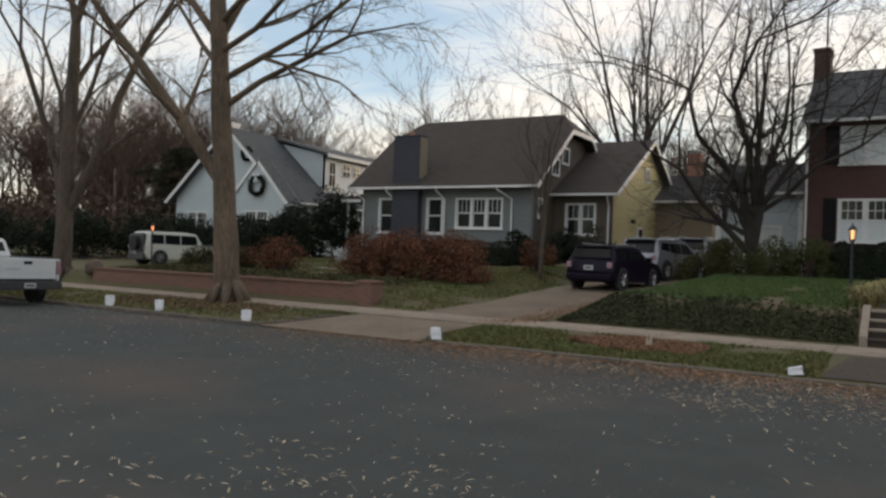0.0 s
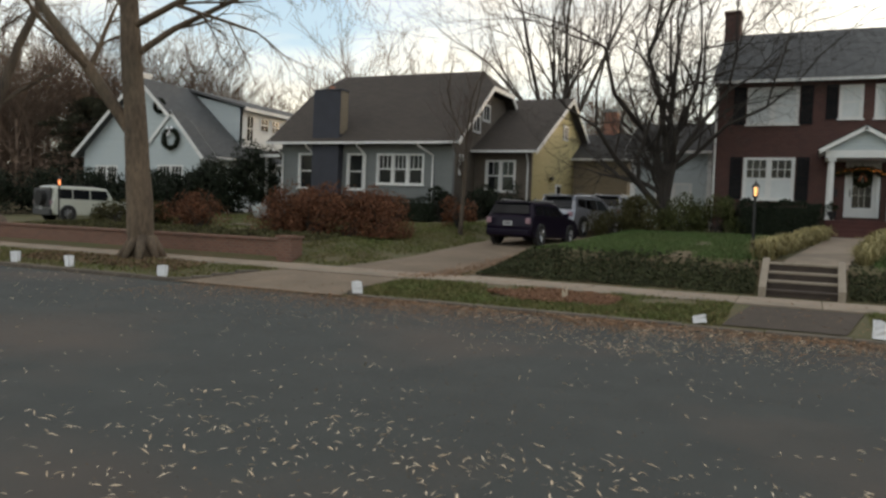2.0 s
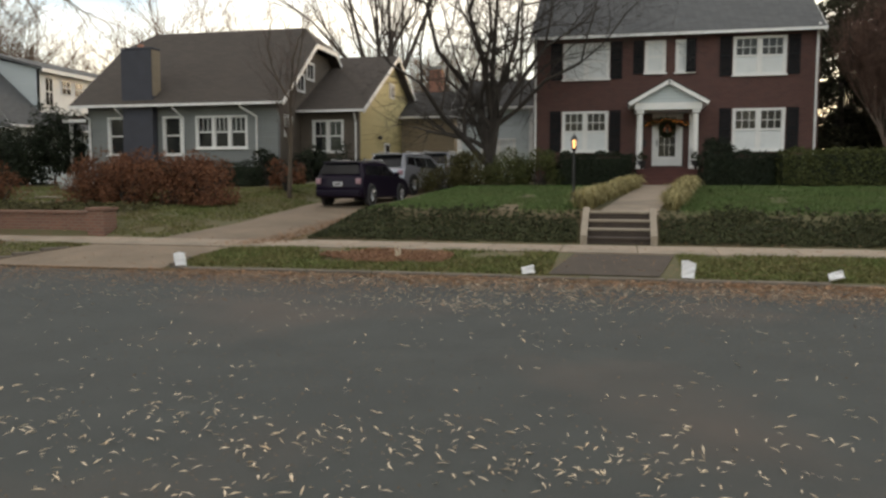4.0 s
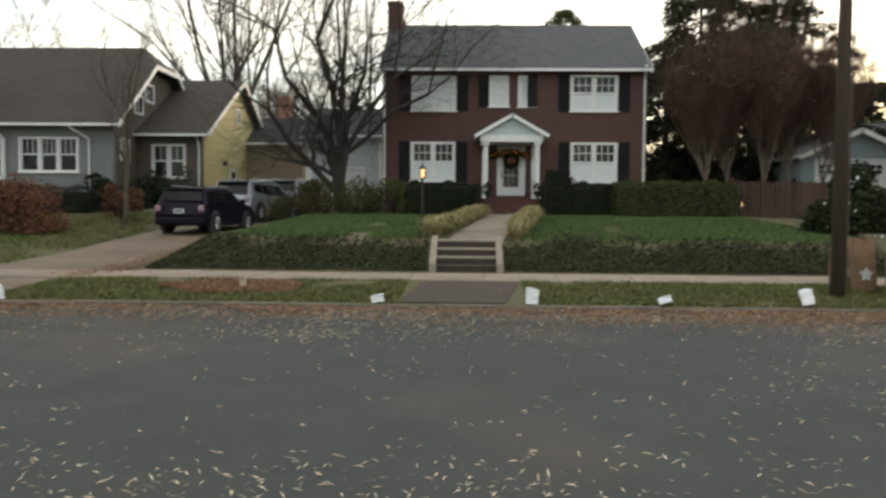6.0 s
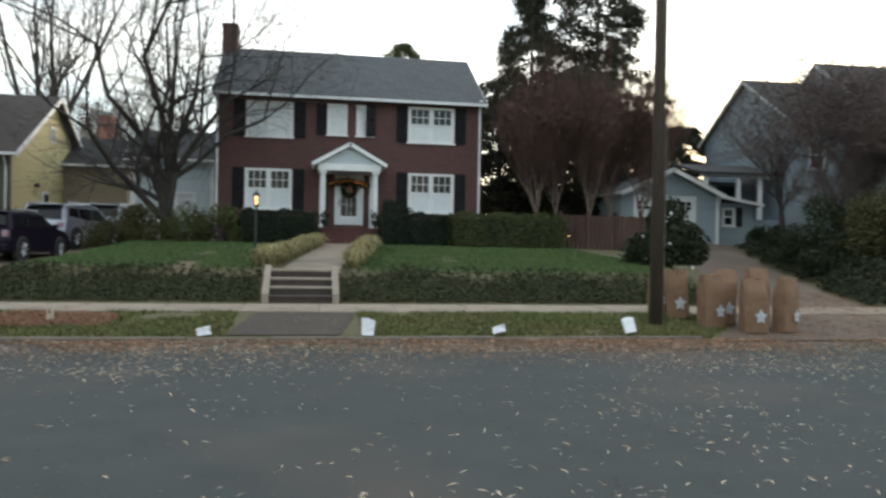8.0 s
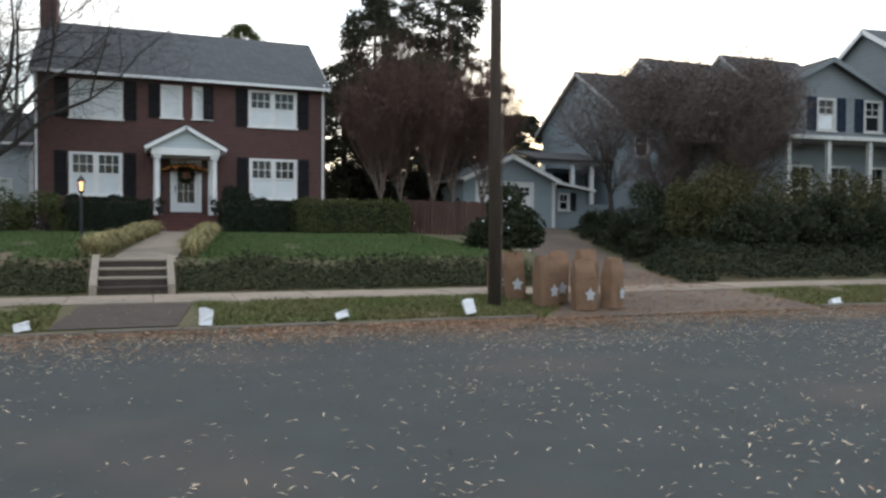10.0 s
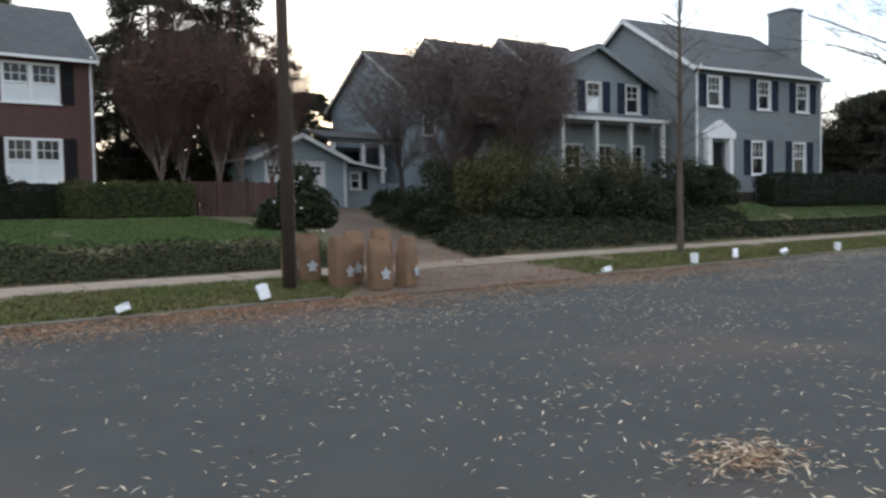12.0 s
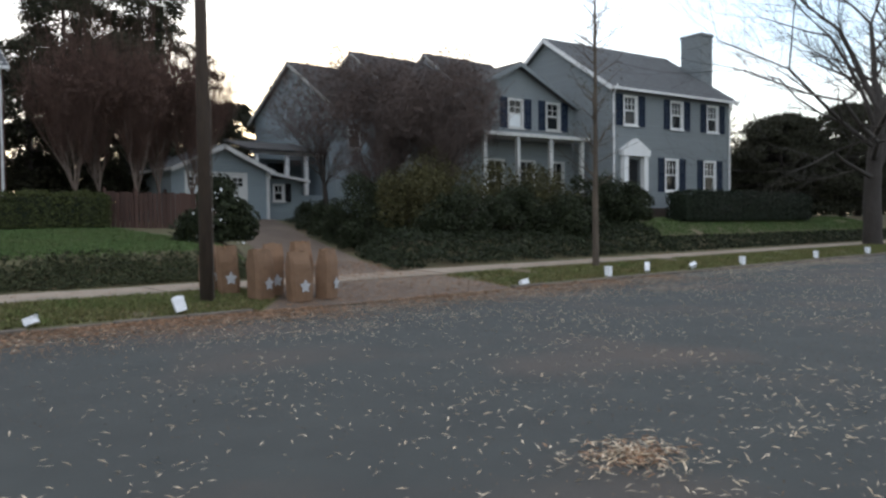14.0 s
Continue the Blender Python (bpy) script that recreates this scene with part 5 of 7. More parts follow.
# ---- paper bags along the kerb ----
def paper_bag(place, turn, fallen=None, crush=0.0, seed=0):
    rng = random.Random(seed)
    bag = thing("paper_bag", place, "white paper lantern bag standing at the kerb" if not fallen else "white paper lantern bag tipped over at the kerb", "paper bag", "lantern bags along the kerb", turn)
    w, d, h = (0.075, 0.055, 0.21) if fallen and max(abs(v) for v in fallen) > 40 else (0.09, 0.062, 0.27)
    bm = bmesh.new()
    rings = []
    for k in range(6):
        f = k / 5
        g_ = 1 + 0.12 * f
        row = []
        for sx, sy in ((-1, -1), (0, -1), (1, -1), (1, 0), (1, 1), (0, 1), (-1, 1), (-1, 0)):
            pinch = 1 - (0.25 * f if sx and not sy else 0)
            row.append(bm.verts.new((sx * w * g_ * pinch + rng.gauss(0, 0.004), sy * d * g_ + rng.gauss(0, 0.004), f * h * (1 - crush * (sx > 0)) + (0.006 if k == 5 and sx == 0 else 0))))
        rings.append(row)
    for a, b in zip(rings, rings[1:]):
        for i in range(8):
            bm.faces.new((a[i], a[(i + 1) % 8], b[(i + 1) % 8], b[i]))
    bm.faces.new(rings[0][::-1])
    if fallen:
        bmesh.ops.rotate(bm, verts=bm.verts, cent=(0, 0, 0), matrix=Euler([radians(a) for a in fallen]).to_matrix())
        lo = min(v.co.z for v in bm.verts)
        bmesh.ops.translate(bm, verts=bm.verts, vec=(0, 0, -lo))
    o = part("paper_body", bm, M_PAPER, bag)
    o.modifiers.new("thick", "SOLIDIFY").thickness = 0.003
    if not fallen:
        bm = bmesh.new()
        tube(bm, (0, 0, 0.004), (0, 0, 0.05), 0.05, 0.05, 10)
        part("sand", bm, M_STRAW, bag)
    return bag


BAGS = [(-18.4, 20, None), (-16.45, -10, None), (-13.4, 15, None), (-8.16, 30, (0, -10, 0)), (-1.7, 60, (80, 0, 25)), (1.0, 5, (0, 3, 0)), (3.14, 20, (70, 10, 40)), (5.61, -10, (-14, -14, 0)), (14.21, 15, (80, 20, 60)), (17.81, 5, None), (19.64, 40, (0, 25, 0)), (21.94, 20, (60, 40, 10)), (25.31, 0, None), (31.09, 10, None), (36.27, -10, None)]
for i, (bx, bt, fl) in enumerate(BAGS):
    by = KERB + (0.12 if fl else 0.15)
    paper_bag((bx, by, ground_z(bx, by) + 0.012), bt, fl, 0.1 if fl else 0.0, i)


# ---- leaf sacks ----
def leaf_sack(place, turn, lean, seed, hgt=0.98, wide=0.22, deep=0.16, open_top=True):
    """A tall creased paper sack: flat-folded or gaping at the top, with a pale printed leaf low on the front."""
    rng = random.Random(seed)
    s = thing("leaf_sack", place, "bulging creased brown paper garden-waste sack at the roadside", "leaf sack", "leaf sacks by the pole", turn)
    bm = bmesh.new()
    rings = []
    for k in range(13):
        f = k / 12
        bulge = 1 + 0.05 * math.sin(math.pi * min(1, f * 1.1))
        close = max(0.0, (f - 0.72) / 0.28)
        flat = 1 - (0.45 if open_top else 0.86) * close
        row = []
        for i in range(20):
            a = 2 * math.pi * i / 20
            c_, s_ = math.cos(a), math.sin(a)
            q = (abs(c_) ** 9 + abs(s_) ** 9) ** (-1 / 9)
            crease = 0.008 * math.sin(f * 9 + i * 0.9 + seed * 3) * math.sin(f * math.pi) + rng.gauss(0, 0.0025)
            gusset = 1 - 0.03 * close
            row.append(bm.verts.new((c_ * q * (wide * (bulge + 0.02 * close) * gusset + crease) + lean[0] * f, s_ * q * (deep * bulge * flat + crease) + lean[1] * f, f * hgt + (0.02 * math.sin(i * 1.3 + seed) if k == 12 else 0))))
        rings.append(row)
    for a, b in zip(rings, rings[1:]):
        for i in range(20):
            bm.faces.new((a[i], a[(i + 1) % 20], b[(i + 1) % 20], b[i]))
    bm.faces.new(rings[0][::-1])
    o = part("paper_body", bm, M_KRAFT, s)
    o.modifiers.new("thick", "SOLIDIFY").thickness = 0.005
    if open_top:
        rng2 = np.random.default_rng(seed)
        c = np.stack([rng2.normal(lean[0], 0.09, 160), rng2.normal(lean[1], 0.04, 160), rng2.uniform(hgt - 0.14, hgt + 0.01, 160)], 1)
        rows_of_leaves("leaves", c, rng2.normal(0, 1, (160, 3)), 0.04, M_DRYLEAF_BROWN, s, aspect=0.25, seed=seed)
    # the printed leaf: five lobes about a heart, laid on the bulge
    bm = bmesh.new()
    zc, fy = 0.30, -(deep * 1.12 + 0.02)
    for k in range(5):
        a = math.pi / 2 + 2 * math.pi * k / 5
        ca, sa = math.cos(a), math.sin(a)
        pts = [(0.02 * -sa, 0.02 * ca), (0.07 * ca - 0.045 * sa, 0.07 * sa + 0.045 * ca), (0.145 * ca, 0.145 * sa), (0.07 * ca + 0.045 * sa, 0.07 * sa - 0.045 * ca), (0.02 * sa, -0.02 * ca)]
        slab(bm, [(0.03 + lean[0] * 0.3 + x * 0.85, fy + lean[1] * 0.3, zc + z) for x, z in pts], 0.003)
    part("printed_mark", bm, M_PLATE, s, "pale printed leaf mark")
    return s


for i, (sx, sy, tn, ln, hh, wd, dp, op) in enumerate(((7.66, 14.12, 14, (-0.02, 0.02), 0.98, 0.24, 0.17, True), (8.06, 14.42, -6, (0.03, 0.0), 1.06, 0.2, 0.16, False), (8.24, 13.62, -4, (-0.02, 0.03), 0.99, 0.225, 0.17, False), (8.92, 13.7, 28, (0.08, 0.02), 1.0, 0.22, 0.17, True), (8.62, 14.2, 10, (0.03, 0.04), 1.1, 0.22, 0.17, True), (7.3, 14.8, -18, (-0.05, 0.0), 0.95, 0.2, 0.15, True), (7.1, 15.25, 24, (0.02, 0.02), 0.92, 0.19, 0.15, False))):
    leaf_sack((sx, sy, max(0.0, ground_z(sx, sy)) + 0.018), tn, ln, i, hh, wd, dp, op)


# ---- utility pole ----
pole = thing("utility_pole", (6.5, 14.1, ground_z(6.5, 14.1)), "tall brown weathered timber utility pole leaning slightly", "utility pole")
bm = bmesh.new()
tube(bm, (0, 0, -0.1), (-0.36, -0.75, 11.5), 0.13, 0.08, 18)
part("timber_shaft", bm, M_POLE, pole, smooth=True)
bm = bmesh.new()
tube(bm, (0.125, -0.05, 0.05), (0.0, -0.32, 4.6), 0.012, 0.012, 6)
part("conduit", bm, M_KERB, pole)


# ---- vehicles ----
def car(place, turn, kind, paint, label, L, W, Ht):
    c = thing("car", place, label, "car", turn=turn)
    # local: +y ahead, rear at y = 0
    prof = {
        "hatch": ((0.0, 0.38), (-0.02, 0.62), (0.03, 0.93), (0.10, 1.00), (0.28, 1.40), (0.42, 1.47), (1.6, 1.53), (2.35, 1.47), (3.05, 1.03), (3.95, 0.90), (4.2, 0.72), (4.25, 0.38), (4.1, 0.22), (0.15, 0.24)),
        "suv": ((0.0, 0.45), (-0.03, 0.7), (0.02, 1.0), (0.08, 1.08), (0.38, 1.58), (0.55, 1.68), (1.9, 1.74), (2.75, 1.66), (3.55, 1.15), (4.45, 1.02), (4.72, 0.8), (4.75, 0.45), (4.6, 0.26), (0.15, 0.28)),
        "boxy": ((0.0, 0.5), (-0.02, 0.8), (0.0, 1.15), (0.03, 1.2), (0.12, 1.85), (0.3, 1.95), (2.4, 1.97), (3.1, 1.9), (3.5, 1.25), (4.5, 1.18), (4.75, 0.95), (4.78, 0.5), (4.6, 0.34), (0.12, 0.34)),
    }[kind]
    sc = Ht / max(p[1] for p in prof)
    prof = [(y * L / max(p[0] for p in prof), z * sc) for y, z in prof]
    belt = {"hatch": 0.98, "suv": 1.06, "boxy": 1.2}[kind] * sc

    def half(z):
        if z < belt:
            return W / 2 * (0.94 + 0.06 * math.sin(math.pi * min(1, z / belt)))
        return W / 2 * (0.955 - (0.17 if kind != "boxy" else 0.09) * (z - belt) / (Ht - belt))

    bm = bmesh.new()
    cols = (-1.0, -0.93, -0.5, 0.0, 0.5, 0.93, 1.0)
    grid = []
    for i, (y, z) in enumerate(prof):
        row = []
        for u in cols:
            edge = abs(u) >= 1.0
            yy = y + (0.05 if edge and y < 0.5 else -0.06 if edge and y > L - 0.4 else 0) + (0.05 * (u * u) if y < 0.3 else 0)
            zz = z - (0.045 if edge and z > belt + 0.2 else 0)
            row.append(bm.verts.new((u * half(z), yy, zz)))
        grid.append(row)
    n = len(prof)
    for i in range(n):
        for k in range(len(cols) - 1):
            bm.faces.new((grid[i][k], grid[i][k + 1], grid[(i + 1) % n][k + 1], grid[(i + 1) % n][k]))
    for k, rev in ((0, False), (len(cols) - 1, True)):
        loop = [grid[i][k] for i in range(n)]
        bm.faces.new(loop if not rev else loop[::-1])
    bmesh.ops.recalc_face_normals(bm, faces=bm.faces)
    o = part("body", bm, paint, c, smooth=False)
    o.modifiers.new("round", "BEVEL").width = 0.025
    o.modifiers["round"].segments = 2
    # glass: rear, sides, windscreen, set just proud of the skin
    P = prof

    def sheet(name, q, mat=M_CAR_GLASS):
        b_ = bmesh.new()
        slab(b_, q, 0.008)
        return part(name, b_, mat, c)

    a, b = (P[3], P[4])
    off = 0.018
    w0, w1 = half(a[1]) * 0.86, half(b[1]) * 0.84
    sheet("rear_window", [(-w0, a[0] - off, a[1] + 0.05), (w0, a[0] - off, a[1] + 0.05), (w1, b[0] - off, b[1]), (-w1, b[0] - off, b[1])])
    r0, r1, f1, f0 = P[3], P[4], P[7], P[8]
    for sg in (-1, 1):
        zt, zb = min(r1[1], f1[1]) - 0.06, belt + 0.03
        ym = [(r0[0] + 0.25, r1[0] + 0.18), (r0[0] + (f0[0] - r0[0]) * 0.32, r0[0] + (f0[0] - r0[0]) * 0.32), (r0[0] + (f0[0] - r0[0]) * 0.60, r0[0] + (f0[0] - r0[0]) * 0.60), (f0[0] - 0.25, f1[0] - 0.02)]
        for (a0, a1), (b0, b1) in zip(ym, ym[1:]):
            g_ = 0.03
            sheet("side_window", [(sg * (half(zb) + 0.012), a0 + g_, zb), (sg * (half(zb) + 0.012), b0 - g_, zb), (sg * (half(zt) + 0.012), b1 - g_, zt), (sg * (half(zt) + 0.012), a1 + g_, zt)])
    sheet("windscreen", [(-half(f0[1]) * 0.88, f0[0] + 0.02, f0[1] + 0.03), (half(f0[1]) * 0.88, f0[0] + 0.02, f0[1] + 0.03), (half(f1[1]) * 0.85, f1[0] + 0.03, f1[1] - 0.02), (-half(f1[1]) * 0.85, f1[0] + 0.03, f1[1] - 0.02)])
    # bumper, lamps, plate, trims
    zb = P[1][1]
    part("rear_bumper", B(-W / 2 * 0.92, -0.07, 0.3 * sc, W / 2 * 0.92, 0.12, zb - 0.1, bevel=0.05), M_TRIM_DARK if kind == "boxy" else paint, c)
    for sg in (-1, 1):
        lw = 0.16 if kind == "hatch" else 0.2
        x_ = sg * (W / 2 * 0.93 - lw / 2)
        part("tail_lamp", B(x_ - lw / 2, -0.045, belt - 0.26, x_ + lw / 2, 0.09, belt - 0.07, bevel=0.03), M_TAIL, c)
        part("door_mirror", B(sg * (W / 2 + 0.02), f0[0] - 0.45, belt + 0.0, sg * (W / 2 + 0.2), f0[0] - 0.33, belt + 0.15, bevel=0.03), paint, c)
    part("number_plate", B(-0.16, -0.105 if kind != "hatch" else -0.055, zb - 0.16 if kind != "hatch" else zb + 0.02, 0.16, -0.091 if kind != "hatch" else -0.043, zb - 0.02 if kind != "hatch" else zb + 0.16), M_PLATE, c)
    part("plate_bar", B(-0.11, -0.109 if kind != "hatch" else -0.059, zb - 0.115 if kind != "hatch" else zb + 0.065, 0.11, -0.106 if kind != "hatch" else -0.056, zb - 0.065 if kind != "hatch" else zb + 0.115), M_TRIM_DARK, c)
    if kind == "boxy":
        # dark panel set over the back of the body
        part("rear_door", B(-W / 2 * 0.86, -0.05, 0.62, W / 2 * 0.86, 0.06, Ht * 0.9, bevel=0.03), M_TRIM_DARK, c, "dark panel over the rear")
        bm = bmesh.new()
        tube(bm, (0.1, -0.28, 1.1), (0.1, -0.04, 1.1), 0.37, 0.37, 20)
        part("spare_wheel", bm, M_RUBBER, c)
        part("roof_rack", B(-W * 0.36, 0.5, Ht + 0.0, W * 0.36, 2.6, Ht + 0.05, bevel=0.015), M_BLACK, c)
    if kind in ("suv", "hatch"):
        for sg in (-1, 1):
            bm = bmesh.new()
            tube(bm, (sg * W * 0.35, 0.7, Ht + 0.01), (sg * W * 0.35, 2.3, Ht + 0.01), 0.018, 0.018, 6)
            part("roof_rail", bm, M_ALLOY, c)
        part("spoiler", B(-W * 0.36, 0.18, Ht - 0.11, W * 0.36, 0.5, Ht - 0.07, bevel=0.015), paint, c)
    rw = 0.33 if kind == "hatch" else 0.37
    for wy in (L * 0.185, L * 0.80):
        for sg in (-1, 1):
            wh = new("wheel")
            wh.parent = c
            wh.location = (sg * (W / 2 - 0.1), wy, rw)
            bm = bmesh.new()
            bmesh.ops.create_cone(bm, cap_ends=True, segments=28, radius1=rw, radius2=rw, depth=0.23, matrix=Matrix.Rotation(math.pi / 2, 4, "Y"))
            bmesh.ops.bevel(bm, geom=[e for e in bm.edges if len(e.link_faces) == 2 and any(len(f.verts) > 6 for f in e.link_faces)], offset=0.03, segments=2, affect="EDGES")
            part("tyre", bm, M_RUBBER, wh)
            bm = bmesh.new()
            tube(bm, (sg * 0.10, 0, 0), (sg * 0.122, 0, 0), rw * 0.66, rw * 0.62, 20)
            part("rim_disc", bm, M_TRIM_DARK, wh)
            for k in range(7):
                a = 2 * math.pi * k / 7
                part("spoke", tube(bmesh.new(), (sg * 0.13, math.cos(a) * 0.05, math.sin(a) * 0.05), (sg * 0.128, math.cos(a) * rw * 0.6, math.sin(a) * rw * 0.6), 0.03, 0.024, 6), M_ALLOY, wh)
            bm = bmesh.new()
            bmesh.ops.create_cone(bm, cap_ends=True, segments=16, radius1=0.06, radius2=0.05, depth=0.03, matrix=Matrix.Translation((sg * 0.14, 0, 0)) @ Matrix.Rotation(math.pi / 2, 4, "Y"))
            part("hub", bm, M_ALLOY, wh)
            bm = bmesh.new()
            tube(bm, (sg * 0.0, 0, 0), (sg * 0.108, 0, 0), rw + 0.05, rw + 0.05, 24)
            part("wheel_arch", bm, M_TRIM_DARK, wh)
    return c


car((-8.82, 23.4, ground_z(-8.9, 25.3) - 0.03), -5, "hatch", M_CAR_DARK, "dark plum estate hatchback parked on the driveway", 4.25, 1.66, 1.46)
car((-9.05, 29.0, ground_z(-8.6, 30.6) - 0.02), -13, "suv", M_CAR_SILVER, "silver sport utility car parked nose-in on the driveway", 4.5, 1.78, 1.64)
car((-8.4, 34.3, ground_z(-8.4, 36.2) + 0.0), -1, "suv", M_CAR_SILVER, "pale silver car parked at the head of the driveway", 4.3, 1.7, 1.62)
car((-33.95, 26.0, ground_z(-33.4, 28.0) - 0.04), -12, "boxy", M_CAR_WHITE, "boxy off-white off-road car with a spare wheel at the back", 4.4, 1.85, 1.72)


def pickup(place, turn):
    """A pickup: open bed with a tailgate, a cab with a rear window, bonnet, bumper and wheels; +y ahead."""
    c = thing("pickup_truck", place, "white pickup truck parked along the kerb", "pickup truck", turn=turn)
    L, W = 5.3, 1.9
    bd = new("bed")
    bd.parent = c
    for sg in (-1, 1):
        prof = [(0.02, 0.66), (0.55, 0.62), (0.62, 0.84), (0.8, 0.98), (1.1, 0.98), (1.28, 0.84), (1.35, 0.6), (2.15, 0.58), (2.15, 1.24), (0.02, 1.24)]
        bm = prism(bmesh.new(), prof, "x", sg * (W / 2 - 0.09), sg * W / 2)
        bmesh.ops.bevel(bm, geom=list(bm.edges), offset=0.012, segments=1, affect="EDGES")
        part("bed_side", bm, M_CAR_TRUCK, bd)
        part("bed_rail", B(sg * (W / 2 - 0.1), 0.03, 1.242, sg * (W / 2 - 0.005), 2.1, 1.27, bevel=0.008), M_TRIM_DARK, bd)
    part("bed_floor", B(-W / 2 + 0.1, 0.08, 0.62, W / 2 - 0.1, 2.13, 0.7), M_TRIM_DARK, bd)
    part("bed_front", B(-W / 2 + 0.1, 2.08, 0.71, W / 2 - 0.1, 2.14, 1.23), M_CAR_TRUCK, bd)
    tg = new("tailgate")
    tg.parent = c
    part("gate_panel", B(-W / 2 + 0.15, -0.03, 0.7, W / 2 - 0.15, 0.06, 1.25, bevel=0.02), M_CAR_TRUCK, tg)
    part("pressed_band", B(-W / 2 + 0.25, -0.042, 0.86, W / 2 - 0.25, -0.031, 1.06, bevel=0.004), M_CAR_TRUCK, tg)
    part("handle", B(-0.11, -0.05, 1.09, 0.11, -0.031, 1.18, bevel=0.006), M_BLACK, tg)
    part("lettering_bar", B(-0.62, -0.046, 0.93, -0.2, -0.043, 0.99), M_PLATE, tg)
    for sg in (-1, 1):
        part("tail_lamp", B(sg * (W / 2 - 0.14), -0.035, 0.82, sg * (W / 2 - 0.01), 0.08, 1.2, bevel=0.015), M_TAIL, c)
    part("rear_bumper", B(-W / 2 + 0.04, -0.17, 0.42, W / 2 - 0.04, 0.0, 0.64, bevel=0.03), M_TRIM_DARK, c, "dark step bumper")
    part("number_plate", B(-0.16, -0.185, 0.47, 0.16, -0.172, 0.6), M_PLATE, c)
    part("plate_bar", B(-0.11, -0.19, 0.51, 0.11, -0.186, 0.56), M_TRIM_DARK, c)
    # cab: a tapered shell on a lower body
    part("lower_body", B(-W / 2, 2.18, 0.45, W / 2, 4.0, 1.22, bevel=0.04), M_CAR_TRUCK, c)
    bm = bmesh.new()
    part("bonnet", prism(bm, [(4.005, 0.45), (5.25, 0.45), (5.3, 0.9), (5.15, 1.08), (4.005, 1.2)], "x", -W / 2, W / 2), M_CAR_TRUCK, c)
    bm = box(bmesh.new(), -0.88, 2.2, 1.222, 0.88, 3.95, 1.76)
    for v in bm.verts:
        if v.co.z > 1.5:
            v.co.x *= 0.84
            v.co.y = 2.36 if v.co.y < 3 else 3.3
    bmesh.ops.bevel(bm, geom=list(bm.edges), offset=0.05, segments=2, affect="EDGES")
    part("cab", bm, M_CAR_TRUCK, c)

    def pane(name, q):
        part(name, slab(bmesh.new(), q, 0.008), M_CAR_GLASS, c)

    pane("rear_window", [(-0.72, 2.225, 1.3), (0.72, 2.225, 1.3), (0.64, 2.325, 1.66), (-0.64, 2.325, 1.66)])
    pane("windscreen", [(-0.76, 3.9, 1.28), (0.76, 3.9, 1.28), (0.66, 3.42, 1.68), (-0.66, 3.42, 1.68)])
    for sg in (-1, 1):
        pane("side_window", [(sg * 0.878, 2.36, 1.29), (sg * 0.878, 3.7, 1.29), (sg * 0.775, 3.28, 1.68), (sg * 0.775, 2.45, 1.68)])
        part("door_mirror", B(sg * 0.93, 3.5, 1.2, sg * 1.12, 3.6, 1.42, bevel=0.02), M_BLACK, c)
        for wy in (0.95, 4.35):
            wh = new("wheel")
            wh.parent = c
            wh.location = (sg * (W / 2 - 0.12), wy, 0.36)
            bm = bmesh.new()
            bmesh.ops.create_cone(bm, cap_ends=True, segments=28, radius1=0.36, radius2=0.36, depth=0.22, matrix=Matrix.Rotation(math.pi / 2, 4, "Y"))
            part("tyre", bm, M_RUBBER, wh)
            part("rim", tube(bmesh.new(), (sg * 0.1, 0, 0), (sg * 0.118, 0, 0), 0.21, 0.19, 20), M_ALLOY, wh)
    return c


pickup((-20.25, 12.0, 0.0), 90)


# ---- trees ----
def limb_list(rows):
    return [(Vector(a), Vector(b), l, r) for a, b, l, r in rows]


def root_flare(tree, r, seed, bark):
    rng = random.Random(seed)
    bm = bmesh.new()
    for k in range(8):
        a = 2 * math.pi * k / 8 + rng.uniform(-0.2, 0.2)
        o = rng.uniform(1.6, 2.3) * r
        tube(bm, (math.cos(a) * r * 0.55, math.sin(a) * r * 0.55, 0.55), (math.cos(a) * o, math.sin(a) * o, -0.08), r * 0.42, r * 0.22, 8)
    part("root_flare", bm, bark, tree, smooth=True)


t1 = bare_tree("street_tree", (-16.3, 15.4, ground_z(-16.3, 15.35) - 0.02), "big bare street tree with pale patchy bark on the verge",
               grow(3, 10.0, 0.355, (-0.115, 0.0), 5, 0.62, 0.62, (1, 2), 0.62, 0.12, droop=0.25, sway=0.0, limbs=limb_list([((-0.38, 0, 3.2), (-0.62, -0.1, 1.0), 6.6, 0.19), ((-0.7, 0, 6.2), (1.0, 0.1, 0.45), 4.6, 0.10), ((-0.62, 0, 5.4), (0.9, 0.35, 0.75), 4.2, 0.10), ((-0.8, 0, 7.0), (1.0, -0.3, 0.3), 4.8, 0.09), ((-0.9, 0, 7.8), (0.9, -0.1, 0.6), 4.4, 0.09), ((-0.75, 0, 6.6), (-0.8, 0.3, 0.8), 4.0, 0.09)])),
               M_BARK_PALE, "street trees")
root_flare(t1, 0.36, 4, M_BARK_PALE)
t0 = bare_tree("street_tree", (-26.7, 17.2, ground_z(-26.2, 16.7)), "bare forked street tree with grey bark on the verge",
               grow(8, 9.5, 0.33, (0.02, 0), 5, 0.5, 0.6, (1, 2), 0.62, 0.14, droop=0.15, sway=0.0, limbs=limb_list([((0, 0, 2.3), (0.44, 0.1, 1.0), 7.5, 0.21), ((0, 0, 2.1), (-0.48, 0.1, 1.0), 7.0, 0.16), ((0, 0, 2.9), (-0.26, -0.15, 1.0), 6.5, 0.12), ((0.1, 0, 5.4), (0.3, 0.1, 1.0), 4.5, 0.1)])),
               M_BARK, "street trees")
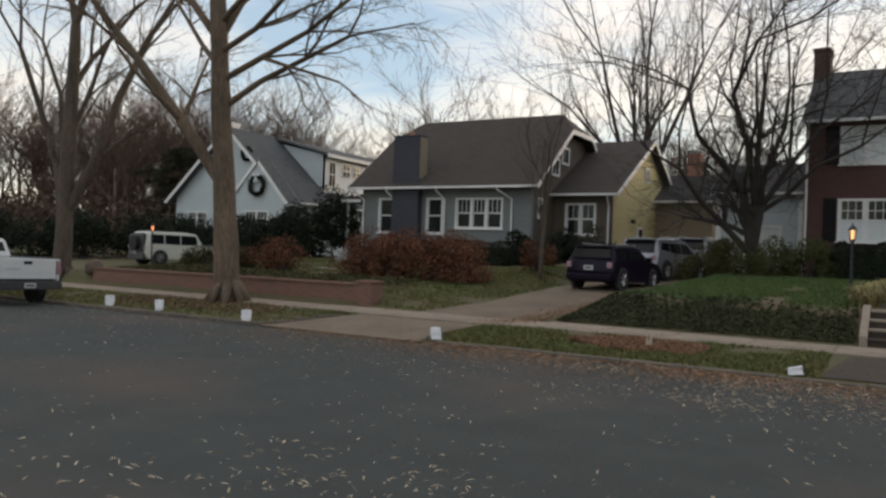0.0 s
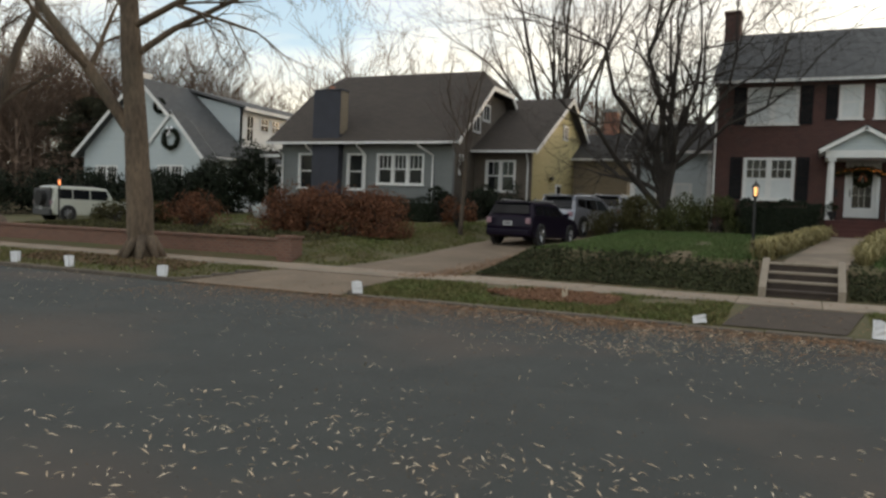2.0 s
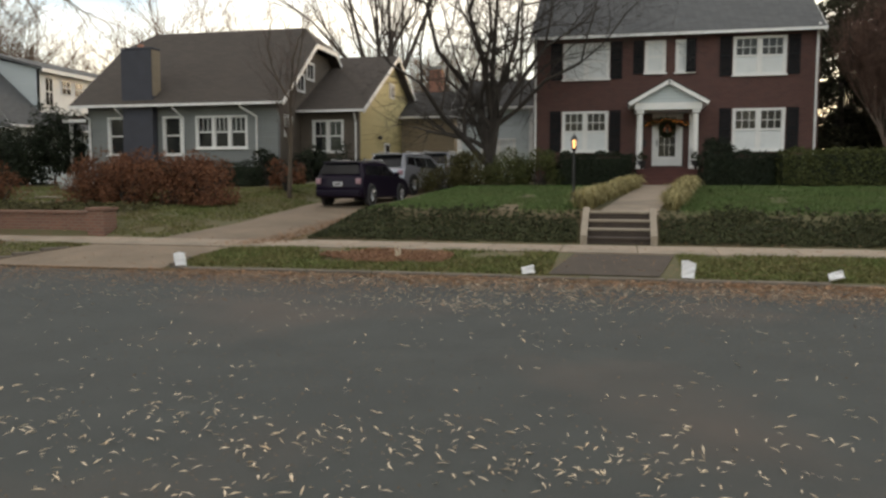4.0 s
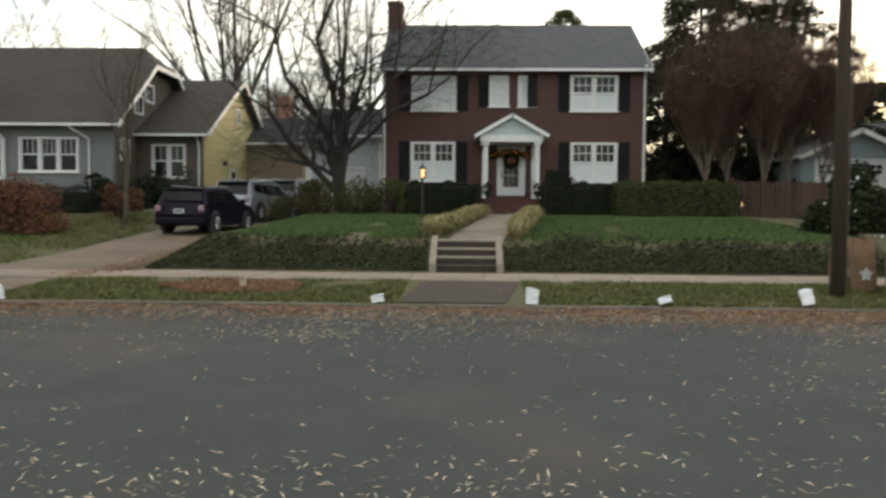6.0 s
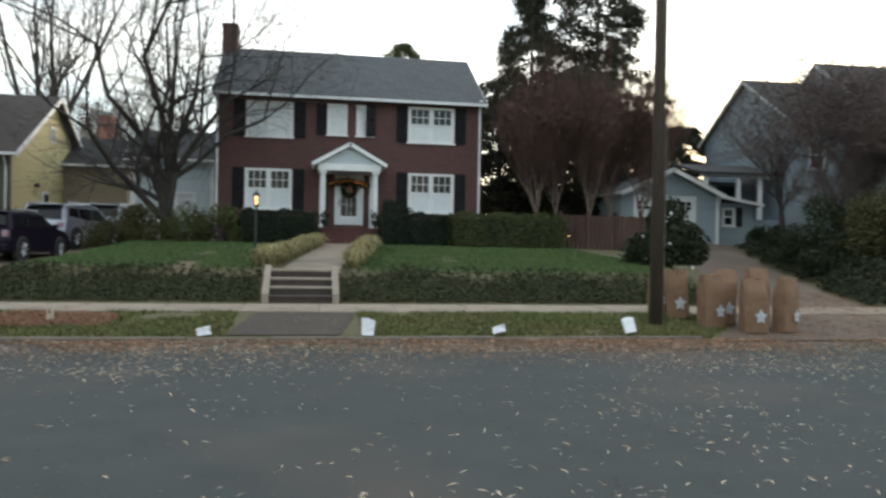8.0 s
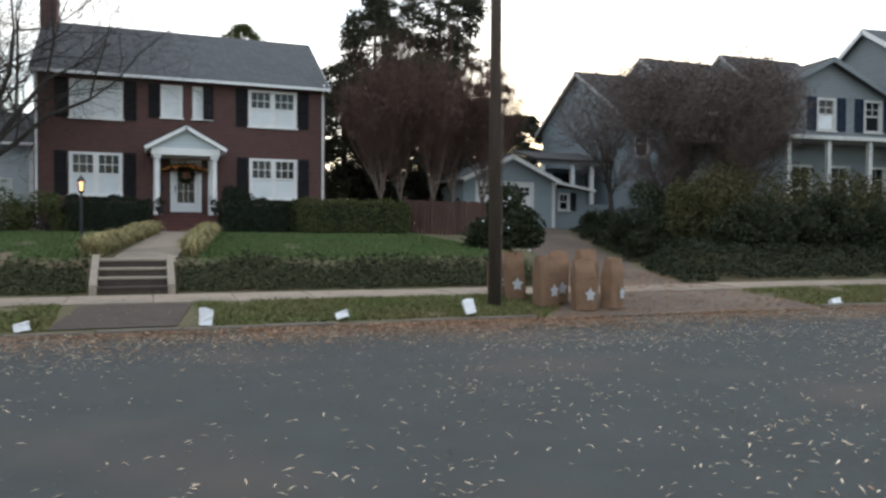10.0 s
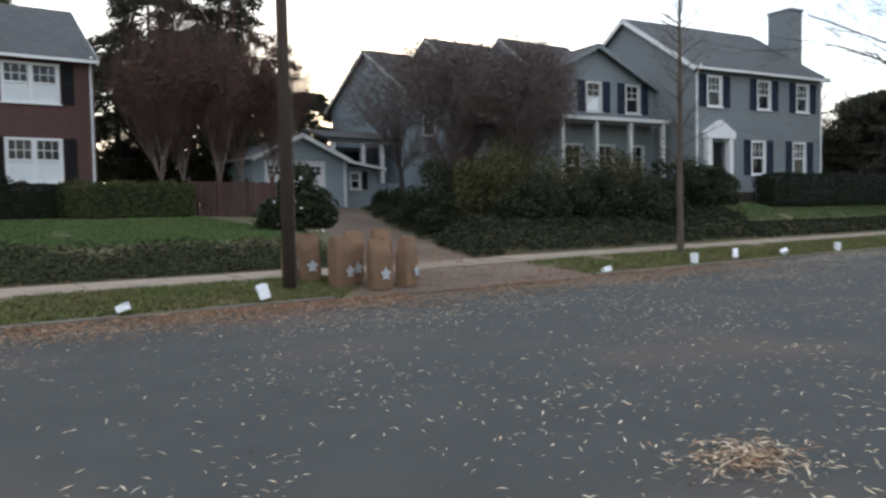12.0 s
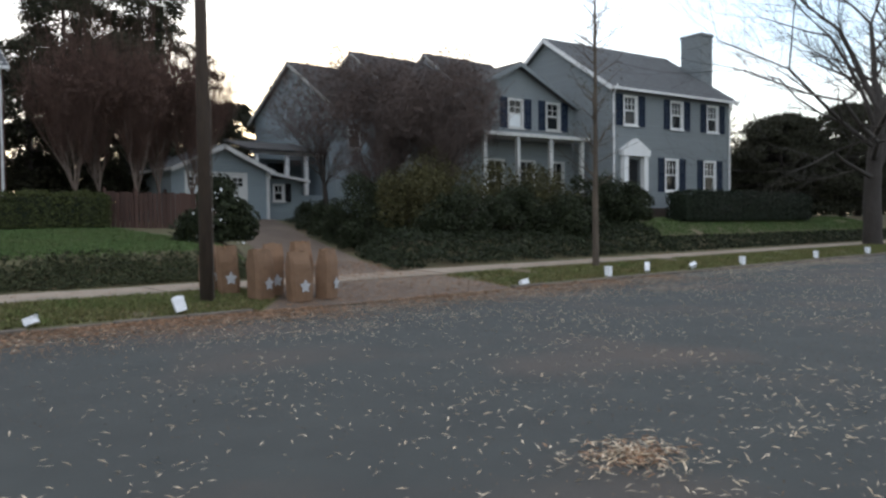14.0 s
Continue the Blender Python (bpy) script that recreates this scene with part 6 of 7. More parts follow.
root_flare(t0, 0.35, 5, M_BARK)
bare_tree("yard_tree", (-11.2, 25.0, ground_z(-11.2, 25.0)), "small slender bare tree on the bungalow lawn",
          grow(21, 3.4, 0.085, (0.02, 0), 4, 0.55, 0.3, (1, 2), 0.62, 0.35), M_BARK, "garden trees", twig_mat=M_TWIGGY)
bare_tree("tall_bare_tree", (-14.6, 47.0, ground_z(-14.6, 47)), "tall bare tree with many upright stems behind the bungalow",
          grow(34, 6.5, 0.3, (0, 0), 4, 0.5, 0.5, (1, 2), 0.8, 0.3, forks=3, limbs=limb_list([((0, 0, 4.0), (0.3, 0.1, 1.0), 9.0, 0.17), ((0, 0, 4.3), (-0.35, 0, 1.0), 8.5, 0.16), ((0, 0, 5.0), (-0.9, 0, 0.8), 6.5, 0.12), ((0, 0, 5.2), (0.1, 0.2, 1.0), 9.5, 0.15)])),
          M_BARK_DARK, "trees behind the houses")
bare_tree("gnarled_tree", (-5.0, 29.9, ground_z(-5.0, 29.9)), "dark gnarled bare tree beside the brick house",
          grow(47, 3.0, 0.19, (-0.1, 0), 5, 0.85, 0.45, (1, 2), 0.84, 0.12, forks=3, wiggle=0.22, limbs=limb_list([((0, 0, 0.6), (-0.75, 0, 0.8), 4.6, 0.14), ((0, 0, 0.8), (0.35, 0.0, 1.0), 5.0, 0.14), ((0, 0, 1.4), (-0.2, 0.2, 1.0), 5.5, 0.15), ((-0.1, 0, 2.0), (0.9, -0.2, 0.75), 4.4, 0.10), ((0, 0, 1.8), (0.5, 0.1, 1.0), 5.6, 0.12), ((-0.1, 0, 2.2), (-0.55, 0.1, 1.0), 5.4, 0.12), ((0, 0, 2.6), (0.12, -0.1, 1.0), 6.0, 0.12)])),
          M_BARK_DARK, "garden trees")
thin = []
tr_ = random.Random(58)
for k in range(20):
    thin.append((Vector((0.006 * k, 0.004 * k, k * 0.5 - 0.1)), Vector((0.006 * (k + 1), 0.004 * (k + 1), k * 0.5 + 0.4)), 0.105 - 0.0045 * k, 0.105 - 0.0045 * (k + 1), 0))
for k in range(58):
    z_ = tr_.uniform(2.2, 9.6)
    a_ = tr_.uniform(0, 6.283)
    ln_ = tr_.uniform(0.6, 1.7) * (1.15 - z_ / 14)
    q_ = Vector((0.012 * z_, 0.008 * z_, z_))
    d_ = Vector((math.cos(a_), math.sin(a_), tr_.uniform(0.3, 1.0))).normalized()
    for s_ in range(4):
        e_ = q_ + d_ * ln_ / 4
        thin.append((q_, e_, 0.017 - 0.003 * s_, 0.014 - 0.003 * s_, 2))
        for w_ in range(2):
            f_ = (d_ + Vector((tr_.gauss(0, 0.6), tr_.gauss(0, 0.6), tr_.gauss(0, 0.4)))).normalized()
            thin.append((e_, e_ + f_ * tr_.uniform(0.15, 0.5), 0.006, 0.003, 3))
        d_ = (d_ + Vector((tr_.gauss(0, 0.15), tr_.gauss(0, 0.15), 0.06))).normalized()
        q_ = e_
thin_tree = bare_tree("thin_street_tree", (19.4, 14.85, ground_z(19.4, 14.85)), "thin straight street tree with a few small leaves", thin, M_BARK, "street trees")
rt_ = np.random.default_rng(59)
pt_ = np.array([tuple(s[1]) for s in thin if s[4] == 3])
pt_ = pt_[rt_.integers(0, len(pt_), 700)] + rt_.normal(0, 0.12, (700, 3))
rows_of_leaves("leaf_spray", pt_, rt_.normal(0, 1, (700, 3)), 0.035, M_OLIVE, thin_tree, seed=59)
for o in thin_tree.children:
    if not o.name.startswith("trunk"):
        o["kind"] = "stuff"
bare_tree("street_tree", (43.0, 15.4, ground_z(43.0, 15.0)), "dark spreading bare street tree beside the pavement",
          grow(66, 7.0, 0.5, (0.0, 0), 5, 0.7, 0.4, (1, 2), 0.72, 0.15, limbs=limb_list([((0, 0, 4.4), (-1.0, -0.25, 0.22), 7.5, 0.15), ((0, 0, 5.4), (-0.95, -0.5, 0.4), 7.5, 0.14), ((0, 0, 3.4), (-0.95, -0.1, 0.1), 6.0, 0.11), ((0, 0, 5.0), (-0.9, 0.3, 0.35), 7.0, 0.12), ((0, 0, 6.2), (-0.6, 0.2, 0.9), 5.0, 0.13)])),
          M_BARK_DARK, "street trees")

for k, (mx, my, sd) in enumerate(((8.7, 29.6, 71), (9.8, 30.2, 72), (10.9, 29.7, 73), (12.1, 30.4, 74), (13.2, 30.0, 75))):
    m_ = bare_tree("crape_myrtle", (mx, my, ground_z(mx, my)), "many-stemmed crape myrtle with rusty seed heads behind the fence",
                   grow(sd, 1.3, 0.10, (0, 0), 5, 0.27, 0.9, (1, 2), 1.08, 0.5, forks=5), M_BARK_CRAPE, "crape myrtles", twig_mat=M_SEEDHEAD)
    rng = np.random.default_rng(sd)
    pp, ee = lumps((0, 0, 4.4), (1.9, 1.1, 2.7), 2600, sd, 0.6)
    rows_of_leaves("seed_foliage", pp, ee, 0.12, M_SEEDHEAD, m_, aspect=0.1, seed=sd)

for k, (mx, my, hh, sd) in enumerate(((18.6, 28.5, 3.4, 81), (21.6, 28.0, 3.6, 82), (23.9, 26.4, 3.4, 83), (19.6, 26.6, 2.8, 84), (22.6, 25.4, 3.0, 85), (21.6, 24.6, 2.8, 86))):
    m_ = bare_tree("bare_garden_tree", (mx, my, ground_z(mx, my)), "bare spreading tree with purple-brown twigs above the shrubs",
                   grow(sd, hh * 0.55, 0.16, (0, 0), 5, 0.6, 0.5, (1, 2), 0.92, 0.28, forks=4), M_BARK_DARK, "bare trees above the shrubs", twig_mat=M_TWIGGY)
    pp, ee = lumps((0, 0, 4.6), (2.7, 2.0, 3.2), 5600, sd, 0.65)
    rows_of_leaves("twig_haze", pp, ee, 0.2, M_TWIGGY, m_, aspect=0.05, seed=sd)


def evergreen(place, height, radius, seed, label, low=0.06, clumps=640, mat=M_NEEDLE, name="evergreen_tree", top_only=0.0):
    ob = thing(name, place, label, "tree", "tall evergreens")
    rng = np.random.default_rng(seed)
    bm = bmesh.new()
    tube(bm, (0, 0, -0.1), (0.1, 0, height * 0.97), 0.24, 0.03, 10)
    part("trunk", bm, M_BARK_DARK, ob, smooth=True)
    f = np.maximum(rng.uniform(low, 1, clumps), top_only)
    if top_only:
        f = rng.uniform(top_only, 1, clumps)
    prof = radius * (np.sin(np.clip((1 - f) / (1 - max(low, top_only)), 0, 1) ** 0.65 * 2.2) * 0.95 + 0.1)
    a = rng.uniform(0, 6.283, clumps)
    wob = 1 + 0.3 * np.sin(f * 23 + seed) + 0.25 * np.sin(a * 2 + f * 11 + seed)
    rr = prof * wob * rng.uniform(0.35, 1.05, clumps) ** 0.6
    c = np.stack([np.cos(a) * rr, np.sin(a) * rr, f * height], 1)
    per = 46
    e = rng.normal(0, 1, (clumps, per, 3))
    e /= np.linalg.norm(e, axis=2, keepdims=True)
    out = np.stack([np.cos(a), np.sin(a), -0.25 + 0 * a], 1)[:, None, :]
    p = c[:, None, :] + e * rng.uniform(0.1, 0.42, (clumps, per, 1)) * [1, 1, 0.6] + out * rng.uniform(-0.25, 0.35, (clumps, per, 1))
    rows_of_leaves("needle_foliage", p.reshape(-1, 3), (e + out).reshape(-1, 3), 0.13, mat, ob, aspect=0.28, seed=seed)
    bm = bmesh.new()
    for k in range(0, clumps, 5):
        tube(bm, (0.1 * f[k], 0, f[k] * height + 0.2), tuple(c[k]), 0.035, 0.012, 4)
    part("boughwork", bm, M_BARK_DARK, ob)
    return ob


evergreen((11.4, 40.0, ground_z(11.4, 40)), 13.2, 1.7, 91, "tall narrow dark evergreen behind the hedge")
evergreen((15.2, 40.5, ground_z(15.2, 40)), 16.5, 2.5, 92, "tall ragged dark evergreen with gaps to the sky", clumps=980)
evergreen((9.4, 38.5, ground_z(9.4, 38.5)), 8.0, 1.8, 93, "dark evergreen crowding the side of the brick house", clumps=360)
evergreen((13.0, 37.0, ground_z(13.0, 37)), 8.5, 2.2, 94, "dark broad evergreen behind the crape myrtles", clumps=560)
evergreen((6.1, 52.0, ground_z(6.1, 52)), 12.6, 1.7, 95, "pine crown showing above the brick house roof", clumps=130, name="pine_tree", top_only=0.74, mat=M_HEDGE)
evergreen((20.5, 47.0, ground_z(20.5, 47)), 8.0, 3.2, 96, "dark rounded evergreen far behind the garage", clumps=560)
evergreen((24.5, 49.0, ground_z(24.5, 49)), 7.5, 3.4, 97, "dark rounded evergreen far behind the garage", clumps=560)
evergreen((-47.0, 40.0, ground_z(-47, 40)), 7.5, 2.6, 98, "dark evergreen beside the white house", clumps=360)
evergreen((52.0, 24.0, ground_z(52, 24)), 6.5, 3.2, 99, "dark evergreen at the end of the gardens", clumps=560)
evergreen((58.0, 27.0, ground_z(58, 27)), 7.5, 3.4, 100, "dark evergreen at the end of the gardens", clumps=560)

evergreen((49.0, 23.0, ground_z(49, 23)), 6.0, 3.0, 101, "dark evergreen at the end of the gardens", clumps=560)
evergreen((56.0, 22.0, ground_z(56, 22)), 7.5, 3.4, 102, "dark evergreen at the end of the gardens", clumps=560)
evergreen((64.0, 24.0, ground_z(64, 24)), 8.5, 3.8, 103, "dark evergreen at the end of the gardens", clumps=560)


def far_woods(name, spots, seed, label, scale=1.0):
    """One sheet of wood: many bare trees, joined."""
    rng = random.Random(seed)
    kinds = [grow(seed + k, 5.0, 0.16, (0, 0), 4, 0.62, 0.4, (1, 2), 0.74, 0.24, forks=3) for k in range(4)]
    segs = []
    for (x, y, h) in spots:
        s = h / 13.0
        ca, sa = math.cos(rng.uniform(0, 6.28)), math.sin(rng.uniform(0, 6.28))
        nrm = math.hypot(ca, sa) or 1
        ca, sa = ca / nrm, sa / nrm
        b = Vector((x, y, ground_z(x, y)))
        for p, q, r0, r1, lev in kinds[rng.randrange(4)]:
            segs.append((b + Vector((p.x * ca - p.y * sa, p.x * sa + p.y * ca, p.z)) * s, b + Vector((q.x * ca - q.y * sa, q.x * sa + q.y * ca, q.z)) * s, max(0.015, r0 * s), max(0.012, r1 * s), lev))
    ob = segs_mesh(name, segs, M_FARTWIG, None, lambda l: True, lambda l: 4 if l < 2 else 3)
    return tagged(ob, label, "woods", kind="stuff")


wr = random.Random(5)
# unseen trees behind the camera, added to dim front light and darken reflections
far_woods("far_woods", [(wr.uniform(-70, 70), wr.uniform(-45, -24), wr.uniform(11, 15)) for k in range(40)], 220, "unseen belt of bare trees added behind the camera to cut front light")
far_woods("far_woods", [(wr.uniform(-105, -20), wr.uniform(54, 90), wr.uniform(12, 18)) for k in range(70)] + [(wr.uniform(-75, -44), wr.uniform(36, 58), wr.uniform(12, 17)) for k in range(56)], 200, "far belt of bare winter trees behind the houses")
far_woods("far_woods", [(wr.uniform(-20, 5), wr.uniform(60, 85), wr.uniform(9, 13)) for k in range(12)] + [(wr.uniform(50, 110), wr.uniform(26, 62), wr.uniform(8, 12)) for k in range(30)], 210, "far belt of bare winter trees at the street's end")

# thickets that close the distance between trunks
# the row at y -40 to -18 is unseen, added to block light from behind
for name, x0, x1, y0, y1, h0, h1, n, mat, lb in (("thicket", -110, -42, 36, 60, 0, 5.6, 48000, M_FARTWIG, "brown undergrowth between far trees"), ("thicket", -42, -15, 52, 62, 0, 5.0, 16000, M_FARTWIG, "brown undergrowth between far trees"), ("thicket", 46, 110, 26, 50, 0, 7.0, 40000, M_LEAF, "dark undergrowth between far trees"), ("thicket", -90, 90, -40, -18, 0, 9.0, 40000, M_LEAF, "unseen dark undergrowth added behind the camera to block light"), ("thicket", -12, 40, 58, 70, 0, 6.0, 22000, M_FARTWIG, "brown undergrowth between far trees")):
    rng = np.random.default_rng(n + int(x0))
    px, py = rng.uniform(x0, x1, n), rng.uniform(y0, y1, n)
    top = h1 * (0.7 + 0.3 * np.sin(px * 0.31) * np.cos(px * 0.13 + py * 0.2))
    pz = np.array([ground_z(a, b) for a, b in zip(px, py)]) + rng.uniform(0, 1, n) ** 0.8 * top
    o = rows_of_leaves(name, np.stack([px, py, pz], 1), rng.normal(0, 1, (n, 3)), 0.26, mat, None, aspect=0.3, seed=n)
    tagged(o, lb, "undergrowth", kind="stuff")


# ---- shrubs and hedges ----
def S(name, x, y, r, mat, label, count, size, seed, group="", lump=0.5, lift=0.0):
    return shrub(name, (x, y, ground_z(x, y) + lift), r, mat, label, "shrub", count, size, seed, group, lump=lump)


for k, (x, y, rx, rz) in enumerate(((-16.2, 21.5, 1.25, 1.25), (-14.9, 21.2, 1.3, 1.35), (-13.6, 21.4, 1.2, 1.2), (-12.5, 21.8, 1.1, 1.15), (-15.4, 22.4, 1.2, 1.35), (-13.2, 22.6, 1.2, 1.3))):
    S("azalea_bush", x, y, (rx, 1.0, rz), M_RUSSET, "russet-brown twiggy azalea bush on the lawn", 3200, 0.05, 300 + k, "russet azaleas", 0.55)
for k, (x, y, rx, rz) in enumerate(((-20.3, 22.0, 1.0, 0.95), (-21.5, 22.4, 0.9, 0.85))):
    S("azalea_bush", x, y, (rx, 0.9, rz), M_RUSSET, "russet-brown twiggy azalea bush near the garden wall", 2000, 0.05, 310 + k, "russet azaleas", 0.55)
S("olive_shrub", -24.0, 21.6, (1.2, 0.9, 0.75), M_OLIVE, "low olive shrub beside the parked car", 2200, 0.05, 315)
S("olive_shrub", -22.8, 22.0, (1.0, 0.8, 0.65), M_OLIVE, "low olive shrub beside the parked car", 1800, 0.05, 316)
for k, (x, y, rx, rz) in enumerate(((-46, 28, 2.6, 2.4), (-42, 28.5, 2.4, 2.2), (-39.2, 30.5, 2.2, 2.0), (-36.4, 31.6, 2.0, 2.1), (-50, 27, 2.8, 2.6), (-54.5, 26, 3.0, 2.8), (-33.6, 32.4, 1.6, 2.2))):
    S("dark_shrub", x, y, (rx, 1.5, rz), M_HEDGE_DARK, "dense dark evergreen shrub in front of the white house", 6500, 0.085, 320 + k, "dark shrubs", 0.55)
for k, (x, y, rx, rz) in enumerate(((-28.3, 29.0, 1.8, 2.3), (-26.4, 29.6, 1.5, 2.1), (-25.2, 31.2, 1.3, 2.9), (-29.6, 31.6, 1.6, 1.9))):
    S("dark_shrub", x, y, (rx, 1.3, rz), M_HEDGE_DARK, "dense dark evergreen shrub between two houses", 8000, 0.075, 330 + k, "dark shrubs", 0.55)


def H_(name, x, y, size, mat, label, n, seed, group="hedges round the brick house", turn=0.0, leaf=0.045):
    return hedge(name, (x, y, ground_z(x, y)), size, mat, label, n, leaf, seed, group, turn)


H_("hedge", -18.2, 29.7, (7.4, 0.9, 0.95), M_HEDGE_DARK, "dark clipped hedge below the bungalow windows", 6000, 340, "hedges round the bungalow")
for k, (x, y, rx, rz) in enumerate(((-13.2, 31.4, 1.0, 1.35), (-12.0, 31.6, 1.0, 1.3), (-10.9, 32.0, 0.7, 0.9), (-14.6, 30.2, 0.9, 1.2))):
    S("dark_shrub", x, y, (rx, 0.9, rz), M_HEDGE_DARK, "rounded dark shrub against the bungalow wing", 2600, 0.06, 345 + k, "dark shrubs", 0.5)
S("nandina_bush", -11.7, 26.0, (0.7, 0.6, 1.2), M_RUSSET, "reddish nandina bush below a slender tree", 1400, 0.05, 349)
for k, (x, y, rx, mt) in enumerate(((-6.5, 28.4, 0.95, M_OLIVE), (-5.4, 28.6, 1.0, M_OLIVE), (-4.2, 28.7, 1.0, M_HEDGE), (-3.0, 28.8, 0.95, M_HEDGE))):
    S("rounded_shrub", x, y, (rx, 0.85, 1.02), mt, "rounded olive-green shrub before the brick house", 4200, 0.045, 390 + k, "rounded shrubs by the drive", 0.5)
H_("hedge", -1.0, 28.9, (2.7, 1.2, 1.1), M_HEDGE_DARK, "dark green hedge beside the porch", 5200, 352)
H_("hedge", 3.9, 28.9, (2.6, 1.2, 1.1), M_HEDGE_DARK, "dark green hedge beside the porch", 5200, 353)
H_("hedge", 7.3, 28.7, (4.5, 1.4, 1.18), M_HEDGE, "long olive-green clipped hedge along the lawn", 8500, 354)
S("ball_shrub", 3.3, 30.0, (0.75, 0.6, 0.75), M_HEDGE_DARK, "rounded dark shrub under the front window", 1800, 0.05, 355, lift=0.75)
S("camellia", 10.05, 21.0, (1.05, 0.85, 1.3), M_LEAF, "glossy dark camellia with pale pink flowers beside the drive", 8000, 0.07, 356, lump=0.7)
rng = np.random.default_rng(44)
pp, ee = lumps((10.05, 20.9, ground_z(10.4, 21) + 0.4), (1.07, 0.85, 1.32), 110, 356, 0.7)
tagged(rows_of_leaves("camellia_flowers", pp, ee, 0.05, M_PAPER, None, aspect=0.9, seed=4), "pale pink flowers dotted over a camellia", "flowers", kind="stuff")
for k, (x, y, rx, ry, rz, mt) in enumerate(((17.3, 23.4, 1.6, 1.4, 1.9, M_LEAF), (17.6, 21.6, 1.7, 1.4, 2.0, M_OLIVE), (19.4, 22.4, 2.3, 1.8, 2.4, M_OLIVE), (22.1, 22.0, 2.4, 1.8, 2.3, M_OLIVE), (24.6, 21.4, 2.0, 1.6, 2.2, M_OLIVE), (26.6, 20.4, 1.5, 1.3, 1.7, M_LEAF), (18.2, 20.0, 1.6, 1.2, 1.3, M_LEAF), (21.0, 19.8, 1.8, 1.2, 1.4, M_LEAF), (23.6, 19.3, 1.5, 1.1, 1.2, M_LEAF), (28.0, 19.6, 1.1, 1.0, 1.5, M_LEAF))):
    S("evergreen_shrub", x, y, (rx, ry, rz), mt, "big dark rounded evergreen shrub on the bank beside the drive", 9500, 0.055, 360 + k, "shrubs on the bank", 0.5)
H_("hedge", 38.6, 19.9, (13.2, 1.2, 1.4), M_HEDGE_DARK, "long dark clipped hedge before the colonial house", 11000, 380, "hedges of the colonial house", leaf=0.06)


def cover(name, x0, x1, y0, y1, n, height, size, mat, label, category, seed, keep=None, jitter=0.8, clump=0.5, aspect=0.55):
    """Leaves that clothe the ground."""
    rng = np.random.default_rng(seed)
    px, py = rng.uniform(x0, x1, n), rng.uniform(y0, y1, n)
    if keep:
        k = np.array([keep(a, b) for a, b in zip(px, py)])
        px, py = px[k], py[k]
    hz = np.array([0.5 + 0.5 * noise.noise((a * 1.6, b * 1.6, seed)) + 0.35 * noise.noise((a * 4.5, b * 4.5, seed)) for a, b in zip(px, py)])
    pz = np.array([ground_z(a, b) for a, b in zip(px, py)]) + 0.02 + np.clip(hz, 0.05, 1.3) * height * rng.uniform(0.35, 1.0, len(px))
    o = rows_of_leaves(name, np.stack([px, py, pz], 1), np.tile([0, -0.35, 1.0], (len(px), 1)), size, mat, None, aspect=aspect, jitter=jitter, seed=seed)
    return tagged(o, label, category, kind="stuff")


def not_steps(x, y):
    return not (-1.0 < x < 0.75)


def off_drive(x, y):
    a, b = edges_at(LEFT_DRIVE, y)
    c, d = edges_at(RIGHT_DRIVE, y)
    return not (a - 0.1 < x < b + 0.1) and not (c - 0.1 < x < d + 0.1)


cover("ivy_bank", -7.2, 9.6, 16.95, 18.9, 52000, 0.13, 0.036, M_IVY, "dark ivy covering the bank below the lawn", "ivy", 400, lambda x, y: not_steps(x, y) and off_drive(x, y) and y < 18.2 + 0.5 * noise.noise((x * 0.9, y * 0.9, 4)) + 0.8 * noise.noise((x * 9, y * 9, 8)))
cover("ivy_bank", 13.4, 27.5, 17.0, 20.6, 34000, 0.4, 0.05, M_LEAF, "dark ground-cover below the shrubs", "ivy", 401, off_drive)
cover("ivy_bank", 14.6, 19.5, 19.5, 31.0, 26000, 0.55, 0.055, M_LEAF, "dark ground-cover along the edge of the drive", "ivy", 405, lambda x, y: edges_at(RIGHT_DRIVE, y)[1] + 0.15 + 0.2 * math.sin(y * 3) < x < edges_at(RIGHT_DRIVE, y)[1] + 2.4)
for k, (x, y, r_) in enumerate(((16.0, 22.0, 0.9), (17.0, 25.5, 1.0), (18.8, 28.8, 1.0), (19.8, 31.6, 0.9))):
    S("low_shrub", x, y, (r_, 0.8, 0.85), M_LEAF, "low dark shrub beside the drive", 3000, 0.05, 395 + k, "low shrubs by the drive", 0.5)
cover("ivy_bank", 27.0, 52.0, 17.0, 17.75, 12000, 0.12, 0.05, M_LEAF, "low dark ground-cover along the pavement", "ivy", 402)
cover("ivy_patch", -19.5, -13.6, 13.7, 15.2, 2400, 0.07, 0.04, M_LITTER_DULL, "brown leaf litter round the street tree roots", "leaf litter", 403)
cover("ivy_patch", -24.0, -13.0, 17.4, 20.0, 9000, 0.25, 0.05, M_OLIVE, "rough olive ground-cover behind the garden wall", "ground-cover", 404)


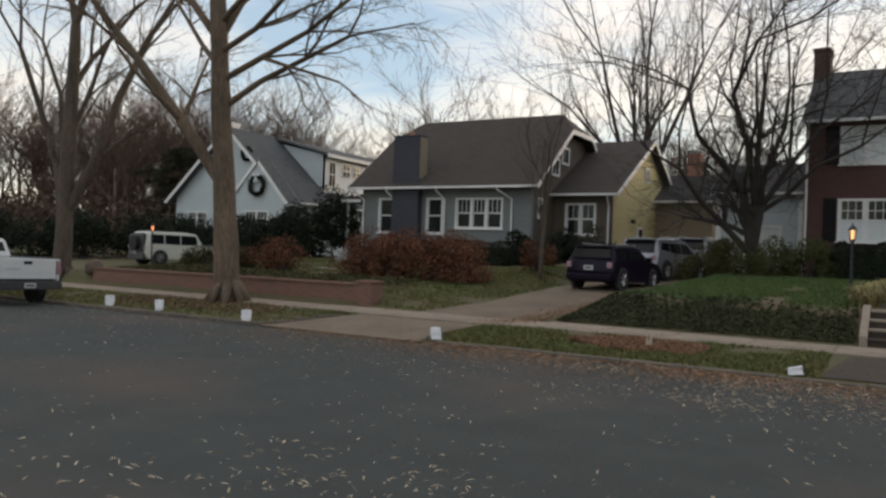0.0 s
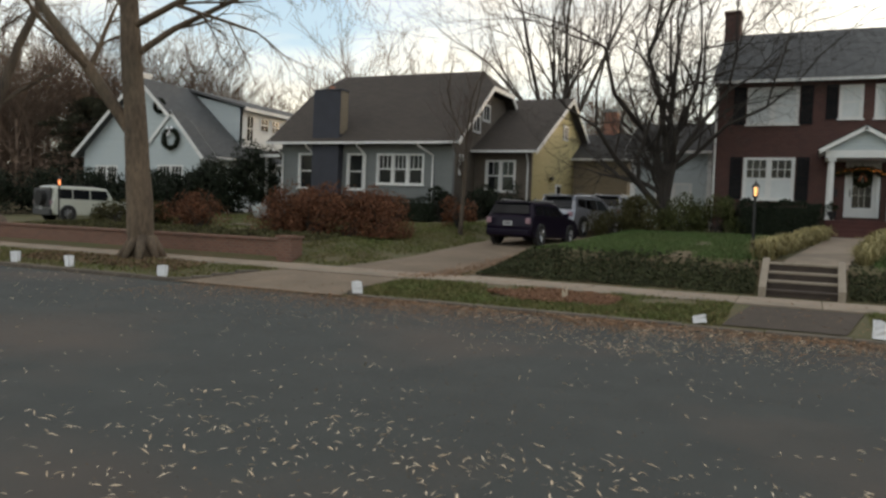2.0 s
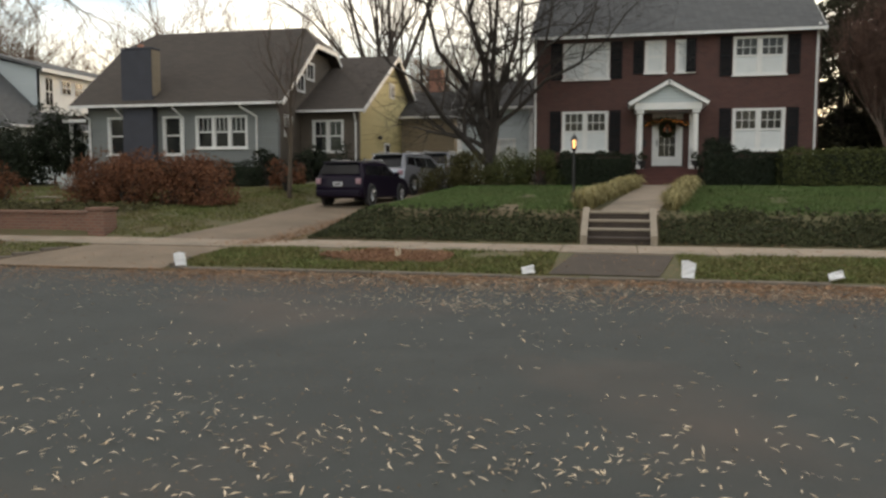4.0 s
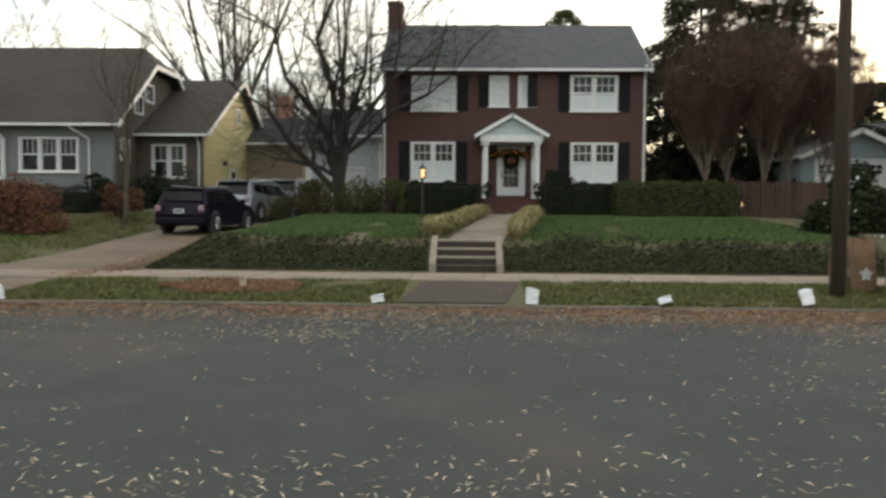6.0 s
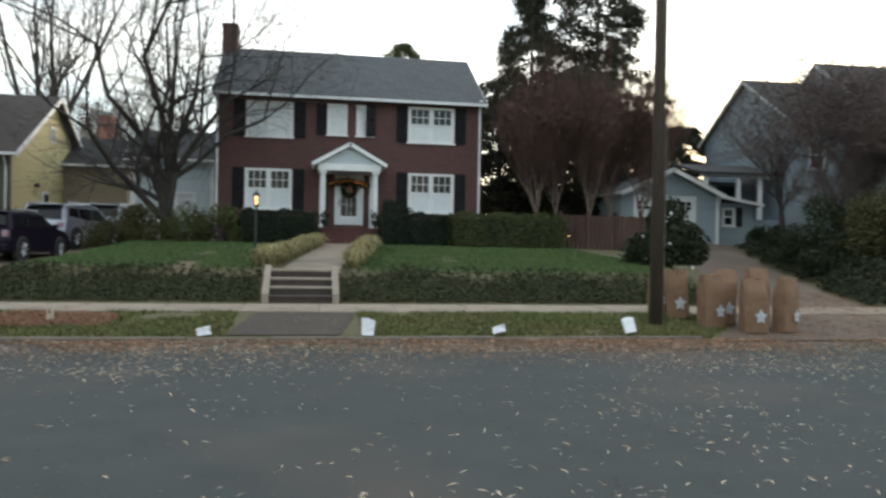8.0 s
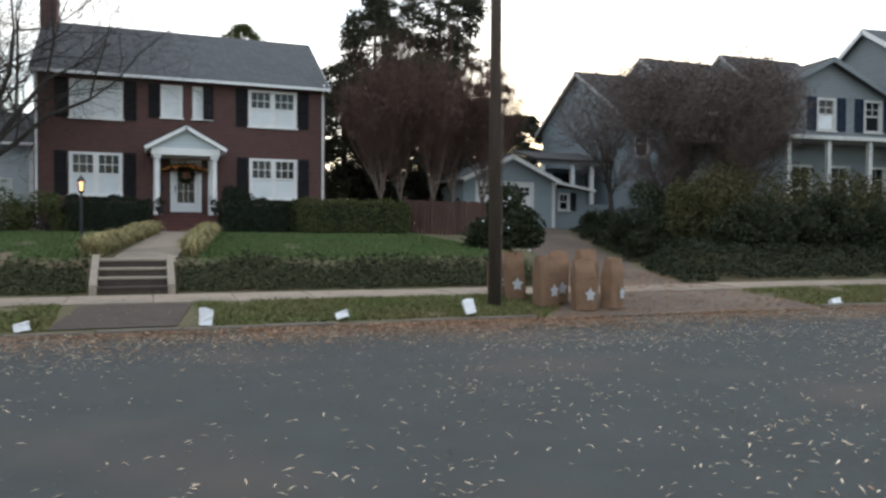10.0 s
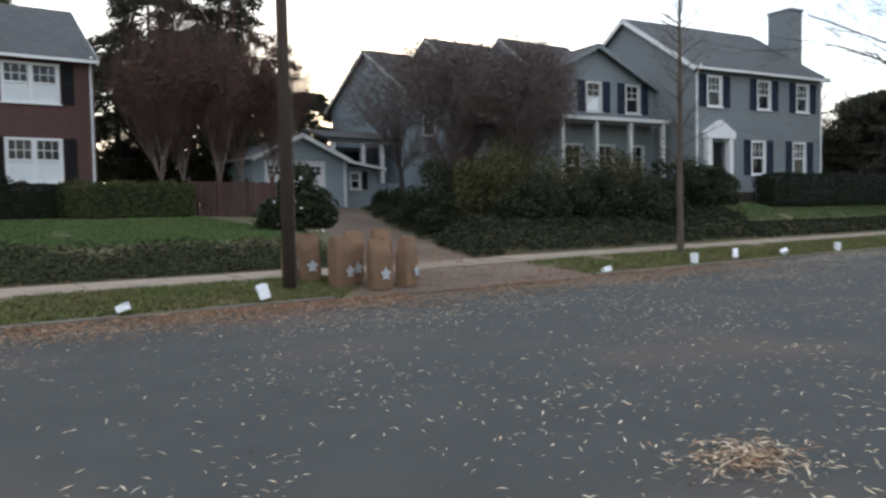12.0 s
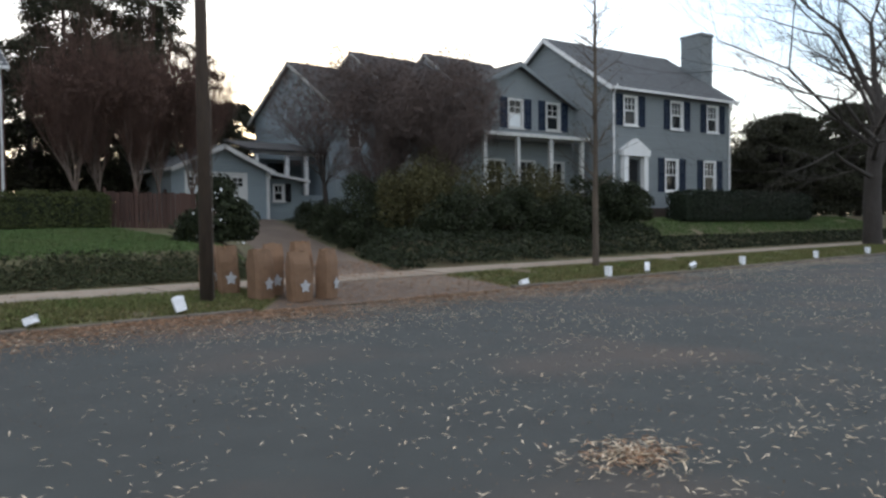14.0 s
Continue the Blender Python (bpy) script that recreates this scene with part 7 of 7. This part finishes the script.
# ---- grass ----
def turf(name, x0, x1, y0, y1, n, blade, mat, label, seed, keep=None):
    rng = np.random.default_rng(seed)
    px, py = rng.uniform(x0, x1, n), rng.uniform(y0, y1, n)
    k = np.array([(keep is None or keep(a, b)) and noise.noise((a * 0.9, b * 0.9, seed)) > -0.42 + 0.3 * rng.random() - 0.15 for a, b in zip(px, py)])
    px, py = px[k], py[k]
    pz = np.array([ground_z(a, b) for a, b in zip(px, py)])
    m = len(px)
    a = rng.uniform(0, 6.283, m)
    h = blade * rng.uniform(0.5, 1.3, m)
    w = 0.012 + 0.006 * rng.random(m)
    tip = np.stack([px + rng.normal(0, 0.6, m) * h, py + rng.normal(0, 0.6, m) * h, pz + h], 1)
    v = np.stack([np.stack([px - np.cos(a) * w, py - np.sin(a) * w, pz], 1), np.stack([px + np.cos(a) * w, py + np.sin(a) * w, pz], 1), tip], 1).reshape(-1, 3)
    return tagged(mesh_from(name, v.tolist(), np.arange(3 * m).reshape(-1, 3).tolist(), mat), label, "grass", kind="stuff")


def verge_ok(x, y):
    return off_drive(x, y) and not (-1.25 < x < 0.95) and not (-5.7 < x < -3.3 and 13.9 < y < 15.0)


turf("verge_grass", -12.6, 9.0, KERB + 0.1, WALK0 - 0.02, 52000, 0.065, M_GRASS_DRY, "patchy worn grass on the verge", 500, verge_ok)
turf("verge_grass", 13.6, 44.0, KERB + 0.1, WALK0 - 0.02, 52000, 0.065, M_GRASS_DRY, "patchy olive grass on the verge", 501, verge_ok)
turf("verge_grass", -30.0, -12.0, KERB + 0.1, WALK0 - 0.02, 14000, 0.06, M_GRASS_DRY, "thin dry grass on the verge under trees", 502, verge_ok)
PATH_X = lambda y: -0.6 + (y - 18.2) * 0.1125
turf("lawn_grass", -7.0, 9.6, 18.3, 28.2, 110000, 0.06, M_GRASS, "green winter lawn before the brick house", 503, lambda x, y: off_drive(x, y) and not (PATH_X(y) - 0.4 < x < PATH_X(y) + 1.8))
turf("lawn_grass", -13.0, -7.5, 17.0, 28.5, 36000, 0.06, M_GRASS_DRY, "worn brownish-green lawn before the bungalow", 504, off_drive)
turf("lawn_grass", -27.0, -13.0, 18.5, 29.0, 36000, 0.06, M_GRASS_DRY, "worn brownish-green lawn before the bungalow", 505)
turf("lawn_grass", 27.0, 52.0, 17.6, 20.6, 36000, 0.07, M_GRASS, "green lawn before the colonial house", 506)


def border(name, x0, y0, x1, y1, seed):
    """A strip of arching straw-coloured grass tufts beside the path, one mesh a tuft."""
    rng = np.random.default_rng(seed)
    n = 22
    for k in range(n):
        f = (k + 0.5) / n
        x, y = x0 + (x1 - x0) * f + rng.normal(0, 0.03), y0 + (y1 - y0) * f
        b = 170
        a = rng.uniform(0, 6.283, b)
        h, o = rng.uniform(0.2, 0.42, b), rng.uniform(0.12, 0.36, b)
        base = np.stack([rng.normal(0, 0.07, b), rng.normal(0, 0.07, b), 0 * a], 1)
        mid = base + np.stack([np.cos(a) * o * 0.5, np.sin(a) * o * 0.5, h], 1)
        tip = base + np.stack([np.cos(a) * o * 1.2, np.sin(a) * o * 1.2, h * rng.uniform(0.4, 0.85, b)], 1)
        s = np.stack([-np.sin(a), np.cos(a), 0 * a], 1) * 0.012
        v = np.stack([base - s, base + s, mid + s, mid - s, tip], 1).reshape(-1, 3)
        fc = []
        for i in range(b):
            fc += [(5 * i, 5 * i + 1, 5 * i + 2, 5 * i + 3), (5 * i + 3, 5 * i + 2, 5 * i + 4)]
        o_ = mesh_from("grass_tuft", v.tolist(), fc, M_STRAW)
        o_.matrix_basis = pose(x, y, ground_z(x, y) + 0.0, 0, 0, rng.uniform(0, 360)) @ Matrix.Scale(rng.uniform(0.9, 1.25), 4)
        tagged(o_, "arching straw-yellow grass tuft beside the garden path", "grass tuft", "tufts beside the path")


border("border", -0.95, 18.6, 0.35, 27.4, 600)
border("border", 1.05, 18.6, 2.2, 27.4, 601)


# ---- stump, chips ----
M_CHIP_PALE = material("pale_splintered_wood", (0.55, 0.47, 0.36), (0.42, 0.34, 0.25), 0.9, 8, 60, 0.3)
st_ = thing("tree_stump", (-4.25, 14.35, ground_z(-4.25, 14.35) - 0.02), "small pale splintered stump in a patch of wood chips", "stump")
bm = bmesh.new()
for k in range(9):
    a = k * 0.7
    tube(bm, (0.03 * math.cos(a), 0.03 * math.sin(a), 0), (0.05 * math.cos(a), 0.05 * math.sin(a), 0.1 + 0.16 * ((k * 7) % 4) / 3), 0.03, 0.008, 5)
part("splintered_wood", bm, M_CHIP_PALE, st_)
cover("wood_chips", -5.8, -3.2, 13.75, 15.1, 9000, 0.09, 0.026, M_MULCH, "patch of reddish wood chips round the stump", "wood chips", 610, lambda x, y: ((x + 4.5) / 1.3) ** 2 + ((y - 14.4) / 0.65) ** 2 < 1 + 0.25 * math.sin(x * 5))


# ---- fallen leaves ----
def litter(name, px, py, size, mat, label, seed, lift=0.012, on_road=True, aspect=0.15):
    rng = np.random.default_rng(seed)
    pz = np.array([0.022 if (b < KERB - 0.08) else max(0.03, ground_z(a, b)) + 0.02 for a, b in zip(px, py)]) + rng.uniform(0, lift, len(px))
    o = rows_of_leaves(name, np.stack([px, py, pz], 1), np.tile([0, 0, 1.0], (len(px), 1)), size, mat, None, aspect=aspect, jitter=0.22, seed=seed)
    return tagged(o, label, "fallen leaves", kind="stuff")


rng = np.random.default_rng(700)
n = 165000
px, py = rng.uniform(-24, 34, n), rng.uniform(-6.0, KERB - 0.1, n)
dens = np.array([0.26 + 0.5 * noise.noise((a * 0.35, b * 0.35, 2)) + 0.25 * noise.noise((a * 1.3, b * 1.3, 5)) for a, b in zip(px, py)])
dens = dens * np.clip((px + 9) / 7, 0.10, 1) + np.where(py > KERB - 1.6, 0.55 * np.clip((px + 9) / 6, 0.1, 1), 0)
dens *= np.where((py > 5.2) & (py < 9.6), np.where(px < 3, 0.25, 0.6), 1.0)
k = rng.random(n) < np.clip(dens, 0.02, 1)
litter("road_leaves", px[k], py[k], 0.035, M_DRYLEAF, "narrow tan leaves scattered over the street", 701)
n = 18000
px, py = rng.uniform(-9, 17, n), KERB - 0.08 - np.abs(rng.normal(0, 0.75, n))
k = rng.random(n) < np.clip(0.35 + 0.6 * np.array([noise.noise((a * 0.5, 3, 1)) for a in px]) + 0.5 * ((px > 1.5) & (px < 8)), 0.06, 1)
litter("kerb_leaves", px[k], py[k], 0.05, M_DRYLEAF_BROWN, "brown leaf litter gathered along the kerb", 702, 0.03)
n = 330
a, r_ = rng.uniform(0, 6.283, n), 0.42 * np.abs(rng.normal(0, 0.62, n))
litter("leaf_pile", 4.5 + np.cos(a) * r_ * 1.1, 3.12 + np.sin(a) * r_ * 0.9, 0.04, M_DRYLEAF, "small drift of tan leaves on the street", 703, 0.03)
n = 9000
px, py = rng.uniform(7.4, 16, n), rng.uniform(KERB, 20, n)
k = np.array([edges_at(RIGHT_DRIVE, b)[0] - 0.4 < a < edges_at(RIGHT_DRIVE, b)[1] + 0.2 for a, b in zip(px, py)])
litter("drive_leaves", px[k], py[k], 0.045, M_DRYLEAF_BROWN, "brown leaf litter over the mouth of the drive", 704, 0.02)
n = 3600
px, py = rng.uniform(-24, 30, n), rng.uniform(KERB + 0.1, 17, n)
litter("verge_leaves", px, py, 0.04, M_DRYLEAF_BROWN, "brown leaves scattered on verge and pavement", 705, 0.04)


n = 5200
py = rng.uniform(15.4, 24.0, n)
px = np.array([edges_at(LEFT_DRIVE, b)[1] for b in py]) + rng.normal(-0.15, 0.32, n)
litter("drive_edge_leaves", px, py, 0.04, M_DRYLEAF_BROWN, "brown leaf litter along the edge of the drive", 708, 0.03)


# ---- board fence beside the lawn ----
fence = thing("fence", (0, 0, 0), "red-brown vertical board fence behind the lawn", "fence")
board = None
for (fx0, fy0, fx1, fy1) in ((9.55, 28.9, 11.4, 28.0), (11.4, 28.0, 13.0, 27.0)):
    n = 13
    ang = math.degrees(math.atan2(fy1 - fy0, fx1 - fx0))
    for k in range(n):
        f_ = (k + 0.5) / n
        bx_, by_ = fx0 + (fx1 - fx0) * f_, fy0 + (fy1 - fy0) * f_
        if board is None:
            o = part("board", B(-0.07, -0.012, 0, 0.07, 0.012, 1.3, bevel=0.004), M_FENCE, fence)
            board = o.data
        else:
            o = same_mesh("board", board, fence, (0, 0, 0))
        o.matrix_basis = pose(bx_, by_, ground_z(bx_, by_) - 0.02 + 0.02 * math.sin(k * 2.3), 0, random.uniform(-0.6, 0.6), ang)
    for q in (0.0, 0.5, 1.0):
        gx, gy = fx0 + (fx1 - fx0) * q, fy0 + (fy1 - fy0) * q + 0.06
        part("post", B(gx - 0.05, gy, ground_z(gx, gy) - 0.1, gx + 0.05, gy + 0.1, ground_z(gx, gy) + 1.42, bevel=0.01), M_FENCE, fence)


# ---- small things on the bungalow lawn ----
for k, (x, y, w_) in enumerate(((-19.6, 23.6, 0.9), (-17.6, 19.2, 0.7), (-13.6, 19.0, 0.8))):
    o = link_mesh("stepping_stone", B(-w_ / 2, -0.2, -0.03, w_ / 2, 0.2, 0.06, bevel=0.03), M_STEP_EDGE)
    o.matrix_basis = pose(x, y, ground_z(x, y), 0, 0, 12 * k)
    tagged(o, "pale flat stepping stone on the worn lawn", "stepping stone", "stepping stones")
for k, (x, y, s_) in enumerate(((-21.6, 27.2, 0.42), (-21.0, 27.5, 0.3), (-24.8, 17.2, 0.34), (-25.3, 17.6, 0.24))):
    bm = bmesh.new()
    bmesh.ops.create_icosphere(bm, subdivisions=3, radius=s_)
    for v in bm.verts:
        v.co *= 1 + 0.35 * noise.noise(v.co * 3.1 + Vector((k * 5, 0, 0)))
        v.co.z = v.co.z * 0.9 + s_ * 0.75
    o = link_mesh("boulder", bm, M_STUCCO if k < 2 else M_DIRT_DRIVE, smooth=True)
    o.matrix_basis = pose(x, y, ground_z(x, y) - 0.06, 0, 0, 40 * k)
    tagged(o, "pale rounded boulder beside the bungalow shrubs" if k < 2 else "weathered stone at the end of the garden wall", "boulder", "boulders")

n = 60000
px, py = rng.uniform(-12, 20, n), KERB - 0.1 - np.abs(rng.normal(0, 1.25, n))
k = rng.random(n) < np.clip(0.55 + 0.5 * np.array([noise.noise((a * 0.6, b * 0.9, 11)) for a, b in zip(px, py)]), 0.1, 1)
litter("leaf_crumbs", px[k], py[k], 0.018, M_DRYLEAF_BROWN, "fine brown leaf crumbs along the edge of the street", 706, 0.01, aspect=0.35)
n = 52000
px, py = rng.uniform(-14, 22, n), rng.uniform(0.8, 12.6, n)
k = rng.random(n) < np.clip(0.3 + 0.9 * np.array([noise.noise((a * 0.28, b * 0.4, 21)) for a, b in zip(px, py)]), 0.03, 1)
litter("leaf_crumbs", px[k], py[k], 0.011, M_LITTER_DULL, "fine brown leaf crumbs trodden into the street", 709, 0.006, aspect=0.45)
n = 320
a, r_ = rng.uniform(0, 6.283, n), 0.4 * np.abs(rng.normal(0, 0.55, n))
litter("leaf_pile", 4.5 + np.cos(a) * r_ * 1.1, 3.12 + np.sin(a) * r_ * 0.9, 0.042, M_DRYLEAF_BROWN, "brown leaves at the heart of a small drift on the street", 707, 0.03)
